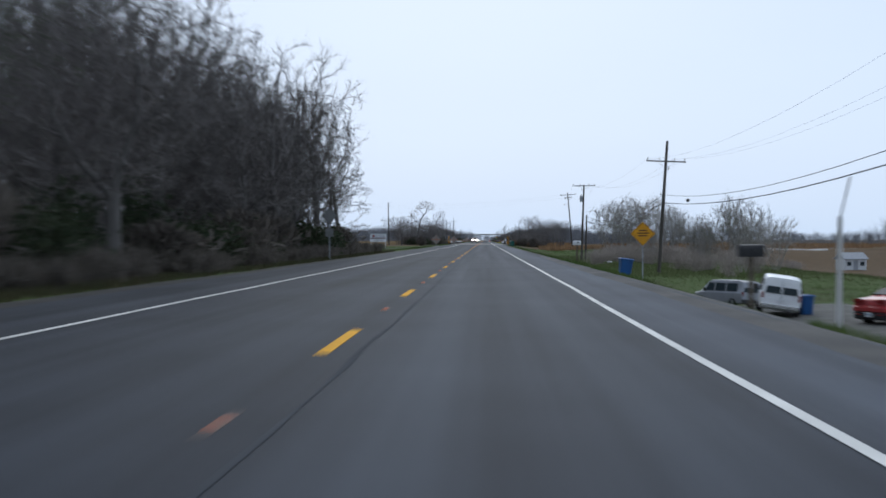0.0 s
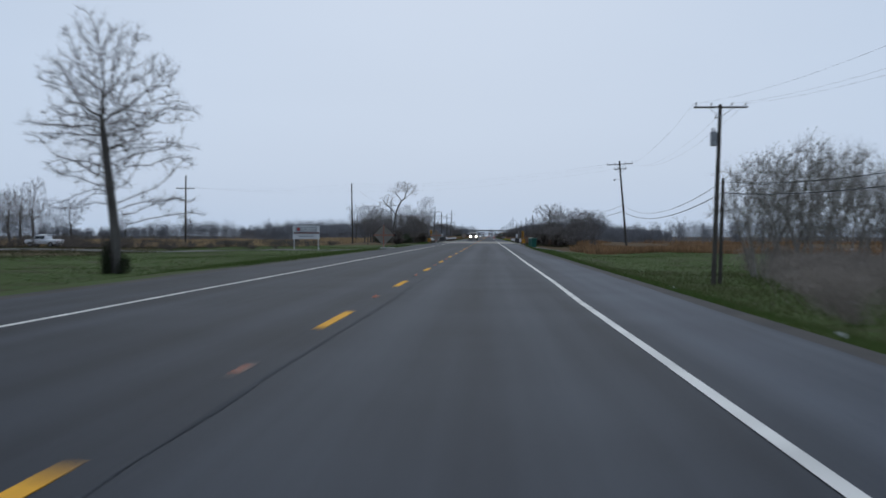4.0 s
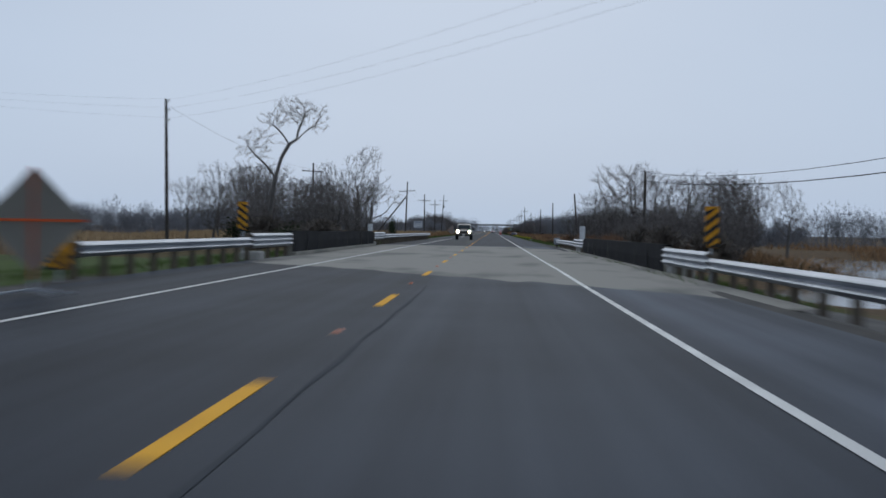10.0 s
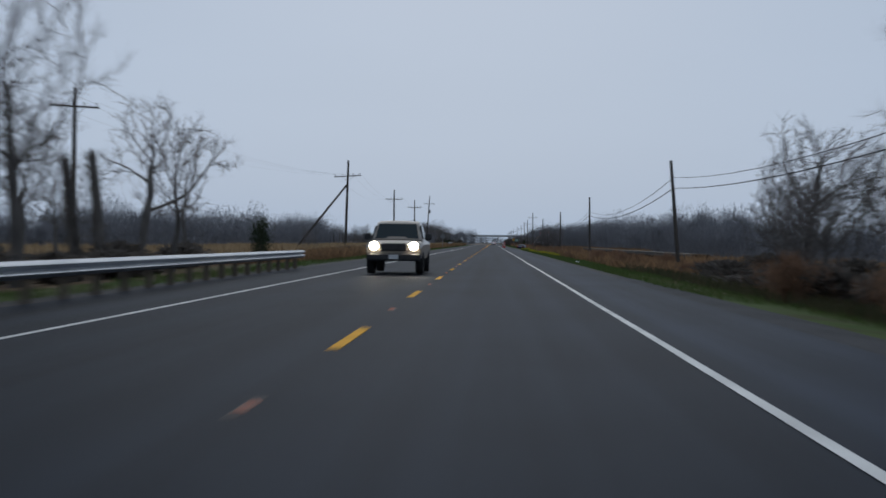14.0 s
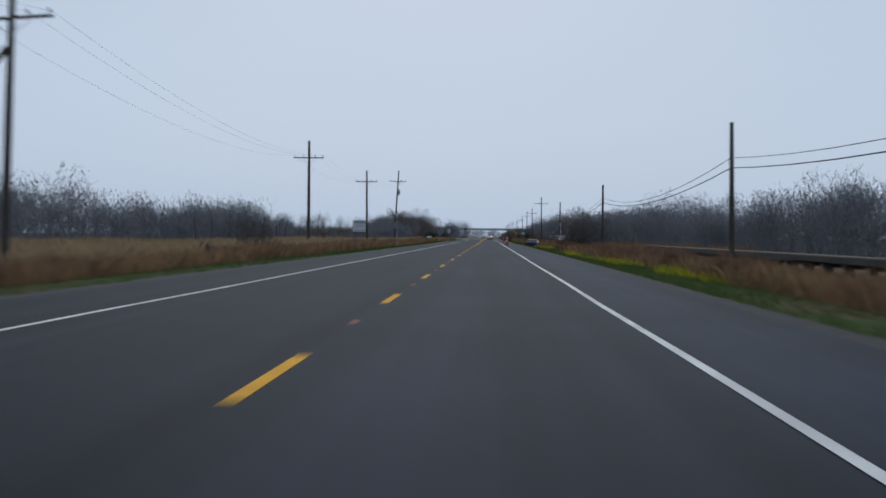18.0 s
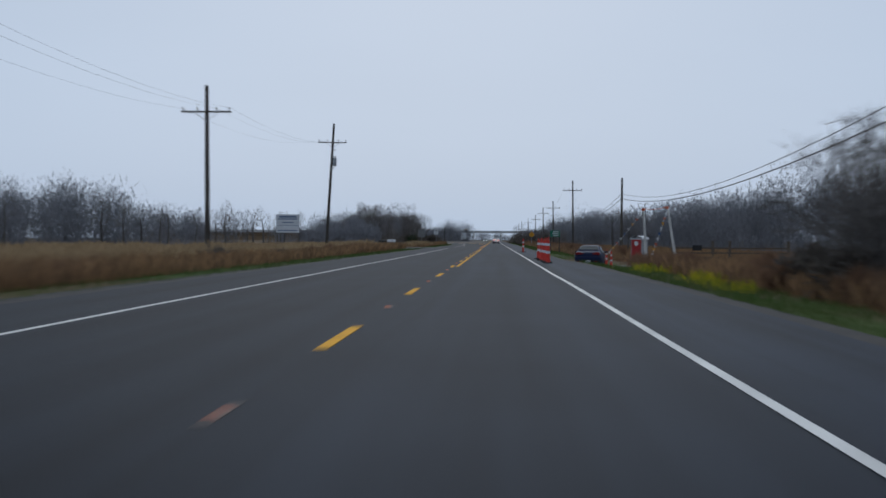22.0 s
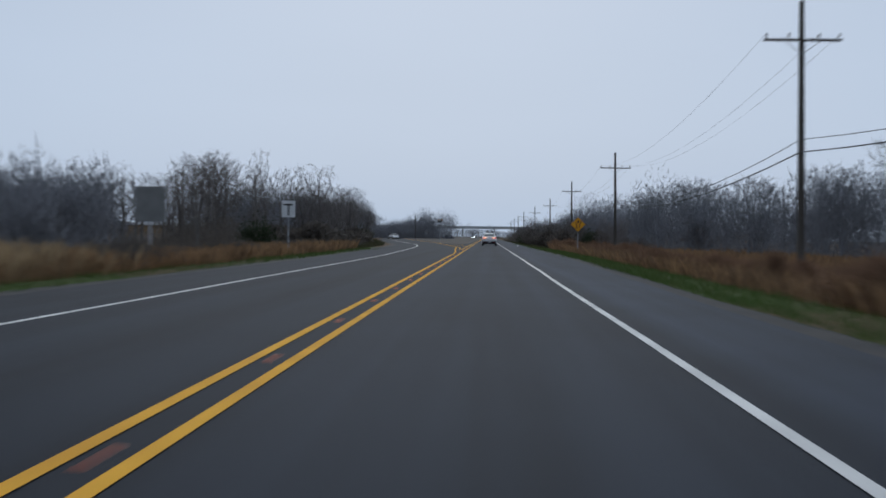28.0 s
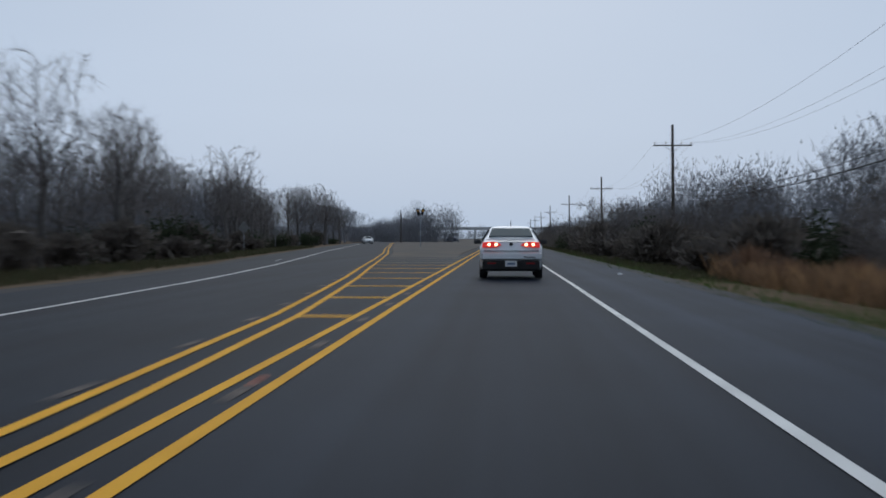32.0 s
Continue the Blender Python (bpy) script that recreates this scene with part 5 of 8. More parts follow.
# right of the road: pale willow clumps near the start
for x, y, s in ((21.5, 197, 1.2), (24.5, 194, 1.3), (28, 198, 1.25), (32, 203, 1.15), (25, 203, 1.1), (30, 190, 1.0), (36, 196, 0.9), (22.5, 158, 0.55), (27, 150, 0.8), (33, 160, 1.0), (30, 132, 0.7), (31, 141, 1.0), (52, 146, 1.3), (30.5, 124, 0.7), (58, 160, 1.3), (48, 118, 0.9), (62, 130, 1.2), (26, 118, 0.5), (24, 126, 0.5)):
    SHRUBBY[int(x) % 3].plant(x, y, s * 1.3, veg.uniform(0, 360), "pale many-stemmed willow thicket on low ground", "willows on low ground", name="willow", category="tree")
brush_field([(14.8 + (y - 152) * 0.17 + 13 * veg.random() ** 1.2, y, veg.uniform(2.2, 3.6), veg.uniform(0.9, 1.9)) for y in [veg.uniform(152, 203) for k in range(84)]], M_WILLOW_BRUSH, "tangled brown brush below the willows", 44, 900)
low_ground = [(veg.uniform(20, 60), veg.uniform(95, 210), veg.uniform(1.8, 3.2), veg.uniform(0.8, 1.9)) for k in range(130)]
brush_field([q for q in low_ground if abs(q[0] - 0.5 - 0.294 * q[1]) > 6], M_WILLOW_BRUSH, "low pale brown brush on the wet ground", 4, 900)
for x, y, s in ((70, 190, 0.9), (78, 200, 0.95), (86, 184, 1.0), (75, 160, 0.8), (95, 210, 1.0)):
    veg.choice(SNAG).plant(x, y, s, veg.uniform(0, 360), "bare tree behind the low ground")
# thicket right of the bridge
for k in range(15):
    near = k < 7
    x, y = (veg.uniform(14, 18.5), veg.uniform(342, 364)) if near else (veg.uniform(10.5, 19), veg.uniform(366, 398))
    BRUSHY[k % 2].plant(x, y, veg.uniform(0.9, 1.15), veg.uniform(0, 360), "dense bare thicket beside the bridge rail", "thicket past the bridge", name="thicket", category="shrub")
for k in range(18):
    x, y = 11.5 + 9 * veg.random(), veg.uniform(338, 372)
    shrub(x, y, veg.uniform(1.3, 2.0), veg.uniform(1.0, 1.9), BARE_BRUSH, "tangled shrub beside the bridge rail", veg, group="thicket past the bridge")
for x, y, s, sp in ((12.4, 392, 0.55, BARE), (14.6, 388, 0.5, WIDE), (19, 396, 0.75, BARE), (20.5, 384, 0.72, SNAG), (13.6, 410, 0.62, WIDE), (18.2, 430, 0.95, WIDE), (17.2, 400, 1.14, WIDE), (15.2, 420, 0.45, DENSE), (17, 430, 0.5, DENSE), (19, 434, 0.5, BARE), (24, 405, 0.85, BARE), (27, 396, 0.85, BARE),
                   (17.2, 371, 0.66, SNAG), (19.8, 367, 0.62, BARE), (22.5, 372, 0.7, DENSE), (21, 378, 0.66, BARE), (25, 380, 0.75, DENSE), (19.5, 356, 0.55, DENSE), (22, 349, 0.5, BARE)):
    veg.choice(sp).plant(x, y, s, veg.uniform(0, 360), "wide bare tree in the thicket past the bridge", "thicket past the bridge")
for k in range(2):
    shrub(17.3 + veg.uniform(-0.2, 0.2), 371 + veg.uniform(-0.2, 0.2), 0.5, veg.uniform(2.6, 3.8), BARE_BRUSH, "dry vines climbing a bare tree past the bridge", veg, group="thicket past the bridge")
brush_field([(veg.uniform(9.8, 15.5), veg.uniform(346, 404), veg.uniform(1.2, 2.0), veg.uniform(0.7, 1.35)) for k in range(60)], M_RUSSET, "red-brown brush behind the guardrail past the bridge", 66, 700)
for k in range(26):
    y = veg.uniform(362, 446)
    x = veg.uniform(11.3, 18) + (1.5 if y > 420 else 0)
    shrub(x, y, veg.uniform(1.6, 2.5), veg.uniform(0.5, 1.15), BARE_BRUSH, "tangled brown brush along the shoulder", veg, group="thicket past the bridge")
# single trees over the marsh grass
for x, y, s, sp in ((10.9, 604, 0.58, WIDE), (12.2, 607, 0.44, DENSE), (14.2, 606, 0.4, DENSE), (12.4, 611, 0.4, BARE), (18.8, 752, 0.62, SNAG), (22, 742, 0.5, BARE), (20.5, 748, 0.55, BARE), (-12.7, 538.5, 0.3, BARE), (-18, 497, 0.25, DENSE)):
    veg.choice(sp).plant(x, y, s, veg.uniform(0, 360), "small bare tree standing over the brown marsh grass")
for k in range(7):
    shrub(veg.uniform(10.4, 13), veg.uniform(602, 611), veg.uniform(0.9, 1.4), veg.uniform(0.6, 1.2), BARE_BRUSH, "dark brush under the small roadside trees", veg)
BRUSHY[0].plant(-11.8, 539.5, 0.62, 30, "wispy brown shrub in the marsh grass", name="shrub", category="shrub")
brush_field([(-veg.uniform(9.6, 14.5), veg.uniform(452, 640), veg.uniform(0.9, 1.6), veg.uniform(0.3, 0.75)) for k in range(30)], M_BRUSH, "low brown brush in the marsh grass", 63)
russet = [(9.9 + 6.5 * veg.random() ** 1.5, veg.uniform(440, 645), veg.uniform(1.0, 1.7), veg.uniform(0.55, 0.95)) for k in range(90)]
russet += [(10.2 + 6 * veg.random() ** 1.5, veg.uniform(690, 890), veg.uniform(1.1, 1.9), veg.uniform(0.6, 1.05)) for k in range(80)]
brush_field([(-9.8 - 9 * veg.random(), veg.uniform(748, 850), veg.uniform(1.1, 2.0), veg.uniform(0.4, 0.8)) for k in range(60)], M_BRUSH, "dull brown brush before the wood", 64)
brush_field(russet, M_RUSSET, "soft red-brown marsh brush along the shoulder", 61)
brush_field([(-9.6 - 4.5 * veg.random(), veg.uniform(450, 715), veg.uniform(0.9, 1.5), veg.uniform(0.3, 0.6)) for k in range(60)], M_RUSSET, "soft red-brown marsh brush below the field", 62)
BRUSHY[1].plant(11.6, 605, 0.8, 90, "dense dark bush among the small roadside trees", name="thicket", category="shrub")
BRUSHY[0].plant(12.6, 606, 0.8, 40, "dense dark bush among the small roadside trees", name="thicket", category="shrub")
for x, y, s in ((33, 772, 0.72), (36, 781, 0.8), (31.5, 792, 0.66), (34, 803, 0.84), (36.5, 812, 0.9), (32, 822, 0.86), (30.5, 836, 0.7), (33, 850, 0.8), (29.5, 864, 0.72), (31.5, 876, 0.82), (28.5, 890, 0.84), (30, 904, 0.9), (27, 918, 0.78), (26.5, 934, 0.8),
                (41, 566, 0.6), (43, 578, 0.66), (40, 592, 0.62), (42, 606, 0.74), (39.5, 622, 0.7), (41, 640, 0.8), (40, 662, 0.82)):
    veg.choice(HAZED).plant(x, y, s, veg.uniform(0, 360), "round-crowned bare tree at the edge of the grey woods", "trees at the edge of the woods")
# wood on the left near the end
veg = random.Random(31)
for k in range(106):
    y = veg.uniform(838, 1130) if k < 76 else veg.uniform(885, 1010)
    x = float(left_edge(y)) - (veg.uniform(7.5, 28) if k < 76 else veg.uniform(6.5, 14))
    if k < 4:
        x, y = -17.0 - 2.2 * k, (905, 912, 921, 899)[k]
    s = veg.choice(SNAG + BARE + BARE)
    s.plant(x, y, veg.uniform(0.70, 0.80) if k < 4 else veg.uniform(0.62, 0.88) if y > 930 else veg.uniform(0.48, 0.70), veg.uniform(0, 360), "bare grey tree in the wood near the junction", "wood near the junction")
for k in range(30):
    y = 1040 + 5.4 * k + veg.uniform(-3, 3)
    veg.choice(BARE + HAZED).plant(float(left_edge(y)) - veg.uniform(3.5, 10), y, veg.uniform(0.74, 0.95), veg.uniform(0, 360), "bare grey tree beside the far lanes", "wood near the junction")
for k in range(13):
    veg.choice(SNAG + BARE[:1]).plant(-26 + veg.uniform(-4.5, 3.5), 866 + veg.uniform(-14, 14), veg.uniform(0.74, 0.9), veg.uniform(0, 360), "tall thin bare tree in the wood near the junction", "wood near the junction")
for x, y, sc in ((-21.8, 907, 0.95), (-24.6, 904, 0.82), (-19.5, 915, 0.7), (-31, 884, 0.9), (-28.5, 892, 0.8)):
    veg.choice(BARE).plant(x, y, sc, veg.uniform(0, 360), "tall forked bare tree in the wood near the junction", "wood near the junction")
for k in range(26):
    y = veg.uniform(640, 850)
    veg.choice(SNAG).plant(-50 + veg.uniform(-6, 8) + 0.04 * (y - 640), y, veg.uniform(0.42, 0.7), veg.uniform(0, 360), "thin bare tree standing above the far wood", "thin trees over the far wood")
deep = []
for k in range(140):
    y = veg.uniform(826, 1120)
    off = veg.uniform(3.6, 24)
    x = float(left_edge(y)) - off
    green = veg.random() < 0.25
    if off > 11:
        deep.append((x, y, veg.uniform(1.6, 2.6), veg.uniform(1.5, 3.2)))
    else:
        shrub(x, y, veg.uniform(1.3, 2.1), veg.uniform(0.8, 2.0), LEAFY if green else BARE_BRUSH, "dark evergreen shrub at the wood's edge" if green else "brown brush at the wood's edge", veg, group="wood near the junction")
undergrowth(deep, "dark undergrowth in the wood near the junction", 5)
for x, y, s in ((-26, 800, 0.52), (-30, 806, 0.55), (-34, 798, 0.58), (-40, 812, 0.6), (-46, 790, 0.58), (-24, 822, 0.6), (-20, 828, 0.55)):
    veg.choice(BARE + SNAG).plant(x, y, s, veg.uniform(0, 360), "bare grey tree behind the brown field", "wood near the junction")
# scrub on the right near the end
deep = []
for k in range(190):
    y = veg.uniform(886, 1130)
    x = 9.0 + 17 * veg.random() ** 1.3 + (2.0 if y < 892 else 0)
    if k % 5 == 0:
        BRUSHY[k % 2].plant(x + 1.5, y, veg.uniform(0.8, 1.25), veg.uniform(0, 360), "bare thicket along the shoulder", "scrub along the shoulder", name="thicket", category="shrub")
    elif x < 19 and y < 1000:
        shrub(x, y, veg.uniform(1.4, 2.4), veg.uniform(1.1, 2.2), LEAFY if veg.random() < 0.12 else BARE_BRUSH, "dense brown scrub along the shoulder", veg, group="scrub along the shoulder")
    else:
        deep.append((x, y, veg.uniform(1.6, 2.6), veg.uniform(1.2, 2.4)))
undergrowth(deep, "dense brown scrub behind the shoulder", 6)


# far woods: many thin stems and twigs, one mesh for each stretch, haze put into their colour
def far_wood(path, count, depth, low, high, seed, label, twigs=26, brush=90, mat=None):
    rs = np.random.RandomState(seed)
    path = np.array(path, float)
    seg = np.r_[0, np.cumsum(np.hypot(*np.diff(path, axis=0).T))]

    def spread(n):
        u = rs.uniform(0, seg[-1], n)
        return u, np.interp(u, seg, path[:, 0]) + rs.uniform(-depth, depth, n), np.interp(u, seg, path[:, 1]) + rs.uniform(-depth, depth, n)

    def swell(u):
        return np.clip(0.82 + 0.2 * np.sin(u * 0.09 + seed) + 0.15 * np.sin(u * 0.031 + 2 * seed) + 0.12 * np.sin(u * 0.33 + seed), 0.5, 1.2)

    u, x, y = spread(count)
    h = rs.uniform(low, high, count) * swell(u)
    foot = np.stack([x, y, ground_z(x, y) - 0.2], 1)
    P0, P1, R = [], [], []
    for s in range(4):
        az, tilt = rs.uniform(0, 2 * np.pi, count), rs.uniform(0.03, 0.38, count)
        top = foot + np.stack([np.cos(az) * tilt * h, np.sin(az) * tilt * h, h * rs.uniform(0.55, 0.82, count)], 1)
        P0.append(foot), P1.append(top), R.append(0.006 * h + 0.012)
        for k in range(twigs):
            f = rs.uniform(0.25, 1.0, count)[:, None]
            p = foot + (top - foot) * f
            a2, ln = rs.uniform(0, 2 * np.pi, count), h * rs.uniform(0.08, 0.24, count)
            d = np.stack([np.cos(a2) * 0.7, np.sin(a2) * 0.7, rs.uniform(-0.1, 0.9, count)], 1) * ln[:, None]
            P0.append(p), P1.append(p + d), R.append(0.010 + 0.0012 * h * rs.uniform(0.6, 1.3, count))
    P0, P1, R = np.concatenate(P0), np.concatenate(P1), np.concatenate(R)
    d = P1 - P0
    a = np.cross(d, (0.3, 0.9, 0.2))
    a /= np.linalg.norm(a, axis=1)[:, None]
    c = np.cross(d, a)
    c /= np.linalg.norm(c, axis=1)[:, None]
    ring = [P0 + (a * math.cos(t) + c * math.sin(t)) * R[:, None] for t in (0, 2.094, 4.189)]
    v = np.stack([*ring, P1], 1).reshape(-1, 3)
    o = np.arange(len(P0))[:, None] * 4
    fcs = np.concatenate([o + (0, 1, 3), o + (1, 2, 3), o + (2, 0, 3)])
    m = count * brush
    own = rs.randint(0, count, m)
    ball = rs.normal(0, 1, (m, 3))
    ball *= (rs.uniform(0, 1, m) ** 0.45 / np.linalg.norm(ball, axis=1))[:, None]
    crown = foot[own] + ball * np.stack([0.27 * h[own], 0.27 * h[own], 0.36 * h[own]], 1)
    crown[:, 2] += 0.56 * h[own]
    uu, bx, by = spread(m)
    hh = np.minimum(np.abs(rs.normal(0, 0.42, m)), rs.uniform(0.7, 1.0, m)) * low * swell(uu)
    bc = np.where((rs.uniform(0, 1, m) < 0.68)[:, None], crown, np.stack([bx, by, ground_z(bx, by) + hh], 1))
    q1 = rs.normal(0, 1, (m, 3)) * (1, 1, 0.3)
    q1 *= (rs.uniform(0.02, 0.062, m) / np.linalg.norm(q1, axis=1))[:, None]
    tip = np.stack([rs.normal(0, 0.34, m), rs.normal(0, 0.34, m), rs.uniform(0.1, 1.1, m)], 1) * rs.uniform(0.4, 1.1, (m, 1))
    bv = np.stack([bc - q1, bc + q1, bc + tip], 1).reshape(-1, 3)
    bf = np.arange(3 * m).reshape(-1, 3) + len(v)
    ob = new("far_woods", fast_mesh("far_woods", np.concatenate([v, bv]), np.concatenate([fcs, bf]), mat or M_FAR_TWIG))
    return tagged(ob, label, "woods", kind="stuff")


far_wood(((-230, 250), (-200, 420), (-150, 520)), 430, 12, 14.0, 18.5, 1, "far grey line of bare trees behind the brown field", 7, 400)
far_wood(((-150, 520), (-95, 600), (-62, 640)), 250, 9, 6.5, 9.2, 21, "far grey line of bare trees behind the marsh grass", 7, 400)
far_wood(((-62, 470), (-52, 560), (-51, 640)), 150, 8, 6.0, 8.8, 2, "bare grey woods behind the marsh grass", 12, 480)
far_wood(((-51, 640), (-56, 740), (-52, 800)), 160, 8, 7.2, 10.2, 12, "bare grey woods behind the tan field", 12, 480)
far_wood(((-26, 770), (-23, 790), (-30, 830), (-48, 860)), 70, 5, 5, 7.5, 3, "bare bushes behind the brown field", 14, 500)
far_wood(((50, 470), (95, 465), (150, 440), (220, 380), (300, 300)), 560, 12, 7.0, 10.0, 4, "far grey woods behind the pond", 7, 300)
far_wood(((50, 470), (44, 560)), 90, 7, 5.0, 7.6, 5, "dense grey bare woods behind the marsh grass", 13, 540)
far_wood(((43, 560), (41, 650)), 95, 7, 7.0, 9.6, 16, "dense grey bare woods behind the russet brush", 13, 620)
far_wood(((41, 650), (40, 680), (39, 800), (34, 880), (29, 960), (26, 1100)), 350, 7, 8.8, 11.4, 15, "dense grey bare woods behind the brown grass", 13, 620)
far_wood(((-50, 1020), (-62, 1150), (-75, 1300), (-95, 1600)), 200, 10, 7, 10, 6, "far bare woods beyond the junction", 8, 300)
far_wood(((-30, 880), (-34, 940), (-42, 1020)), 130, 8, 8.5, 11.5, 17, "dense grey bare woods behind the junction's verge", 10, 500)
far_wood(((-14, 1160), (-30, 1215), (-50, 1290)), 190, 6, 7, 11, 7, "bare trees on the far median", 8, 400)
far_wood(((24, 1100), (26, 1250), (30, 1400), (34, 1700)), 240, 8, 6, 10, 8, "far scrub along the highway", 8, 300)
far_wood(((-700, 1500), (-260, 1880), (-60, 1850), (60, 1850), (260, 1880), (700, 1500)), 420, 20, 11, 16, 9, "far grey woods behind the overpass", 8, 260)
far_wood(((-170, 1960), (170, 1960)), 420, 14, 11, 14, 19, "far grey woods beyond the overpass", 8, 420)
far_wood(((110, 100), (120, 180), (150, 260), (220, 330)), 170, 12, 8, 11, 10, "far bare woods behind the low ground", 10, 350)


def off_side_road(x, y):
    return ~((y > 719) & (y < 746) & (x < -4))


def off_drive(x, y):
    return ~((y > 646) & (y < 683) & (x < 19))


blades("tall_grass", (-8.6, -14.5), (440, 835), 70000, 0.7, 0.024, M_DRY_GRASS, 1, "tall dry brown marsh grass along the road", 0.4, off_side_road, 1.3)
blades("tall_grass", (-11.5, -50), (445, 722), 120000, 1.0, 0.03, M_TAN_GRASS, 2, "pale tan marsh grass in the field", 0.35, off_side_road, 1.3)
blades("tall_grass", (9.6, 34), (436, 892), 110000, 0.78, 0.024, M_DRY_GRASS, 3, "tall dry brown marsh grass along the road", 0.4, lambda x, y: off_drive(x, y) & ~((y > 476) & (y < 614) & (x > 14.5)), 1.5)
blades("tall_grass", (10.5, 34), (436, 745), 42000, 0.9, 0.026, M_DRY_GRASS, 4, "tall brown marsh grass beside the road", 0.75, lambda x, y: off_drive(x, y) & ~((y > 476) & (y < 614) & (x > 14.5)), 1.2)
blades("tall_grass", (-8.6, -42), (747, 772), 22000, 0.95, 0.026, M_TAN_GRASS, 21, "pale tan grass past the side road", 0.3)
blades("tall_grass", (-28, -130), (290, 480), 40000, 0.8, 0.06, M_TAN_GRASS, 5, "pale tan grass of the far field", 0.5)
blades("tall_grass", (15, 60), (262, 306), 52000, 0.85, 0.035, M_DRY_GRASS, 6, "brown reeds round the pond", 0.6, lambda x, y: y > 274 + 6 * np.sin(x * 0.3) - 0.3 * (x - 15))
blades("tall_grass", (19, 130), (300, 440), 80000, 0.9, 0.05, M_DRY_GRASS, 16, "brown reeds standing in the pond", 0.55, lambda x, y: (np.sin(x * 0.12) * np.sin(y * 0.09 + x * 0.02)) > -0.5)
blades("verge_grass", (6.1, 9.6), (30, 960), 113000, 0.18, 0.012, M_GREEN_GRASS, 7, "short green grass along the shoulder", 0.35, lambda x, y: off_drive(x, y) & ~((y < 80) & (x < 7.5)) & ~((y > 334) & (y < 396) & (x < 8.5)) & ~((y > 250) & (y < 290)) & ~((y > 868) & (np.sin(y * 1.7 + x * 9) < 0.6)) & ~((y > 257) & (y < 290) & (x > 6.7)))
blades("verge_grass", (5.8, 10.2), (-20, 86), 46000, 0.17, 0.013, M_GREEN_GRASS, 41, "short green grass on the bank below the gravel shoulder", 0.55, lambda x, y: (x > right_edge(y) + np.interp(y, [-60, 12, 25, 36, 44, 87], [0.3, 0.3, 1.6, 1.9, 0.5, 0.25]) + 0.25 * np.sin(y * 0.6) - 0.1) & (x < 9.6 + 0.5 * np.sin(y * 0.4)))
blades("verge_grass", (-6.6, -9.4), (150, 835), 60000, 0.16, 0.012, M_GREEN_GRASS, 8, "short green grass along the shoulder", 0.35, lambda x, y: off_side_road(x, y) & ~((y > 257) & (y < 266)))
blades("verge_grass", (8, 30), (60, 290), 60000, 0.14, 0.015, M_GREEN_GRASS, 9, "mown green grass of the verge", 0.2, lambda x, y: ~((y > 255) & (x < 20)) & ~((y < 64) & (x < 20)))
blades("verge_grass", (-8, -40), (150, 300), 60000, 0.13, 0.016, M_GREEN_GRASS, 10, "mown green lawn beside the road", 0.2, lambda x, y: ~((y > 257) & (y < 266)))
blades("verge_grass", (-38, -95), (200, 335), 50000, 0.26, 0.035, M_DULL_GRASS, 31, "rough olive grass beyond the lawn", 0.55)
blades("tall_grass", (9.3, 24), (338, 440), 36000, 0.42, 0.022, M_DULL_GRASS, 32, "dull brown grass under the thicket", 0.35)
blades("tall_grass", (9, 40), (95, 205), 50000, 0.26, 0.024, M_OLIVE_GRASS, 33, "dull olive grass on the wet ground", 0.6, lambda x, y: x > 10.5 + 1.5 * np.sin(y * 0.21))
blades("wildflowers", (7.6, 9.8), (488, 640), 11000, 0.38, 0.016, M_FLOWER, 11, "yellow wildflowers along the shoulder", 0.6, lambda x, y: np.sin(y * 0.23 + np.sin(y * 0.07) * 4) * np.sin(y * 0.057 + x) > 0.25)
blades("tall_grass", (-8.2, -26), (826, 1000), 50000, 0.34, 0.02, M_DULL_GRASS, 12, "dull olive grass at the wood's edge", 0.3, lambda x, y: (x < left_edge(y) - 1.2) & (x > left_edge(y) - 6))
blades("verge_grass", (7, 13), (884, 1100), 26000, 0.26, 0.02, M_DULL_GRASS, 13, "dull olive grass below the scrub", 0.4)


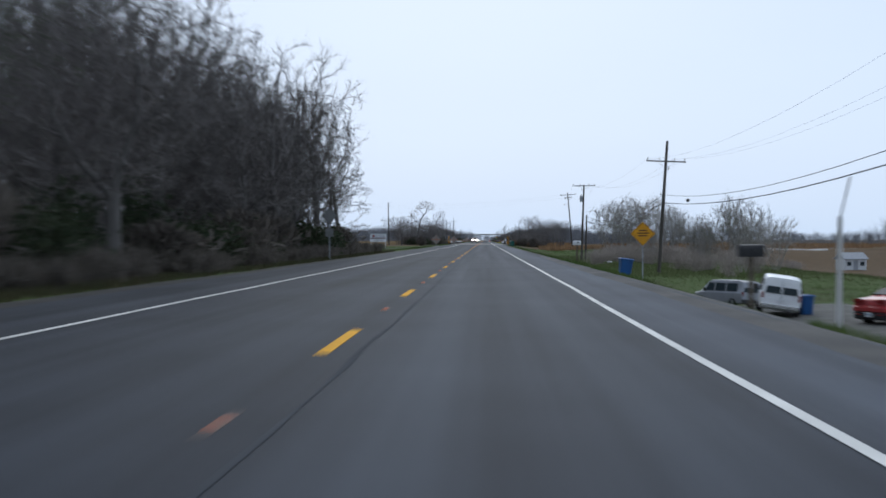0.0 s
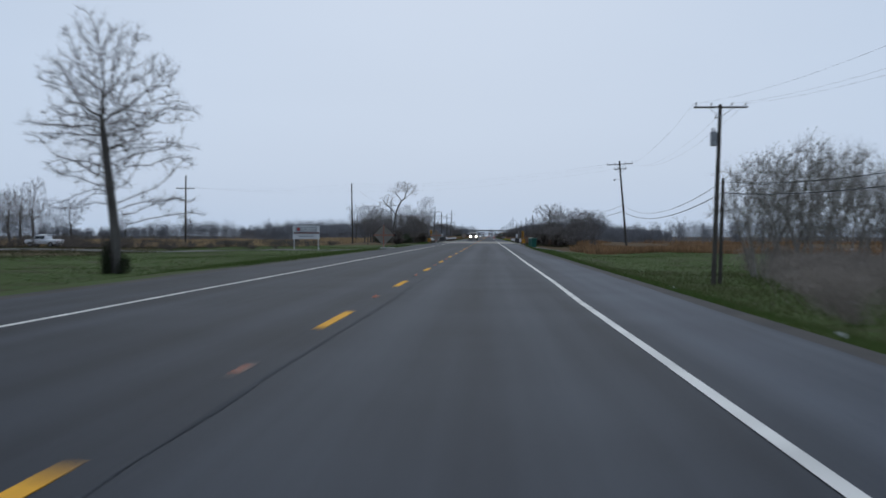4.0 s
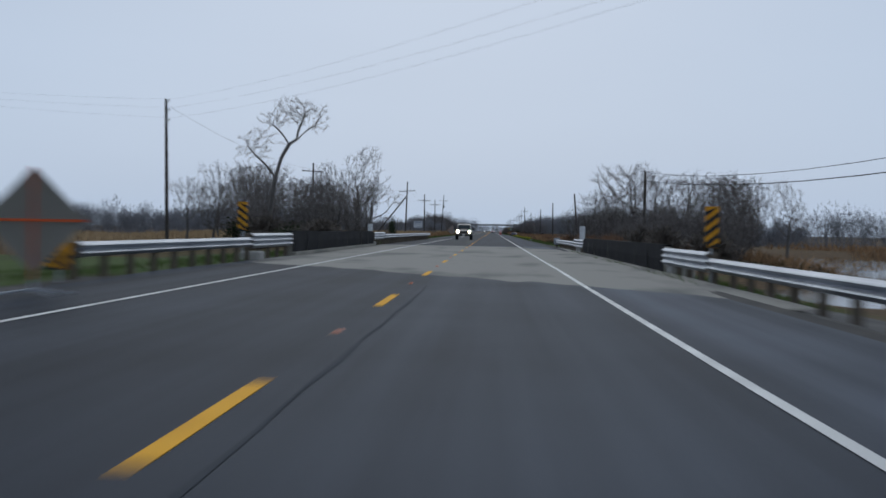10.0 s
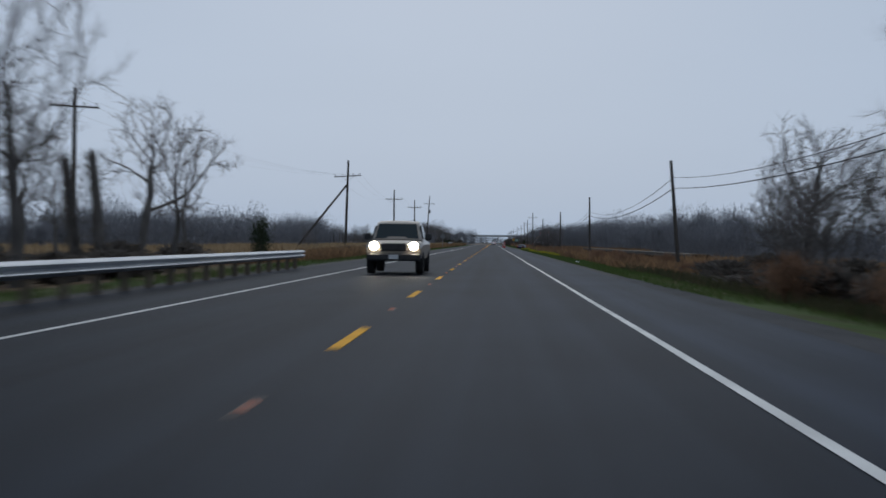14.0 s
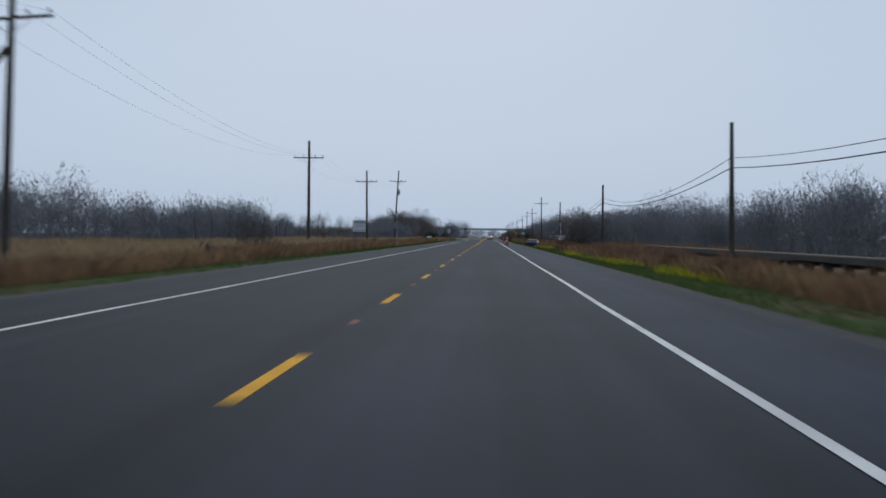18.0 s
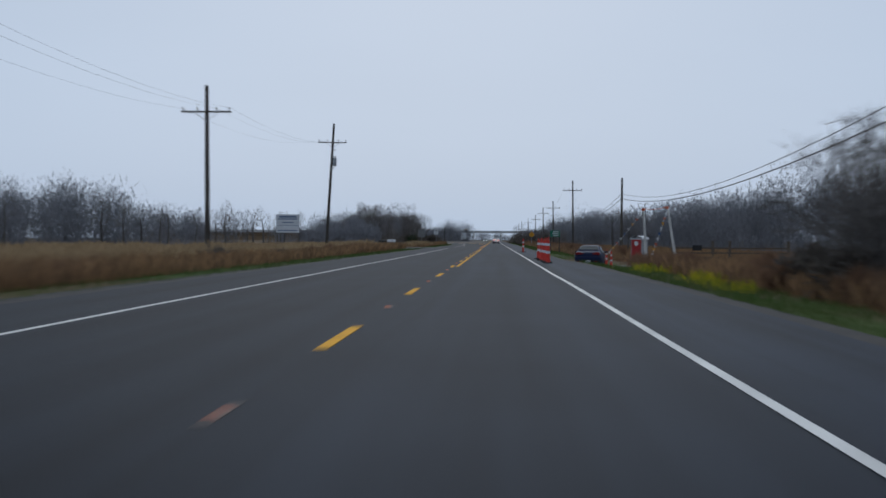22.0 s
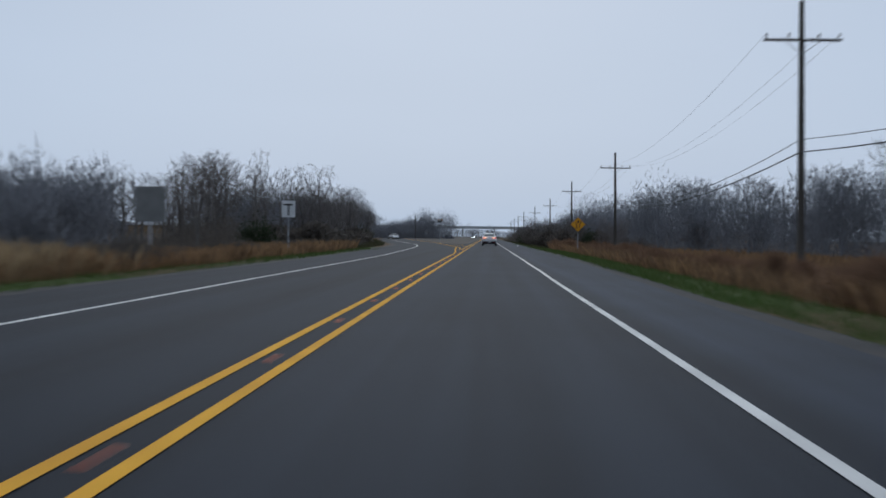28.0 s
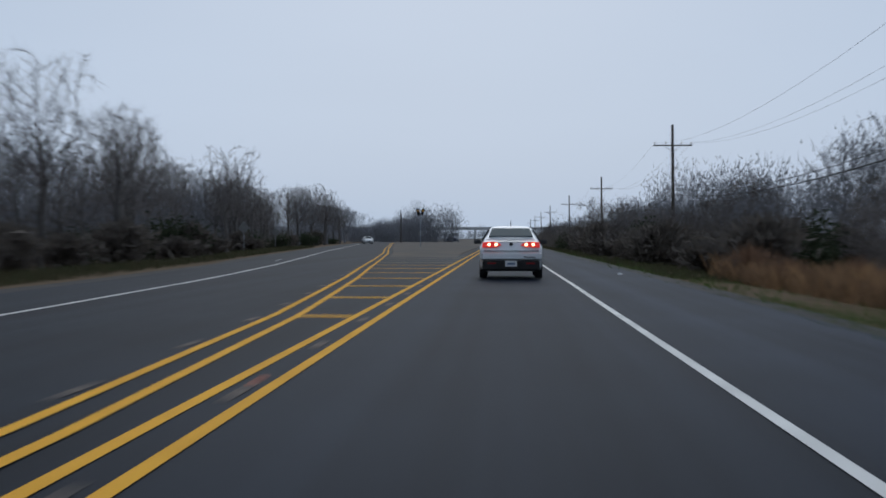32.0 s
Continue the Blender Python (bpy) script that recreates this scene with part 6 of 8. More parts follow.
# ---- power and telephone lines ----
def utility_pole(x, y, base, top, lean=0.0, arms=(), transformer=0.0, label="", brackets=(), lamp=0.0, radius=0.15, mat=None):
    """lean: how far the top stands to the right of the foot. arms: (height, half span, tilt)."""
    t = thing("utility_pole", (x, y, base), label, "utility pole")
    h = top - base
    part("pole", Build().tube([(0, 0, -0.3), (lean * 0.5, 0, h * 0.5), (lean, 0, h)], [radius * 1.15, radius, radius * 0.75], 10), mat or M_POLE, t, smooth=50)
    for z, half, tilt in arms:
        k = z - base
        px = lean * k / h
        arm = part("crossarm", Build().box((-half, -0.06, -0.055), (half, 0.06, 0.055), Matrix.Translation((px, -0.2, k)) @ Matrix.Rotation(tilt, 4, "Y"), 0.01), M_POLE, t)
        for s in (-1, 1):
            part("brace", Build().tube([(px + s * 0.75, -0.2, k - 0.05), (px, -0.16, k - 0.6)], 0.022, 4), M_GALV, t)
        for q in (-half + 0.12, -half * 0.35, half * 0.42, half - 0.12):
            b = Build()
            zz = k + 0.055 - q * math.sin(tilt)
            b.tube([(px + q, -0.2, zz), (px + q, -0.2, zz + 0.10)], 0.018, 5)
            b.tube([(px + q, -0.2, zz + 0.08), (px + q, -0.2, zz + 0.12), (px + q, -0.2, zz + 0.17), (px + q, -0.2, zz + 0.24)], [0.03, 0.075, 0.05, 0.03], 8)
            part("insulator", b, M_CERAMIC, arm, smooth=50)
    if transformer:
        k = abs(transformer) - base
        b = Build()
        px = lean * k / h + math.copysign(0.33, transformer)
        b.tube([(px, 0, k - 0.45), (px, 0, k - 0.42), (px, 0, k + 0.4), (px, 0, k + 0.47)], [0.17, 0.22, 0.22, 0.15], 14)
        tr = part("transformer", b, M_STEEL_GREY, t, "grey can transformer", smooth=40)
        for q in (-0.08, 0.08):
            part("bushing", Build().tube([(px + q, 0, k + 0.45), (px + q, 0, k + 0.56), (px + q, 0, k + 0.68)], [0.04, 0.05, 0.02], 7), M_CERAMIC, tr)
    for z, side in brackets:
        k = z - base
        px = lean * k / h
        part("bracket", Build().tube([(px, 0, k), (px + side * 0.28, 0, k + 0.03)], 0.03, 5).tube([(px + side * 0.28, 0, k - 0.04), (px + side * 0.28, 0, k + 0.2)], [0.05, 0.03], 7), M_CERAMIC, t)
    if lamp:
        k = lamp - base
        px = lean * k / h
        b = Build().tube([(px, 0, k), (px - 0.5, 0, k + 0.12), (px - 0.9, 0, k + 0.1)], 0.025, 5)
        arm = part("lamp_arm", b, M_GALV, t)
        part("lamp_head", Build().tube([(px - 0.9, 0, k + 0.14), (px - 0.95, 0, k), (px - 0.95, 0, k - 0.12)], [0.06, 0.16, 0.11], 10), M_STEEL_GREY, arm)
    return t


POLE_LABEL = "weathered wooden utility pole with a crossarm"
utility_pole(16.7, 108.3, gz(16.7, 108.3), 9.65, 0.75, ((7.88, 1.71, 0.04),), label="dark leaning wooden utility pole with a crossarm", brackets=((7.2, 1), (5.0, -1)))
utility_pole(16.08, 185.5, gz(16.1, 185.5), 9.35, 0.4, ((9.15, 1.66, 0.0),), transformer=-7.2, label="wooden utility pole with crossarm and grey transformer", brackets=((8.5, -1),))
utility_pole(16.85, 187.5, gz(16.85, 187.5), 4.85, 0.2, label="short wooden stub pole carrying telephone cables", radius=0.13)
utility_pole(21.9, 285.6, gz(21.9, 285.6), 11.9, -1.12, ((11.45, 1.85, -0.06), (10.75, 0.9, -0.06)), label="leaning wooden utility pole with double crossarms", lamp=9.2)
utility_pole(-50, 317, gz(-50, 317), 11.4, 0.1, ((9.2, 1.6, 0.0),), label=POLE_LABEL)
utility_pole(-27.3, 371.9, gz(-27.3, 371.9), 12.4, -0.25, label="tall bare wooden pole with stacked insulator brackets", brackets=((12.2, 1), (11.4, 1), (10.5, 1)))
utility_pole(-24.7, 442, gz(-24.7, 442), 10.6, 0.1, ((9.4, 1.6, 0.05),), label=POLE_LABEL)
pd = utility_pole(-16.0, 512.4, gz(-16, 512.4), 10.8, 0.3, ((8.9, 1.6, -0.06),), label="wooden utility pole propped by a diagonal brace pole")
part("prop_pole", Build().tube([(-6.6, -1.0, -0.3), (0.15, -0.1, 8.4)], [0.15, 0.12], 8), M_POLE, pd, smooth=50)
utility_pole(-16.64, 592.6, gz(-16.6, 592.6), 10.7, 0.0, ((8.95, 1.55, 0.0),), label=POLE_LABEL)
utility_pole(-16.5, 651.2, gz(-16.5, 651.2), 10.8, -0.1, ((9.11, 1.6, 0.0),), label=POLE_LABEL)
utility_pole(-16.95, 709.2, gz(-16.9, 709.2), 13.85, 0.85, ((11.75, 1.6, 0.02),), transformer=9.6, label="leaning wooden utility pole with crossarm and transformer", brackets=((10.9, 1), (8.9, 1)))
for x, y, top, lean in ((15.0, 372, 6.6, 0.0), (14.85, 453.4, 7.05, -0.65), (15.05, 536, 7.5, -0.1), (15.4, 616.7, 7.45, 0.0), (15.5, 708.2, 7.9, 0.05)):
    utility_pole(x, y, gz(x, y), top, lean, label="plain wooden telephone pole without crossarm", radius=0.14)
for x, y, top, arm in ((15.5, 789.9, 11.5, 9.78), (15.95, 871.5, 10.5, 8.8), (16.75, 952.4, 11.0, 9.2), (17.1, 1033, 10.5, 8.7), (16.6, 1114, 10.5, 8.6), (15.6, 1195, 10.5, 8.6), (15.6, 1276, 10.5, 8.6), (15.6, 1357, 10.5, 8.6), (15.6, 1438, 10.5, 8.6)):
    utility_pole(x, y, gz(x, y), top, -0.15, ((arm, 1.68, 0.0),), label=POLE_LABEL)
utility_pole(-20, 1110, gz(-20, 1110), 7.2, 0, label="plain wooden pole far along the highway", radius=0.14)


def cable(points, radius, label, sag=1.2):
    """A hanging cable over its supports."""
    b = Build()
    pts = []
    for p, q in zip(points, points[1:]):
        p, q = Vector(p), Vector(q)
        s = sag * (p - q).length / 80
        for i in range(12):
            u = i / 12
            pts.append(p.lerp(q, u) - Vector((0, 0, 4 * s * u * (1 - u))))
    pts.append(Vector(points[-1]))
    b.tube(pts, radius, 4)
    return tagged(part("overhead_cable", b, M_CABLE), label, "cable")


TEL = "thick black telephone cable hanging between poles"
low_r = [(17.3, -40, 5.2), (17.3, 30, 5.0), (17.1, 108.3, 4.3), (17.0, 187.5, 3.9), (21.3, 285.6, 4.7), (15.0, 372, 5.75), (14.4, 453.4, 5.1), (14.95, 536, 5.0), (15.4, 616.7, 5.35), (15.5, 708.2, 5.65), (15.4, 789.9, 4.95), (15.9, 871.5, 4.85), (16.7, 952.4, 5.0), (17.0, 1033, 5.0), (16.6, 1114, 5), (15.6, 1195, 5)]
cable(low_r, 0.032, TEL, 1.1)
cable([(x, y, z + (0.75 if 300 < y < 500 else 0.55 if y > 300 else 0.9 if y > 200 else 0.7)) for x, y, z in low_r], 0.02, "thin black cable hanging between poles", 1.3)
for q in (-1.6, 0.7, 1.6):
    cable([(15.35 + q, 789.9, 10.0), (15.85 + q, 871.5, 9.05), (16.65 + q, 952.4, 9.45), (17.0 + q, 1033, 8.95), (16.5 + q, 1114, 8.85), (15.5 + q, 1195, 8.85), (15.5 + q, 1276, 8.85)], 0.006, "thin power wire between crossarms", 1.6)
    cable([(-24.7 + q, 442, 9.65), (-15.8 + q, 512.4, 9.15), (-16.6 + q, 592.6, 9.2), (-16.6 + q, 651.2, 9.35), (-16.25 + q, 709.2, 12.0)], 0.0045, "thin power wire between crossarms", 1.4)
    cable([(17.3 + q, 30, 8.6), (17.3 + q, 108.3, 8.1), (16.45 + q, 185.5, 9.4), (20.8 + q, 285.6, 11.6)], 0.0045, "thin power wire between crossarms", 1.4)
for k, (a, c) in enumerate((((20.9 - 1.7, 286, 11.5), (-26.9, 371.5, 12.35)), ((20.9 + 1.2, 286, 11.6), (-26.9, 371.5, 11.6)), ((20.9, 286, 10.9), (-26.9, 371.5, 10.7)))):
    cable([a, c], 0.0045, "thin power wire crossing the road", 0.9)
    cable([c, (-50 + 1.4 * (k - 1), 317, 9.4)], 0.0045, "thin power wire over the field", 0.9)
cable([(-27, 371.5, 11.6), (-24.7, 442, 9.7)], 0.01, "thin power wire over the field", 1.0)
blob = Build()
blob.tube([(17.1, 95.0, 4.1), (17.1, 95.2, 4.1), (17.1, 95.5, 4.1), (17.1, 95.7, 4.1)], [0.03, 0.13, 0.13, 0.03], 8)
tagged(part("splice_case", blob, M_CABLE, label="", smooth=50), "black splice case clamped to the telephone cable", "splice case")


# ---- bridge rails ----
def w_profile(folds, height, depth=0.085):
    pts = []
    n = folds * 8
    for i in range(n + 1):
        u = i / n
        pts.append((depth * 0.5 * (1 - math.cos(2 * math.pi * folds * u)), height * (u - 0.5)))
    return pts


def guardrail(name, pts, zc, folds, height, side, label, posts=True, post_gap=1.9):
    """pts: (x, y) along the rail. side: +1 when the road lies to the left of the rail."""
    t = thing(name, (pts[0][0], pts[0][1], 0), label, "guardrail")
    o = Vector((pts[0][0], pts[0][1], 0))
    prof = w_profile(folds, height)
    rings = []
    for x, y in pts:
        front = [Vector((x - side * (0.10 + d), y, zc + h)) - o for d, h in prof]
        back = [p + Vector((side * 0.006, 0, 0)) for p in reversed(front)]
        rings.append(front + back)
    part("beam", Build().quad_strip(rings), M_GALV, t, smooth=60)
    if posts:
        xs, ys = [p[0] for p in pts], [p[1] for p in pts]
        post = Build().box((-0.07, -0.09, -0.9), (0.07, 0.09, zc + height * 0.5 - 0.02), None, 0.01).mesh("post", M_WOOD)
        block = Build().box((-0.08, -0.07, -0.17), (0.08, 0.07, 0.17), None, 0.01).mesh("spacer_block", M_WOOD)
        k = 0
        y = ys[0] + 0.4
        while y < ys[-1]:
            x = float(np.interp(y, ys, xs))
            p = new("post", post)
            p.parent = t
            p.location = (x + side * 0.13 - o.x, y - o.y, 0)
            q = new("spacer_block", block)
            q.parent = p
            q.location = (-side * 0.14, 0, zc)
            y += post_gap
    return t


RAIL = "galvanised steel guardrail on short wooden posts"
guardrail("guardrail", [(-6.62, 287.5), (-6.55, 298), (-6.5, 304.2)], 0.62, 2, 0.31, -1, RAIL)
guardrail("guardrail", [(-6.5, 304.4), (-6.48, 312.4)], 0.66, 3, 0.50, -1, "deep galvanised triple-wave rail meeting the bridge parapet")
guardrail("guardrail", [(-6.42, 346.2), (-6.4, 354.0)], 0.66, 3, 0.50, -1, "deep galvanised triple-wave rail meeting the bridge parapet")
guardrail("guardrail", [(-6.4, 354.2), (-6.3, 385), (-6.2, 416)], 0.60, 2, 0.31, -1, RAIL)
guardrail("guardrail", [(6.85, 275.6), (6.9, 285), (6.95, 293)], 0.40, 2, 0.31, 1, RAIL)
guardrail("guardrail", [(6.95, 293.2), (6.95, 300.8)], 0.45, 3, 0.50, 1, "deep galvanised triple-wave rail meeting the bridge parapet")
guardrail("guardrail", [(6.95, 333.6), (6.95, 341.4)], 0.45, 3, 0.50, 1, "deep galvanised triple-wave rail meeting the bridge parapet")
guardrail("guardrail", [(6.95, 341.6), (6.9, 351), (6.85, 360.7)], 0.38, 2, 0.31, 1, RAIL)
# blunt end box of the right rail, past the bridge
end_box = thing("rail_terminal", (6.78, 361.0, -0.03), "square galvanised end terminal of the guardrail", "guardrail")
part("head", Build().box((-0.22, -0.1, 0.15), (0.22, 0.35, 0.68), None, 0.03), M_GALV, end_box)
part("post", Build().box((-0.07, 0.05, -0.8), (0.07, 0.2, 0.4)), M_WOOD, end_box)

for side, x, y0, y1 in ((-1, -6.5, 312.6, 346.0), (1, 7.0, 301.0, 333.4)):
    p = thing("bridge_parapet", (x, y0, 0 if side < 0 else -0.2), "low concrete bridge parapet hung with black mesh sheeting", "parapet")
    n = 9
    L = (y1 - y0) / n
    part("wall", Build().box((-0.12, 0, -1.5), (0.12, y1 - y0, 0.93), None, 0.02), M_CONCRETE, p)
    part("curb", Build().box((-0.30 if side > 0 else 0.12, 0, -0.05), (-0.12 if side > 0 else 0.30, y1 - y0, 0.14), None, 0.02), M_CONCRETE, p)
    for k in range(n):
        b = Build()
        rows = []
        for j in range(7):
            u = j / 6
            yy = (k + u) * L
            bulge = 0.03 * math.sin(u * math.pi * 2 + k) + 0.015
            xs = -side * (0.13 + abs(bulge))
            rows.append([(xs, yy, 0.15), (xs - side * 0.02, yy, 0.55), (-side * 0.13, yy, 0.99 + 0.01 * math.sin(3 * u + k)), (side * 0.12, yy, 0.99), (side * 0.125, yy, 0.6)])
        part("sheet", b.quad_strip(rows, closed=False), M_BLACK_MESH, p)
for x0, y0 in ((-6.35, 306), (6.9, 300), (-6.35, 347.5), (6.9, 340)):
    b = Build().box((-0.35, -0.4, -0.6), (0.35, 0.6, 0.28), None, 0.05)
    ob = part("curb_stone", b, M_PALE_CONCRETE)
    ob.location = (x0 + (0.35 if x0 > 0 else -0.35), y0, 0)
    tagged(ob, "short pale concrete curb block at the bridge end", "curb")
# abutment slab under the deck edges
for side in (-1, 1):
    b = Build().box((-0.4, 300 if side < 0 else 295, -2.6), (0.4, 358, -0.08))
    ob = part("bridge_girder", b, M_CONCRETE)
    ob.location = (side * 6.75, 0, 0)
    tagged(ob, "concrete edge girder of the low bridge", "bridge", kind="structure")


# ---- signs ----
def sign_post(parent, h, x=0.0, r=0.03, y=0.03, mat=None, low=-0.3):
    return part("post", Build().box((x - r, y, low), (x + r, y + 2 * r, h)), mat or M_GALV, parent)


def striped_panel(parent, w, h, z, rising, count, mat_a=None):
    """A hazard plate with diagonal bars."""
    plate = part("plate", Build().slab([(-w / 2, z - h / 2), (w / 2, z - h / 2), (w / 2, z + h / 2), (-w / 2, z + h / 2)], 0.012), mat_a or M_SIGN_YELLOW, parent)
    step = h / count
    for k in range(-1, count + 1):
        pts = [(-w / 2, z - h / 2 + k * step), (w / 2, z - h / 2 + k * step + rising * w), (w / 2, z - h / 2 + k * step + rising * w + step * 0.5), (-w / 2, z - h / 2 + k * step + step * 0.5)]
        pts = [(x, min(max(zz, z - h / 2), z + h / 2)) for x, zz in pts]
        if abs(pts[0][1] - pts[3][1]) + abs(pts[1][1] - pts[2][1]) < 0.01:
            continue
        part("stripe", Build().slab(pts, 0.004, Matrix.Translation((0, -0.0125, 0))), M_BLACK, plate)
    return plate


def marker(x, y, w, h, z, rising, count, label):
    t = thing("hazard_marker", (x, y, 0), label, "hazard marker")
    sign_post(t, z + h / 2 - 0.05, low=-1.0)
    striped_panel(t, w, h, z, rising, count)
    return t


marker(-7.35, 307.5, 0.34, 1.05, 1.5, -0.8, 4, "tall yellow and black striped hazard marker on a post")
marker(7.2, 294.8, 0.34, 1.05, 1.3, 0.8, 4, "tall yellow and black striped hazard marker on a post")
marker(-6.6, 286.6, 0.5, 0.52, 0.5, -0.7, 3, "square striped hazard plate at the guardrail end")
marker(6.72, 275.2, 0.52, 0.54, 0.42, 0.7, 3, "square striped hazard plate at the guardrail end")
for x, y in ((-7.3, 353.5), (7.35, 341.5)):
    t = thing("hazard_marker", (x, y, 0), "grey back of a tall hazard marker past the bridge", "hazard marker")
    sign_post(t, 1.5, low=-1.0)
    part("plate", Build().slab([(-0.17, 0.55), (0.17, 0.55), (0.17, 1.5), (-0.17, 1.5)], 0.012), M_SIGN_WHITE, t)


def diamond(parent, size, z, mat, border=True):
    r = size / math.sqrt(2)
    plate = part("plate", Build().slab([(0, z - r), (r, z), (0, z + r), (-r, z)], 0.012), mat, parent)
    if border:
        q = r * 0.93
        ring = [[(0, -0.0145, z - a * 1), (a, -0.0145, z), (0, -0.0145, z + a), (-a, -0.0145, z)] for a in (q, q - 0.02)]
        part("border", Build().quad_strip([ring[0] + [ring[0][0]], ring[1] + [ring[1][0]]], closed=False), M_BLACK, plate)
    return plate


t = thing("warning_sign", (10.4, 69.8, gz(10.4, 69.8)), "yellow diamond warning sign with two illegible lines", "road sign")
zz = 1.44 - gz(10.4, 69.8)
sign_post(t, zz + 0.6)
pl = diamond(t, 0.96, zz, M_SIGN_YELLOW)
for z, w in ((0.18, 0.46), (0.03, 0.66), (-0.12, 0.5)):
    part("text_bar", Build().slab([(-w / 2, zz + z - 0.03), (w / 2, zz + z - 0.03), (w / 2, zz + z + 0.03), (-w / 2, zz + z + 0.03)], 0.004, Matrix.Translation((0, -0.0125, 0))), M_BLACK, pl)

t = thing("warning_sign", (9.86, 844.7, gz(9.86, 844.7)), "yellow diamond sign with two black arrows round an island", "road sign")
zz = 2.28 - gz(9.86, 844.7)
sign_post(t, zz + 0.7)
pl = diamond(t, 0.92, zz, M_SIGN_YELLOW)
front = Matrix.Translation((0, -0.0125, 0))
part("island_symbol", Build().slab([(-0.075, zz + 0.14), (0.075, zz + 0.14), (0.09, zz + 0.3), (0.0, zz + 0.37), (-0.09, zz + 0.3)], 0.004, front), M_BLACK, pl)
for s in (-1, 1):
    shaft = [(s * 0.20, zz + 0.14), (s * 0.26, zz + 0.14), (s * 0.16, zz - 0.02), (s * 0.16, zz - 0.28), (s * 0.10, zz - 0.28), (s * 0.10, zz + 0.0)]
    part("arrow_shaft", Build().slab(shaft if s > 0 else shaft[::-1], 0.004, front), M_BLACK, pl)
    tip = [(s * 0.13 - 0.09, zz - 0.24), (s * 0.13 + 0.09, zz - 0.24), (s * 0.13, zz - 0.40)] if s < 0 else [(0.23 - 0.09, zz + 0.12), (0.23 + 0.09, zz + 0.12), (0.23, zz + 0.28)]
    part("arrow_head", Build().slab(tip, 0.004, front), M_BLACK, pl)

def plain_board(x, y, z0, z1, w, label, mat, bars=(), posts=2, rz=0.0, bar_mat=None, post_mat=None, name="road_sign", category="road sign"):
    base = gz(x, y)
    t = thing(name, (x, y, base), label, category, rz=rz)
    for k in range(posts):
        px = 0 if posts == 1 else (k - 0.5) * w * 0.9
        sign_post(t, z1 - base, px, 0.045 if posts == 2 else 0.03, mat=post_mat)
    pl = part("panel", Build().slab([(-w / 2, z0 - base), (w / 2, z0 - base), (w / 2, z1 - base), (-w / 2, z1 - base)], 0.03), mat, t)
    for bx, bz, bw, bh in bars:
        part("text_bar", Build().slab([(bx - bw / 2, bz - base - bh / 2), (bx + bw / 2, bz - base - bh / 2), (bx + bw / 2, bz - base + bh / 2), (bx - bw / 2, bz - base + bh / 2)], 0.006, Matrix.Translation((0, -0.0305, 0))), bar_mat or M_SIGN_BLUE, pl)
    return t


board = plain_board(-21.2, 263.7, 0.70, 2.40, 3.45, "white roadside board with grey header and dark stripe", M_SIGN_WHITE, ((0, 1.92, 2.7, 0.62), (0, 1.22, 2.4, 0.07), (0, 1.02, 1.9, 0.14)), post_mat=M_SIGN_WHITE, bar_mat=M_STEEL_GREY)
bz = gz(-20.7, 263.7)
part("stripe", Build().box((-1.66, -0.042, 1.36 - bz), (1.66, -0.0305, 1.42 - bz)), M_BLACK, board)
part("stripe", Build().box((-1.66, -0.042, 1.425 - bz), (1.66, -0.0305, 1.48 - bz)), M_RED_CAR, board)
part("stripe", Build().box((-1.66, -0.042, 1.485 - bz), (1.66, -0.0305, 1.54 - bz)), M_BLACK, board)
part("emblem", Build().tube([(-1.0, -0.037, 1.92 - bz), (-1.0, -0.048, 1.92 - bz)], 0.22, 18), M_RED_CAR, board)
for lz in (2.05, 1.82):
    part("text_bar", Build().box((-0.6, -0.046, lz - 0.05 - bz), (1.2, -0.037, lz + 0.05 - bz)), M_SIGN_WHITE, board)
part("cap_rail", Build().box((-1.85, -0.06, 2.40 - bz), (1.85, 0.06, 2.45 - bz)), M_STEEL_GREY, board)
plain_board(-27.7, 747.5, 1.95, 4.55, 3.3, "white property signboard with illegible blue lines on wooden posts", M_SIGN_WHITE, ((0, 4.2, 2.5, 0.24), (0, 3.88, 2.8, 0.15), (0, 3.4, 1.7, 0.13), (0, 2.95, 3.2, 0.05), (0, 2.25, 2.8, 0.13)), post_mat=M_WOOD, name="roadside_board", category="signboard")
plain_board(8.2, 706, 1.45, 2.12, 1.05, "small green guide sign with illegible white lines", M_SIGN_GREEN, ((0.1, 1.98, 0.6, 0.09), (0.05, 1.78, 0.7, 0.09), (0.1, 1.58, 0.5, 0.09)), bar_mat=M_SIGN_WHITE, post_mat=M_POLE)
plain_board(-9.25, 804.3, 2.05, 2.97, 0.76, "white sign with a black junction mark", M_SIGN_WHITE, ((0, 2.75, 0.5, 0.09), (0, 2.45, 0.09, 0.6)), posts=1, bar_mat=M_BLACK)
plain_board(-10.6, 781, 1.5, 2.8, 1.2, "grey back of a square road sign on one post", M_SIGN_BACK, posts=1)
for x, y, z in ((-26, 995, 2.1), (-22.5, 960, 2.4)):
    bb = thing("road_sign", (x, y, gz(x, y)), "grey back of a diamond road sign at the wood's edge", "road sign")
    sign_post(bb, z + 0.6)
    diamond(bb, 0.8, z, M_SIGN_BACK, False)
bb = thing("road_sign", (-7.6, 592.5, gz(-7.6, 592.5)), "grey back of a diamond warning sign in the brown verge", "road sign")
sign_post(bb, 2.7 - gz(-7.6, 592.5))
diamond(bb, 0.76, 2.15 - gz(-7.6, 592.5), M_SIGN_BACK, False)
bb = thing("road_sign", (-7.3, 71.3, gz(-7.3, 71.3)), "grey back of a diamond warning sign with a small plate below", "road sign")
bz = gz(-7.3, 71.3)
sign_post(bb, 2.9 - bz)
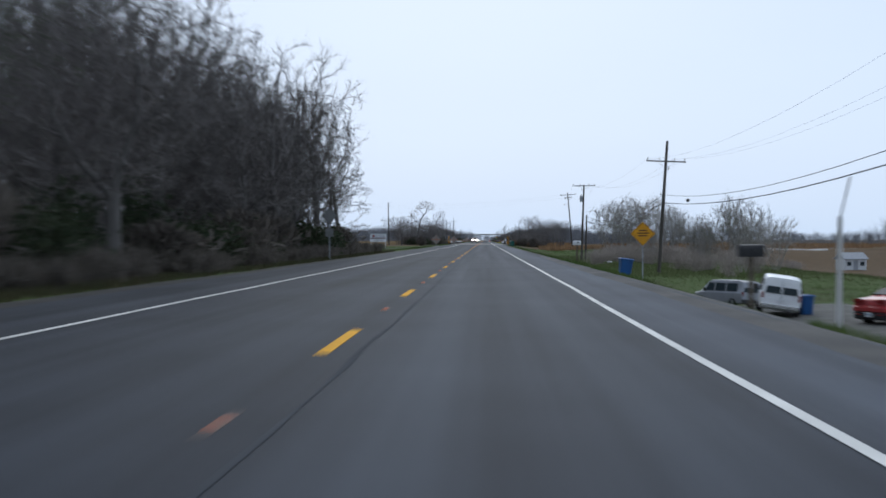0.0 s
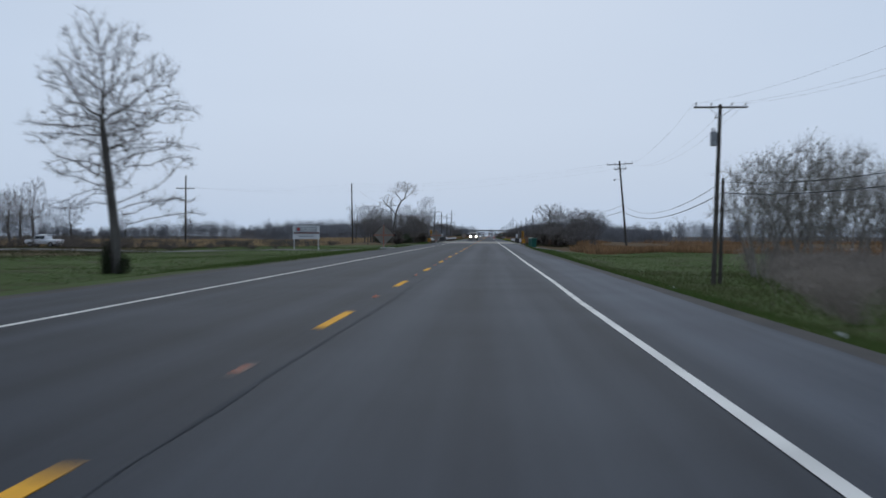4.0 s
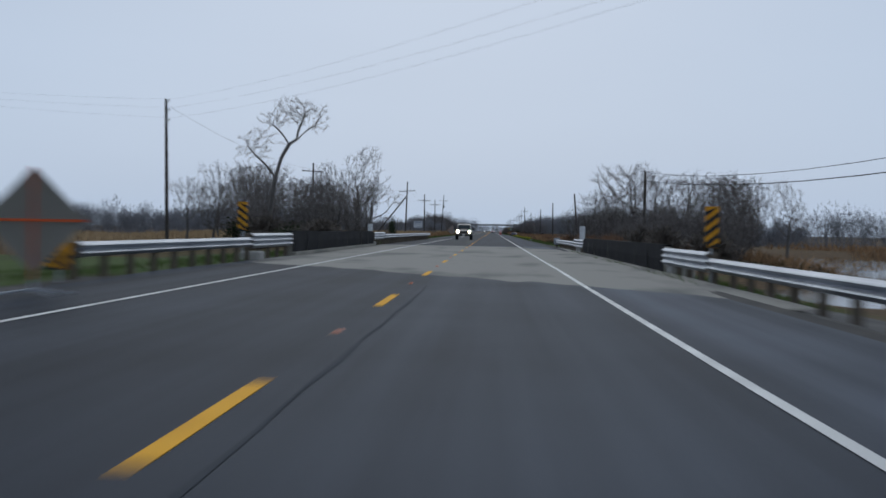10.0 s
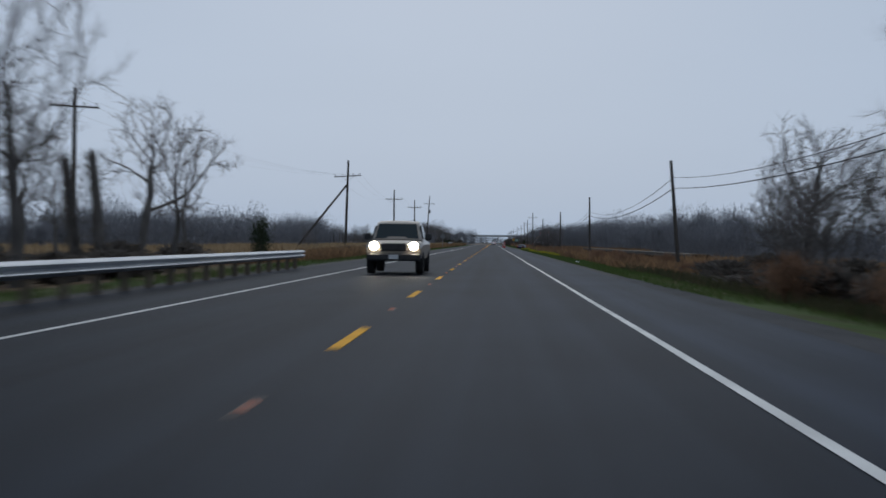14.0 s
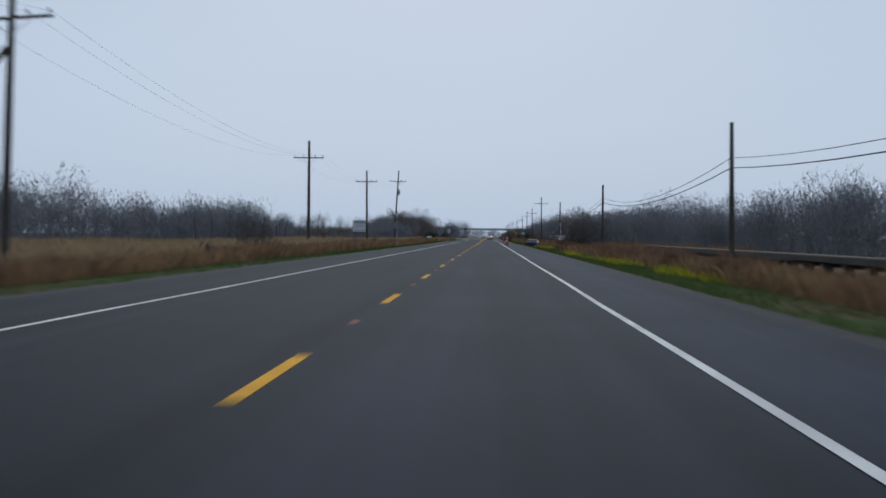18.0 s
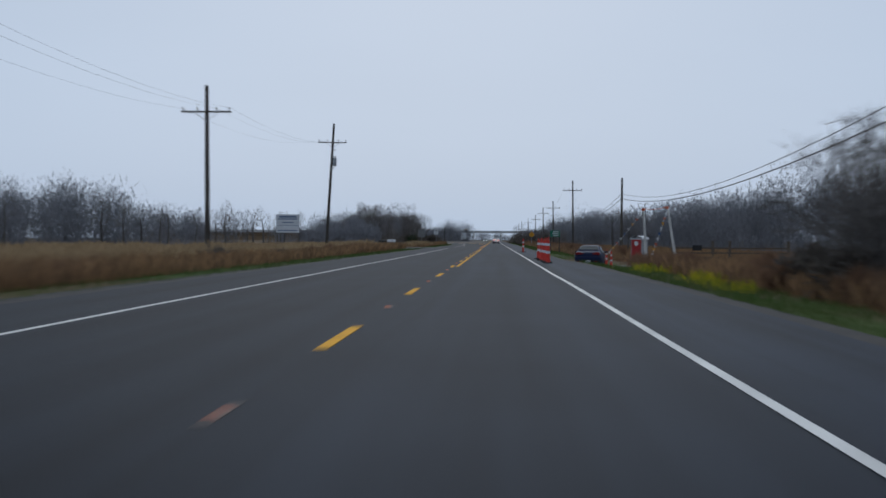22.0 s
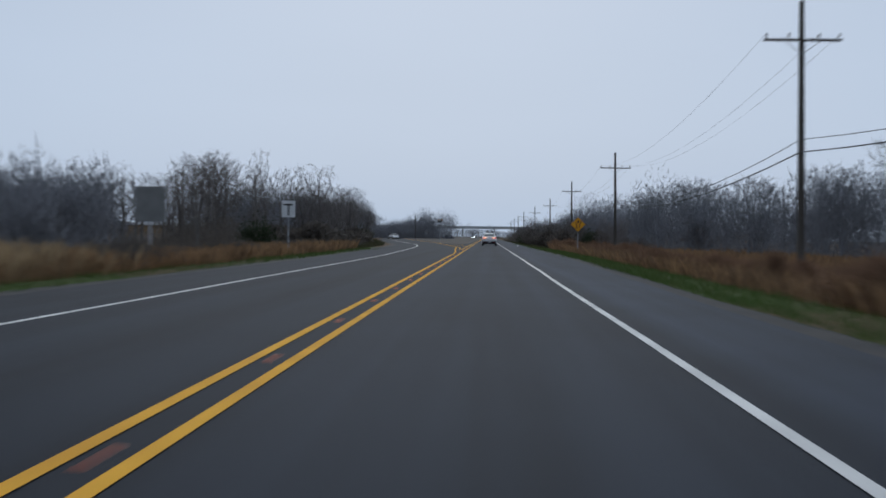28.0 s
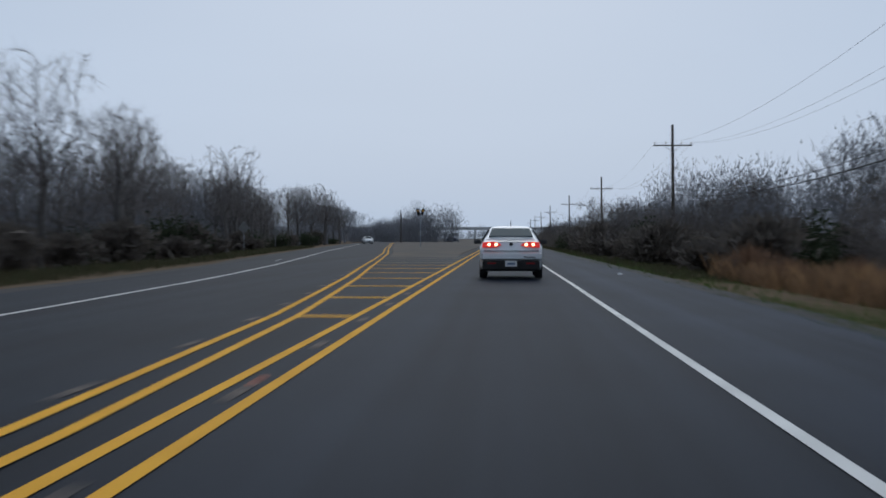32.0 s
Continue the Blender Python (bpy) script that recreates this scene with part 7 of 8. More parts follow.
diamond(bb, 0.68, 2.5 - bz, M_SIGN_BACK, False)
part("lower_plate", Build().slab([(-0.23, 1.3 - bz), (0.23, 1.3 - bz), (0.23, 1.76 - bz), (-0.23, 1.76 - bz)], 0.012), M_SIGN_BACK, bb)
# route marker: direction plate above the shield
t = thing("route_marker", (10.93, 974.4, gz(10.93, 974.4)), "white route shield reading 90 under a small direction plate", "road sign")
zb = gz(10.93, 974.4)
sign_post(t, 3.55 - zb)
a = part("direction_plate", Build().slab([(-0.3, 3.18 - zb), (0.3, 3.18 - zb), (0.3, 3.55 - zb), (-0.3, 3.55 - zb)], 0.012), M_SIGN_WHITE, t)
part("text_bar", Build().slab([(-0.2, 3.3 - zb), (0.2, 3.3 - zb), (0.2, 3.43 - zb), (-0.2, 3.43 - zb)], 0.004, front), M_BLACK, a)
blackp = part("shield_plate", Build().slab([(-0.34, 2.43 - zb), (0.34, 2.43 - zb), (0.34, 3.13 - zb), (-0.34, 3.13 - zb)], 0.012), M_SIGN_WHITE, t)
shield = [(-0.1, 2.5), (-0.28, 2.44), (-0.3, 2.25), (-0.31, 2.05), (-0.2, 1.92), (0, 1.87), (0.2, 1.92), (0.31, 2.05), (0.3, 2.25), (0.28, 2.44), (0.1, 2.5), (0, 2.46)]
sh = part("shield", Build().slab([(x, z + 0.6 - zb) for x, z in reversed(shield)], 0.004, front), M_SIGN_WHITE, blackp)


def lettering(text, size, place, parent, mat, name="number"):
    cu = bpy.data.curves.new(name, "FONT")
    cu.body, cu.size, cu.align_x, cu.align_y, cu.extrude = text, size, "CENTER", "CENTER", 0.002
    cu.materials.append(mat)
    tmp = bpy.data.objects.new("lettering_source", cu)
    scene.collection.objects.link(tmp)
    me = bpy.data.meshes.new_from_object(tmp.evaluated_get(bpy.context.evaluated_depsgraph_get()))
    bpy.data.objects.remove(tmp)
    ob = new(name, me)
    ob.parent = parent
    ob.matrix_basis = pose(*place, 90, 0, 0)
    return ob


lettering("90", 0.44, (0, -0.020, 2.77 - zb), sh, M_BLACK)
for x, y, z0, z1, w in ((13.4, 1075, 1.6, 2.6, 0.9), (-18.5, 1150, 1.8, 2.8, 1.2), (12.8, 1150, 2.4, 4.0, 1.6), (-24, 1215, 1.6, 2.6, 1.4)):
    plain_board(x, y, z0, z1, w, "small grey road sign far along the highway", M_SIGN_BACK, posts=1)
sg = thing("signal_box", (-8.1, 995, 0.1), "dark paired warning beacon on a pole in the median", "beacon")
part("post", Build().tube([(0, 0, -0.2), (0, 0, 3.9)], 0.06, 7), M_GALV, sg)
for k in (-1, 1):
    hd = part("beacon_head", Build().box((-0.17, -0.15, -0.42), (0.17, 0.15, 0.42), Matrix.Translation((k * 0.27, 0, 4.25)) @ Matrix.Rotation(k * 0.3, 4, "Y"), 0.05), M_BLACK, sg)
    part("lens", Build().tube([(k * 0.3, -0.152, 4.4), (k * 0.3, -0.17, 4.4)], 0.1, 12), M_SIGN_YELLOW, hd)


# portable roll-up signs seen from behind
def rollup_sign(x, y, scale=1.0):
    base = gz(x, y) if abs(x) > 6.7 else 0.0
    t = thing("rollup_sign", (x, y, base), "grey back of a portable diamond roll-up sign with orange cross strut", "work sign", "roll-up signs")
    zc = 1.30 * scale
    r = 0.92 * scale
    rows = []
    for k in range(9):
        u = k / 8
        w = r * (1 - abs(2 * u - 1)) + 0.02
        rows.append([(-w, 0.0, zc - r + 2 * r * u), (-w * 0.4, 0.03, zc - r + 2 * r * u), (w * 0.4, 0.03, zc - r + 2 * r * u), (w, 0.0, zc - r + 2 * r * u), (w * 0.4, 0.036, zc - r + 2 * r * u), (-w * 0.4, 0.036, zc - r + 2 * r * u)])
    part("fabric", Build().quad_strip(rows), M_FABRIC, t)
    part("cross_strut", Build().box((-r, -0.035, zc - 0.022), (r, -0.012, zc + 0.022)), M_SIGN_ORANGE, t)
    part("upright_strut", Build().box((-0.018, -0.03, 0.25), (0.018, -0.01, zc + r)), M_SIGN_ORANGE, t)
    part("mast", Build().box((-0.03, -0.02, 0.05), (0.03, 0.03, 0.6)), M_GALV, t)
    for s in (-1, 1):
        for q in (-1, 1):
            part("leg", Build().tube([(0, 0, 0.10), (s * 0.5, q * 0.4, 0.02)], 0.02, 5), M_STEEL_GREY, t)
    return t


rollup_sign(-6.6, 208.9, 0.9)
rollup_sign(-5.45, 282.3, 0.9)
rollup_sign(-5.45, 480.5, 0.9)


# ---- vehicles: built with the tail at y = 0 and the nose at +y ----
def wheel(parent, x, y, r, w, side):
    prof = [(0.55 * r, -w / 2), (0.93 * r, -w / 2), (r, -w * 0.32), (r, w * 0.32), (0.93 * r, w / 2), (0.55 * r, w / 2)]
    n = 20
    rings = [[Vector((x + u, y + rr * math.cos(2 * math.pi * j / n), r + rr * math.sin(2 * math.pi * j / n))) for rr, u in prof] for j in range(n + 1)]
    ty = part("tyre", Build().quad_strip(rings, closed=True, caps=False), M_RUBBER, parent, smooth=40)
    b = Build()
    b.tube([(x - w * 0.3, y, r), (x + w * 0.3 if side > 0 else x - w * 0.29, y, r)], 0.57 * r, n)
    xo = x + side * w * 0.36
    for k in range(6):
        a = math.pi * k / 3
        b.tube([(xo, y + 0.08 * r * math.cos(a), r + 0.08 * r * math.sin(a)), (xo, y + 0.55 * r * math.cos(a), r + 0.55 * r * math.sin(a))], 0.06 * r, 4)
    part("rim", b, M_RIM, ty)
    return ty


def shell(sections, hw=1.0):
    """sections: (y, z bottom, z belt, z top, half width low, half width belt, half width top)."""
    rings = []
    for y, zb, zl, zt, wl, wb, wt in sections:
        half = [(wl * 0.80, zb), (wl * 0.97, zb + 0.05), (wl, zb + 0.17), (wb * 1.005, zb + (zl - zb) * 0.62), (wb, zl - 0.03), (wb * 0.975, zl + 0.005), (wb + (wt - wb) * 0.55, zl + (zt - zl) * 0.55), (wt, zt - 0.05 * min(1, (zt - zl) * 4)), (wt * 0.86, zt - 0.006), (wt * 0.4, zt + 0.012)]
        rings.append([Vector((x, y, z)) for x, z in half] + [Vector((-x, y, z)) for x, z in reversed(half)])
    return Build().quad_strip(rings)


def pane(parent, name, corners, mat, thick=0.012):
    """Four corners, counter-clockwise seen from outside."""
    c = [Vector(p) for p in corners]
    nrm = (c[1] - c[0]).cross(c[2] - c[0]).normalized()
    return part(name, Build().quad_strip([[p - nrm * thick for p in c], [p + nrm * 0.012 for p in c]]), mat, parent)


SEDAN = ((0.0, 0.42, 0.80, 0.90, 0.70, 0.76, 0.70), (0.05, 0.33, 0.84, 0.99, 0.80, 0.82, 0.72), (0.25, 0.24, 0.88, 1.055, 0.845, 0.855, 0.73), (0.62, 0.20, 0.90, 1.07, 0.86, 0.862, 0.72), (0.80, 0.20, 0.91, 1.15, 0.86, 0.862, 0.68), (1.35, 0.19, 0.92, 1.40, 0.862, 0.864, 0.58), (1.75, 0.19, 0.925, 1.455, 0.862, 0.864, 0.58), (2.3, 0.19, 0.925, 1.46, 0.862, 0.864, 0.58), (2.75, 0.19, 0.92, 1.40, 0.862, 0.862, 0.58), (3.45, 0.2, 0.90, 1.02, 0.86, 0.855, 0.70), (4.05, 0.22, 0.80, 0.90, 0.84, 0.83, 0.70), (4.32, 0.28, 0.66, 0.76, 0.76, 0.74, 0.6), (4.4, 0.36, 0.58, 0.66, 0.64, 0.62, 0.5))


def sedan(place, paint, label, rz=0.0, tail_lit=True, head=None, rear_glass=None, category="car", detail=True):
    t = thing("car", place, label, category, rz=rz)
    body = part("body", shell(SEDAN), paint, t, smooth=32)
    g = rear_glass or M_GLASS
    pane(t, "rear_window", [(-0.61, 0.79, 1.175), (0.61, 0.79, 1.175), (0.53, 1.26, 1.388), (-0.53, 1.26, 1.388)], g, 0.04)
    pane(t, "windscreen", [(0.62, 3.42, 1.07), (-0.62, 3.42, 1.07), (-0.51, 2.80, 1.43), (0.51, 2.80, 1.43)], M_GLASS, 0.04)
    for s in (-1, 1):
        for y0, y1, tilt in ((1.28, 2.12, 0.42), (2.2, 3.05, -0.38)):
            lo0, lo1 = (s * 0.852, y0 - (0.25 if tilt > 0 else 0), 0.955), (s * 0.852, y1 + (0.25 if tilt < 0 else 0), 0.955)
            hi0, hi1 = (s * 0.632, y0 + (0.15 if tilt > 0 else 0), 1.36), (s * 0.632, y1 - (0.22 if tilt < 0 else 0), 1.36)
            cs = [lo0, lo1, hi1, hi0] if s > 0 else [lo1, lo0, hi0, hi1]
            pane(t, "side_window", cs, M_GLASS)
        for y in (0.78, 3.42):
            wheel(t, s * 0.77, y, 0.31, 0.20, s)
        mir = Build().box((s * 0.98 - 0.10, 2.86, 0.95), (s * 0.98 + 0.10, 2.98, 1.08), None, 0.03).box((min(s * 0.84, s * 0.9), 2.9, 0.95), (max(s * 0.84, s * 0.9), 2.95, 0.99))
        part("mirror", mir, paint if not detail else M_PLASTIC, t)
        lens = [(s * 0.27, 0.93), (s * 0.42, 0.875), (s * 0.79, 0.865), (s * 0.765, 1.01), (s * 0.50, 1.025), (s * 0.31, 0.975)]
        tl = part("tail_lamp", Build().slab(lens if s > 0 else lens[::-1], 0.19, Matrix.Translation((0, 0.14, 0))), M_TAIL_RED if tail_lit else M_TAIL_DARK, t)
        if tail_lit:
            for q in (0.41, 0.60):
                part("bulb", Build().tube([(s * q, -0.048, 0.945), (s * q, -0.062, 0.945)], [0.045, 0.03], 12), M_TAIL_HOT, tl)
        part("fog_reflector", Build().box((s * 0.53 - 0.12, -0.075, 0.41), (s * 0.53 + 0.12, 0.0, 0.455), None, 0.01), M_TAIL_DARK, t)
        hl = part("headlamp", Build().box((s * 0.62 - 0.14, 4.2, 0.60), (s * 0.62 + 0.14, 4.40, 0.72), None, 0.03), head or M_CHROME, t)
    part("bumper", Build().box((-0.83, -0.07, 0.50), (0.83, 0.2, 0.76), None, 0.06), paint, t, smooth=40)
    part("lower_bumper", Build().box((-0.78, -0.062, 0.23), (0.78, 0.2, 0.53), None, 0.05), M_RUBBER, t)
    part("grille", Build().box((-0.4, 4.34, 0.42), (0.4, 4.42, 0.58), None, 0.03), M_PLASTIC, t)
    pl = part("number_plate", Build().box((-0.16, -0.085, 0.345), (0.16, -0.06, 0.505), None, 0.006), M_SIGN_WHITE, t)
    part("plate_bar", Build().box((-0.11, -0.0885, 0.395), (0.11, -0.0852, 0.45)), M_SIGN_BLUE, pl)
    if detail:
        part("badge", Build().tube([(0, 0.0, 0.955), (0, -0.03, 0.955)], 0.05, 14), M_PLASTIC, t)
        part("boot_seam", Build().box((-0.76, -0.016, 0.772), (0.76, 0.004, 0.782)), M_PLASTIC, t)
        # shade of the bumper dent drawn as a thin dark tube
        part("dent_shade", Build().tube([(0.34, -0.072, 0.62), (0.47, -0.078, 0.595), (0.56, -0.078, 0.61), (0.66, -0.072, 0.585)], 0.016, 5), M_PLASTIC, t)
        part("spoiler_lip", Build().box((-0.68, 0.02, 1.055), (0.68, 0.18, 1.085), None, 0.012), paint, t)
        part("aerial", Build().tube([(0, 1.52, 1.46), (0, 1.44, 1.62)], [0.014, 0.006], 5), M_PLASTIC, t)
        part("exhaust", Build().tube([(0.45, -0.02, 0.27), (0.45, 0.3, 0.27)], 0.03, 8), M_CHROME, t)
    return t


sedan((2.13, 878.6, 0.02), M_SILVER, "silver sedan with lit tail lamps and a dented bumper driving ahead", rear_glass=M_REAR_GLASS)
navy = sedan((8.3, 661.0, gz(8.5, 663.0) + 0.07), M_NAVY, "dark navy sedan parked on the shoulder behind traffic posts", rz=-9, tail_lit=False, detail=False)
navy.matrix_basis = navy.matrix_basis @ Matrix.Diagonal((1.1, 1.1, 1.12, 1))
sedan((-24.5, 1085, 0.02), M_WHITE_CAR, "white sedan on the far divided lanes", rz=190, tail_lit=False, detail=False)
sedan((-27.0, 1104, 0.02), M_GREY_CAR, "grey sedan far off on the divided lanes", rz=190, tail_lit=False, detail=False)
sedan((-12, 1235, 0.0), M_NAVY, "dark car standing at the far crossover", rz=80, tail_lit=False, detail=False)
for x, y, m in ((-3.4, 1330, M_GREY_CAR), (-4.8, 1440, M_WHITE_CAR), (-7.5, 1560, M_NAVY)):
    sedan((x, y, 0.02), m, "oncoming car with lit headlamps far along the highway", rz=180, tail_lit=False, head=M_HEAD_COLD, detail=False)
sedan((16.3, 48.5, gz(17.0, 49.5) + 0.02), M_RED_CAR, "red car parked on low ground beside the road", rz=-60, tail_lit=False, detail=False)

TALL = ((0.0, 0.45, 1.05, 1.60, 0.86, 0.90, 0.72), (0.06, 0.36, 1.06, 1.88, 0.92, 0.95, 0.78), (0.5, 0.30, 1.07, 1.98, 0.95, 0.97, 0.80), (2.0, 0.28, 1.07, 2.0, 0.95, 0.97, 0.80), (3.3, 0.28, 1.07, 1.96, 0.95, 0.97, 0.79), (3.6, 0.28, 1.06, 1.86, 0.95, 0.97, 0.76), (4.3, 0.30, 1.04, 1.16, 0.94, 0.95, 0.80), (4.95, 0.34, 0.92, 1.04, 0.90, 0.90, 0.76), (5.1, 0.42, 0.78, 0.88, 0.80, 0.80, 0.66))


def van(place, paint, label, rz, scale=1.0, category="van", tilt=0.0):
    t = thing("van", place, label, category, rz=rz)
    t.matrix_basis = pose(*place, 0, tilt, rz) @ Matrix.Diagonal((scale, scale, scale, 1))
    part("body", shell(TALL), paint, t, smooth=32)
    for s in (-1, 1):
        pane(t, "rear_window", [(s * 0.40 - 0.34, -0.035, 1.14), (s * 0.40 + 0.34, -0.035, 1.14), (s * 0.38 + 0.30, 0.045, 1.70), (s * 0.38 - 0.30, 0.045, 1.70)], M_GLASS, 0.08)
        for y0, y1 in ((0.5, 1.6), (1.75, 2.75), (2.9, 3.75)):
            lo0, lo1, hi0, hi1 = (s * 0.965, y0, 1.16), (s * 0.965, y1, 1.16), (s * 0.865, y0, 1.74), (s * 0.865, y1 - (0.25 if y1 > 3.5 else 0), 1.74)
            pane(t, "side_window", [lo0, lo1, hi1, hi0] if s > 0 else [lo1, lo0, hi0, hi1], M_GLASS, 0.03)
        for y in (0.95, 4.15):
            wheel(t, s * 0.85, y, 0.36, 0.23, s)
        part("tail_lamp", Build().box((s * 0.86 - 0.06, -0.02, 0.85), (s * 0.86 + 0.06, 0.1, 1.15), None, 0.02), M_TAIL_DARK, t)
        part("mirror", Build().box((s * 1.1 - 0.1, 3.65, 1.1), (s * 1.1 + 0.1, 3.75, 1.35), None, 0.03), M_PLASTIC, t)
    pane(t, "windscreen", [(0.75, 4.24, 1.2), (-0.75, 4.24, 1.2), (-0.66, 3.68, 1.83), (0.66, 3.68, 1.83)], M_GLASS, 0.03)
    part("bumper", Build().box((-0.92, -0.12, 0.42), (0.92, 0.1, 0.62), None, 0.03), M_CHROME if paint is M_WHITE_CAR else M_PLASTIC, t)
    part("door_seam", Build().box((-0.008, -0.012, 0.62), (0.008, 0.03, 1.80)), M_PLASTIC, t)
    part("number_plate", Build().box((-0.16, -0.03, 0.72), (0.16, 0.01, 0.88)), M_SIGN_WHITE, t)
    return t


van((13.7, 52.2, gz(13.7, 53) + 0.05), M_WHITE_CAR, "white panel van parked nose-in on low ground", -11, 0.86, tilt=8)
van((14.1, 59.2, gz(14.1, 60.5) + 0.02), M_PEWTER, "pewter sport utility car with dark windows parked on low ground", 32, 0.66, "car", 4)


def pickup(place, paint, label, rz, head=None):
    """A pickup truck, tail at y = 0."""
    t = thing("pickup_truck", place, label, "pickup truck", rz=rz)
    low = ((0.0, 0.62, 1.02, 1.12, 0.90, 0.94, 0.86), (0.1, 0.52, 1.06, 1.16, 0.95, 0.97, 0.88), (1.9, 0.48, 1.06, 1.16, 0.96, 0.98, 0.88), (3.9, 0.48, 1.05, 1.16, 0.96, 0.98, 0.88), (5.1, 0.52, 1.00, 1.14, 0.95, 0.96, 0.86), (5.35, 0.6, 0.90, 1.02, 0.92, 0.92, 0.8))
    part("body", shell(low), paint, t, smooth=32)
    cab = ((1.85, 1.0, 1.15, 1.30, 0.88, 0.90, 0.78), (2.0, 1.0, 1.18, 1.80, 0.9, 0.92, 0.72), (2.4, 1.0, 1.18, 1.87, 0.9, 0.92, 0.74), (3.2, 1.0, 1.18, 1.86, 0.9, 0.92, 0.74), (3.5, 1.0, 1.17, 1.76, 0.9, 0.92, 0.72), (4.1, 1.0, 1.12, 1.20, 0.9, 0.92, 0.80))
    part("cab", shell(cab), paint, t, smooth=32)
    pane(t, "windscreen", [(0.76, 4.06, 1.23), (-0.76, 4.06, 1.23), (-0.66, 3.54, 1.74), (0.66, 3.54, 1.74)], M_GLASS, 0.03)
    pane(t, "rear_window", [(-0.68, 1.90, 1.34), (0.68, 1.90, 1.34), (0.62, 1.985, 1.74), (-0.62, 1.985, 1.74)], M_GLASS, 0.03)
    for s in (-1, 1):
        for y0, y1 in ((2.1, 2.75), (2.85, 3.65)):
            lo0, lo1, hi0, hi1 = (s * 0.915, y0, 1.22), (s * 0.915, y1, 1.22), (s * 0.80, y0, 1.68), (s * 0.80, y1 - (0.22 if y1 > 3 else 0), 1.68)
            pane(t, "side_window", [lo0, lo1, hi1, hi0] if s > 0 else [lo1, lo0, hi0, hi1], M_GLASS, 0.03)
        for y in (1.05, 4.45):
            wheel(t, s * 0.84, y, 0.41, 0.27, s)
        part("mirror", Build().box((s * 1.08 - 0.12, 3.5, 1.18), (s * 1.08 + 0.12, 3.62, 1.40), None, 0.03), M_PLASTIC, t)
        hl = part("headlamp", Build().box((s * 0.68 - 0.16, 5.2, 0.88), (s * 0.68 + 0.16, 5.39, 1.06), None, 0.04), M_CHROME, t)
        if head:
            part("bulb", Build().tube([(s * 0.68, 5.39, 0.97), (s * 0.68, 5.42, 0.97)], [0.145, 0.12], 16), head, hl)
        part("tail_lamp", Build().box((s * 0.86 - 0.06, -0.02, 0.72), (s * 0.86 + 0.06, 0.1, 1.05), None, 0.02), M_TAIL_DARK, t)
    part("grille", Build().box((-0.46, 5.3, 0.80), (0.46, 5.40, 1.06), None, 0.03), M_PLASTIC, t)
    part("front_bumper", Build().box((-0.92, 5.25, 0.46), (0.92, 5.48, 0.72), None, 0.05), M_PLASTIC, t)
    part("number_plate", Build().box((-0.16, 5.47, 0.52), (0.16, 5.49, 0.67)), M_SIGN_WHITE, t)
    part("rear_bumper", Build().box((-0.92, -0.15, 0.48), (0.92, 0.1, 0.66), None, 0.04), M_CHROME, t)
    return t


M_TAN_CAR = material("bronze_truck_paint", (0.25, 0.215, 0.175), (0.21, 0.18, 0.15), 2, 80, 0.4, 0.3, bump=0.0, coat=0.4)
pickup((-1.7, 413.0, 0.02), M_TAN_CAR, "oncoming bronze pickup truck with bright lit headlamps", 180, M_HEAD)
for s in (-0.68, 0.68):
    sp = bpy.data.lights.new("headlamp_beam", "SPOT")
    sp.energy, sp.spot_size, sp.spot_blend, sp.color, sp.shadow_soft_size = 650, radians(40), 0.6, (1.0, 0.82, 0.55), 0.08
    so = new("headlamp_beam", sp)
    so.matrix_basis = look((-1.5 + s, 412.5, 0.97), (-1.5 + s * 1.5 + 0.8, 360, 0.0))
pickup((-59, 281, gz(-59, 281)), M_SILVER, "silver pickup truck parked beyond the mown field", 75)


# ---- roadside things ----
def wheelie_bin(x, y, z, rz, mat, label, s=1.0):
    t = thing("wheeled_bin", (x, y, z), label, "bin", rz=rz)
    rows = []
    for k, (w, d, h) in enumerate(((0.24, 0.26, 0.05), (0.26, 0.28, 0.10), (0.31, 0.36, 0.98), (0.335, 0.39, 0.985), (0.335, 0.39, 1.04))):
        rows.append([Vector((a * w * s, b * d * s, h * s)) for a, b in ((-0.9, -1), (0.9, -1), (1, -0.9), (1, 0.9), (0.9, 1), (-0.9, 1), (-1, 0.9), (-1, -0.9))])
    part("body", Build().quad_strip(rows), mat, t, smooth=30)
    lid = Build().quad_strip([[Vector((a * 0.36 * s, b * 0.43 * s, (1.045 + dz) * s)) for a, b in ((-1, -1), (1, -1), (1, 1), (-1, 1))] for dz in (0, 0.03)] + [[Vector((a * 0.28 * s, b * 0.33 * s, 1.12 * s)) for a, b in ((-1, -1), (1, -1), (1, 1), (-1, 1))]])
    part("lid", lid, mat, t)
    part("handle", Build().tube([(-0.26 * s, 0.47 * s, 1.0 * s), (0.26 * s, 0.47 * s, 1.0 * s)], 0.018 * s, 6), mat, t)
    for k in (-1, 1):
        part("wheel", Build().tube([(k * 0.25 * s, 0.30 * s, 0.11 * s), (k * 0.31 * s, 0.30 * s, 0.11 * s)], 0.11 * s, 14), M_RUBBER, t)
    return t


wheelie_bin(7.42, 257.6, gz(7.42, 257.6) + 0.02, 20, M_BIN_GREEN, "dark green wheeled rubbish bin beside the shoulder", 1.05)
wheelie_bin(7.25, 258.8, gz(7.25, 258.8) + 0.02, 8, M_BIN_GREEN, "second dark green wheeled bin behind the first", 1.05)
bin_tilt = wheelie_bin(8.5, 62.3, gz(8.5, 62.3) + 0.0, 5, M_BLUE_PLASTIC, "bright blue plastic bin leaning on the verge by the sign", 0.95)
bin_tilt.matrix_basis = pose(8.5, 62.3, gz(8.5, 62.3) + 0.02, 0, 7, 5)


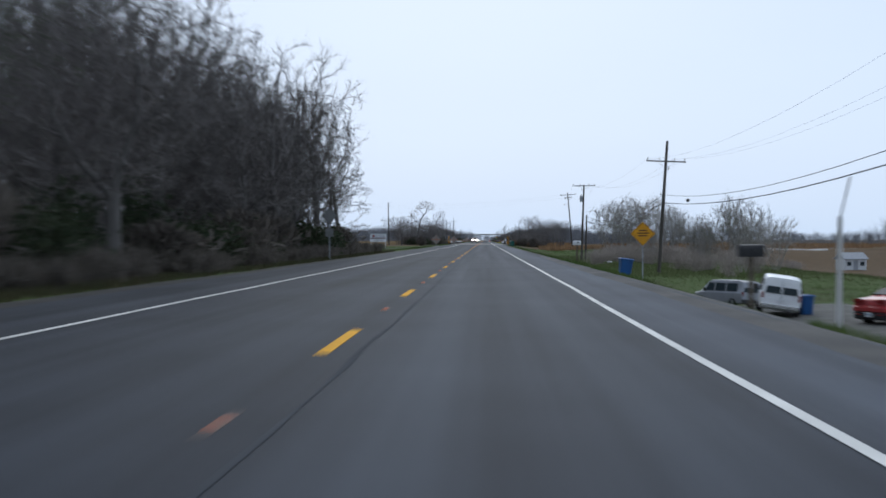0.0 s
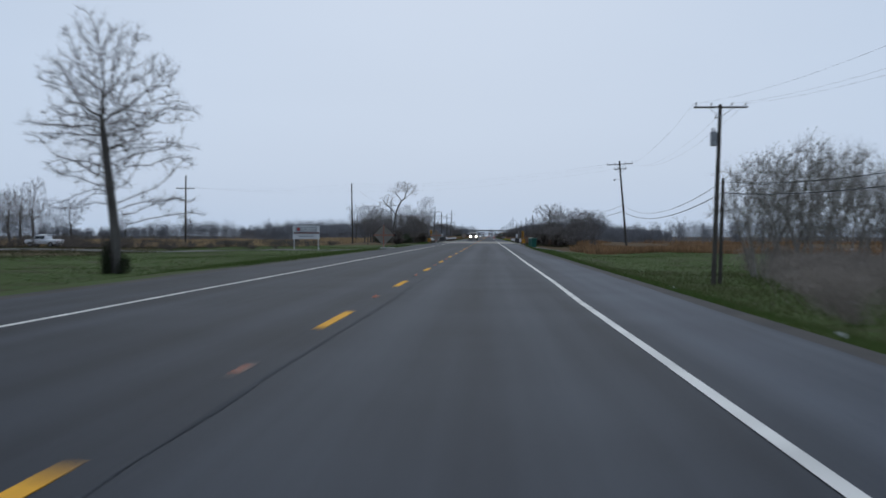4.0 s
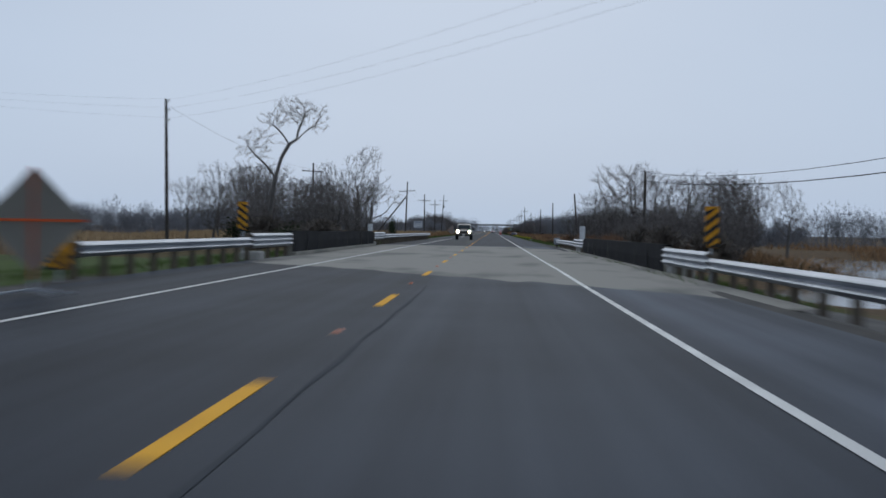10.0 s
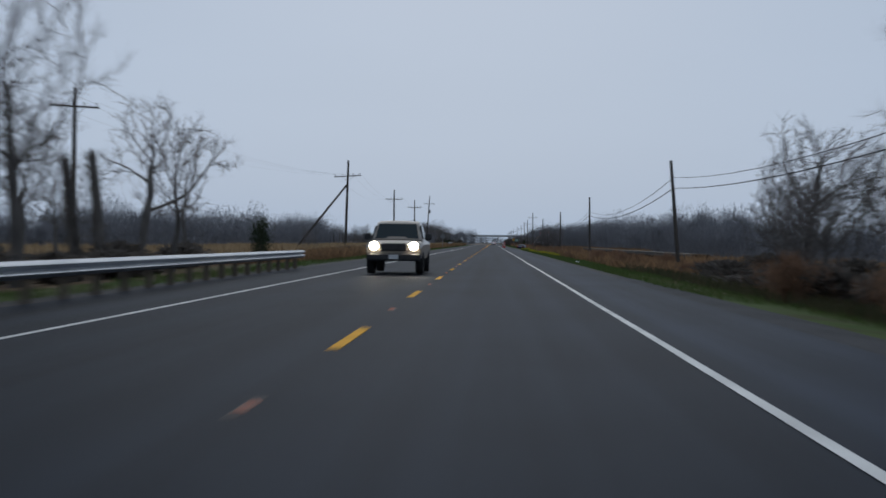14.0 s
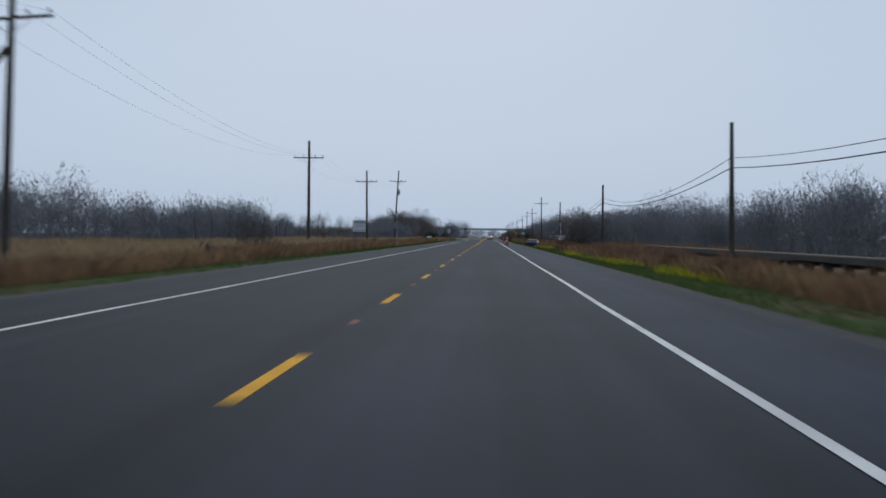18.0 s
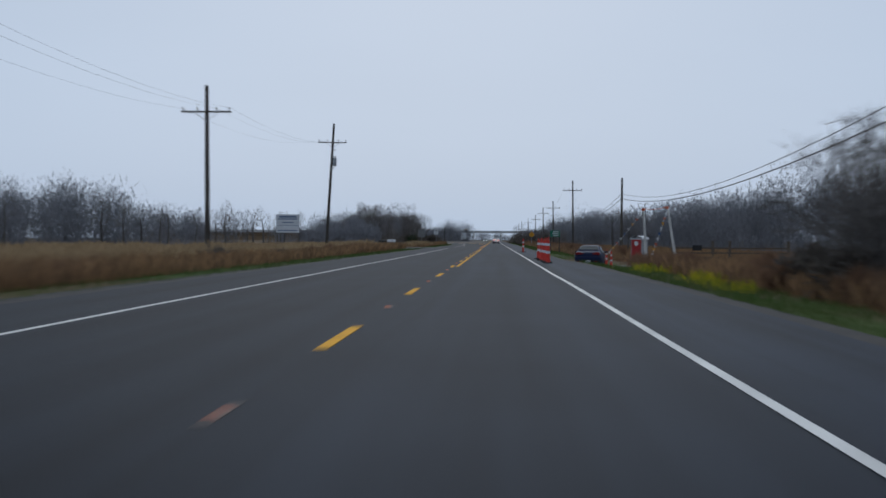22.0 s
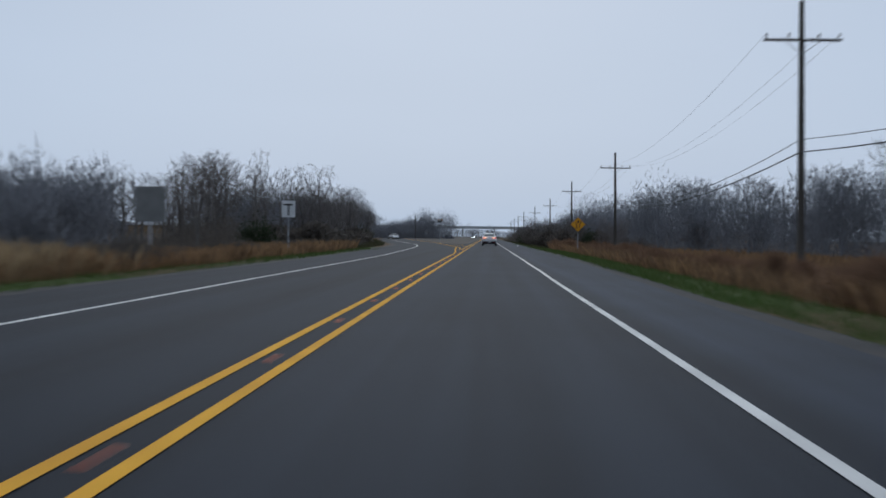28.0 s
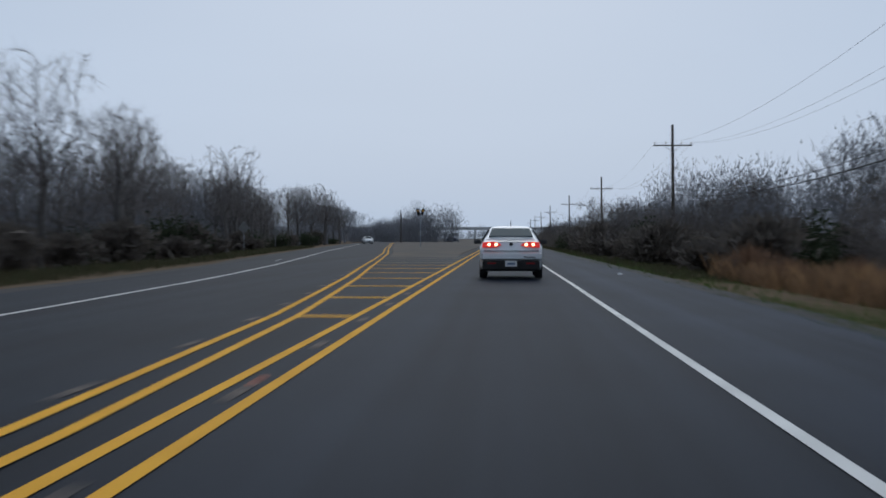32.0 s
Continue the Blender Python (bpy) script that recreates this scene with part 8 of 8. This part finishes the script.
wheelie_bin(15.3, 54.0, gz(15.3, 54.0), 10, M_BLUE_PLASTIC, "dark blue bin beside the parked van", 0.8)


def mailbox(x, y, z, label, mat, rz=0.0, height=1.05, half=0.48):
    t = thing("mailbox", (x, y, z), label, "mailbox", rz=rz)
    part("post", Build().box((-0.05, -0.05, -0.2), (0.05, 0.05, height), None, 0.008), M_WOOD, t)
    prof = [(-0.14, 0), (0.14, 0), (0.14, 0.16)] + [(0.14 * math.cos(a), 0.16 + 0.12 * math.sin(a)) for a in (0.5, 1.05, 1.57, 2.09, 2.64)] + [(-0.14, 0.16)]
    bx = part("box", Build().quad_strip([[Vector((u, px, height + pz)) for px, pz in prof] for u in (-half, -half + 0.02, half - 0.02, half)]), mat, t, smooth=40)
    part("flag", Build().box((0.0, -0.16, height + 0.12), (0.12, -0.145, height + 0.2)), M_PLASTIC, bx)
    return t


mailbox(-8.2, 238.7, gz(-8.2, 238.7), "black mailbox on a post beside the road", M_BLACK, 0, 1.08 - gz(-8.2, 238.7), 0.4)
mailbox(7.6, 29.0, gz(7.6, 29.0), "large black mailbox on a post above the low ground", M_BLACK, 0, 0.72 - gz(7.6, 29.0), 0.28)
mailbox(7.85, 84.5, gz(7.85, 84.5), "white mailbox on a post beside the shoulder", M_SIGN_WHITE, 0, 0.76 - gz(7.85, 84.5), 0.27)
mailbox(-10.5, 735 - 16, gz(-10.5, 719), "white mailbox on a post in the brown grass", M_SIGN_WHITE, 15, 0.95)
mailbox(-11.6, 719.4, gz(-11.6, 719.4), "small dark mailbox beside the white one", M_BLACK, 15, 0.95)
wp = thing("white_pole", (14.0, 44.6, gz(14, 44.6)), "slender pale pole beside parked cars", "pole")
part("pole", Build().tube([(0, 0, -0.2), (0.05, 0, 4.2)], [0.11, 0.09], 10), M_PALE_POLE, wp, smooth=50)
part("lamp_arm", Build().tube([(0.05, 0, 4.15), (0.4, 0, 5.6)], 0.04, 6), M_PALE_POLE, wp)

# small white shed on the low field
sh = thing("shed", (61.5, 204, gz(61.5, 204) - 0.1), "small white shed with a grey gable roof on the low field", "shed", rz=12)
part("wall", Build().box((-1.9, -1.5, 0), (1.9, 1.5, 1.9), None, 0.02), M_SIGN_WHITE, sh)
part("roof", Build().quad_strip([[(x, -1.85, 1.82), (x, 0, 2.85), (x, 1.85, 1.82), (x, 1.85, 1.92), (x, 0, 2.96), (x, -1.85, 1.92)] for x in (-2.15, 2.15)]), M_STEEL_GREY, sh)
for q in (-1.15, 1.15):
    wn = part("window", Build().box((q - 0.42, -1.53, 0.75), (q + 0.42, -1.505, 1.5)), M_SIGN_WHITE, sh)
    part("pane", Build().box((q - 0.36, -1.545, 0.81), (q + 0.36, -1.535, 1.44)), M_GLASS, wn)
part("door", Build().box((-0.4, -1.54, 0.05), (0.4, -1.505, 1.7)), M_STEEL_GREY, sh)

# culvert slab and litter
for x, y, sx, sy, lab in ((-7.1, 218.5, 0.6, 0.9, "pale concrete culvert slab on the verge"), (-8.0, 712, 0.9, 0.45, "pale concrete slab at the roadside")):
    b = Build().box((-sx, -sy, -0.3), (sx, sy, 0.10), None, 0.03)
    ob = part("culvert_slab", b, M_PALE_CONCRETE)
    ob.location = (x, y, gz(x, y))
    tagged(ob, lab, "slab")
lit = random.Random(4)
for x, y, s in ((8.8, 132, 0.17), (18, 163, 0.4), (7.6, 452, 0.3), (5.6, 884, 0.12), (-9.2, 905, 0.2), (-9.8, 909, 0.2), (7.0, 300, 0.2), (9.4, 158, 0.2)):
    ring0 = [Vector((math.cos(a * 0.785) * s * lit.uniform(0.6, 1), math.sin(a * 0.785) * s * lit.uniform(0.5, 1), 0)) for a in range(8)]
    ring1 = [Vector((p.x * 0.6, p.y * 0.6, s * lit.uniform(0.35, 0.6))) for p in ring0]
    ob = part("litter", Build().quad_strip([ring0, ring1]), M_SIGN_WHITE, smooth=0)
    ob.location = (x, y, gz(x, y) if abs(x) > 6.1 else 0.0)
    tagged(ob, "crumpled white litter lying at the roadside", "litter")

# ---- work site with the portable toilet ----
to = thing("portable_toilet", (14.1, 679.5, gz(14.1, 679.5)), "red and grey portable toilet with a white domed roof", "portable toilet", rz=-34)
part("base", Build().box((-0.58, -0.6, 0.0), (0.58, 0.6, 0.16), None, 0.03), M_PLASTIC, to)
part("cabin", Build().box((-0.54, -0.54, 0.16), (0.54, 0.54, 2.02), None, 0.05), M_TOILET_GREY, to)
dr = part("door", Build().box((-0.46, -0.58, 0.2), (0.46, -0.535, 1.95), None, 0.015), M_TOILET_RED, to, "red door")
part("emblem", Build().tube([(0, -0.582, 1.62), (0, -0.59, 1.62)], 0.2, 18), M_SIGN_WHITE, dr)
part("latch", Build().box((0.32, -0.61, 1.0), (0.4, -0.58, 1.12)), M_BLACK, dr)
roof_rows = []
for u in range(7):
    a = math.pi * u / 6
    roof_rows.append([Vector((-0.62 * math.cos(a), y, 2.0 + 0.28 * math.sin(a))) for y in (-0.62, -0.4, 0, 0.4, 0.62)])
part("roof", Build().quad_strip(roof_rows, closed=False).box((-0.62, -0.62, 1.96), (0.62, 0.62, 2.05), None, 0.02), M_SIGN_WHITE, to, smooth=40)
part("vent_pipe", Build().tube([(0.4, 0.4, 2.0), (0.4, 0.4, 2.55)], 0.05, 8), M_TOILET_GREY, to)
gu = thing("line_guard", (14.6, 672, gz(14.6, 672)), "two pale guard poles joined by a rope with bright pennants", "guard structure")
b0 = gz(14.6, 672)
p1 = part("upright", Build().tube([(-0.8, 0, -0.3), (-1.08, 0, 3.64 - b0)], [0.10, 0.085], 10), M_PALE_POLE, gu, smooth=50)
part("upright", Build().tube([(1.63, 0, -0.3), (0.8, 0, 3.8 - b0)], [0.12, 0.10], 10), M_PALE_POLE, gu, smooth=50)
for q, z in ((-1.08, 3.64), (0.8, 3.8)):
    part("band", Build().tube([(q, 0, z - b0 - 0.18), (q - 0.02, 0, z - b0 + 0.02)], 0.13, 10), M_SIGN_ORANGE, gu)
part("rope", Build().tube([(-1.08, 0, 3.62 - b0), (-0.2, 0, 3.56 - b0), (0.8, 0, 3.78 - b0)], 0.02, 5), M_SIGN_ORANGE, gu)
flag_mats = (M_SIGN_WHITE, M_SIGN_ORANGE, M_SIGN_YELLOW, M_SIGN_WHITE, M_BLUE_PLASTIC)
for (ax, ay, az), (bx, by, bz) in ((((-1.08, 0, 3.5 - b0)), (-3.6, 6.0, 0.6)), ((0.8, 0, 3.6 - b0), (-1.4, -6.5, 0.5))):
    s0, s1 = Vector((ax, ay, az)), Vector((bx, by, bz))
    ro = part("guy_rope", Build().tube([s0, s0.lerp(s1, 0.5) - Vector((0, 0, 0.15)), s1], 0.012, 4), M_SIGN_WHITE, gu)
    for k in range(9):
        c = s0.lerp(s1, (k + 0.7) / 10)
        part("pennant", Build().quad_strip([[c + Vector((-0.1, 0, 0)), c + Vector((0.12, 0.02, 0.02)), c + Vector((0.04, 0.05, -0.24))], [c + Vector((-0.1, 0.012, 0)), c + Vector((0.12, 0.032, 0.02)), c + Vector((0.04, 0.062, -0.24))]]), flag_mats[k % 5], ro)
fe = thing("field_gate", (16.4, 676, gz(17, 676)), "weathered wooden rail gate between dark posts", "gate")
for q in (0, 3.3, 4.7, 9.5):
    part("post", Build().box((q - 0.1, -0.1, -0.3), (q + 0.1, 0.1, 1.95), None, 0.02), M_WOOD, fe)
for z in (0.55, 0.95, 1.35):
    part("rail", Build().box((0, -0.14, z - 0.06), (9.5, -0.10, z + 0.06)), M_WOOD, fe)
part("notice", Build().box((1.6, -0.17, 1.15), (2.4, -0.145, 1.6)), M_BLACK, fe)
fl = thing("timber_trestle", (20.5, 478, 0.22), "low weathered timber trestle on short bents over the marsh", "trestle")
part("deck", Build().box((-0.8, 0, -0.03), (0.8, 134, 0.03)), M_WOOD, fl)
for q in (-0.86, 0.66):
    for k in range(17):
        part("side_beam", Build().box((q, k * 7.9, -0.34 + 0.03 * math.sin(k * 2.1)), (q + 0.2, k * 7.9 + 7.86, -0.031 + 0.012 * math.sin(k * 1.3)), None, 0.01), M_TARRED, fl)
for k in range(34):
    part("bent", Build().box((-0.8, k * 4.0 + 0.6, -2.2), (-0.45, k * 4.0 + 0.95, -0.37)).box((0.45, k * 4.0 + 0.6, -2.2), (0.8, k * 4.0 + 0.95, -0.37)).box((-0.9, k * 4.0 + 0.55, -0.6), (0.9, k * 4.0 + 1.0, -0.372)), M_TARRED, fl)


def channelizer(x, y, z=0.0):
    t = thing("channelizer_post", (x, y, z), "orange channelizer post with white bands on a black rubber base", "traffic post", "traffic posts", rz=cone_rng.uniform(0, 90))
    lean = cone_rng.uniform(-0.03, 0.03)
    part("base", Build().box((-0.2, -0.2, 0), (0.2, 0.2, 0.045), None, 0.015), M_RUBBER, t)
    part("tube", Build().tube([(0, 0, 0.05), (lean * 0.5, 0, 0.6), (lean, 0, 1.10), (lean, 0, 1.13)], [0.098, 0.076, 0.06, 0.03], 14), M_CONE_ORANGE, t, smooth=40)
    part("handle", Build().tube([(lean, 0, 1.12), (lean - 0.03, 0, 1.17), (lean, 0, 1.22), (lean + 0.03, 0, 1.17), (lean, 0, 1.12)], 0.014, 5), M_CONE_ORANGE, t)
    for z0 in (0.45, 0.82):
        r = 0.100 - 0.040 * (z0 - 0.05)
        part("band", Build().tube([(lean * (z0 / 1.1), 0, z0), (lean * (z0 / 1.1), 0, z0 + 0.13)], [r + 0.006, r], 14), M_SIGN_WHITE, t)
    return t


cone_rng = random.Random(6)
for x, y in ((4.26, 632.3), (4.3, 634.6), (4.28, 637.0), (4.24, 639.6), (4.3, 642.1), (4.26, 645.4), (10.0, 661.5), (10.3, 668.5), (4.3, 684.8)):
    channelizer(x, y, 0.0 if x < 6.1 else gz(x, y) + 0.04)
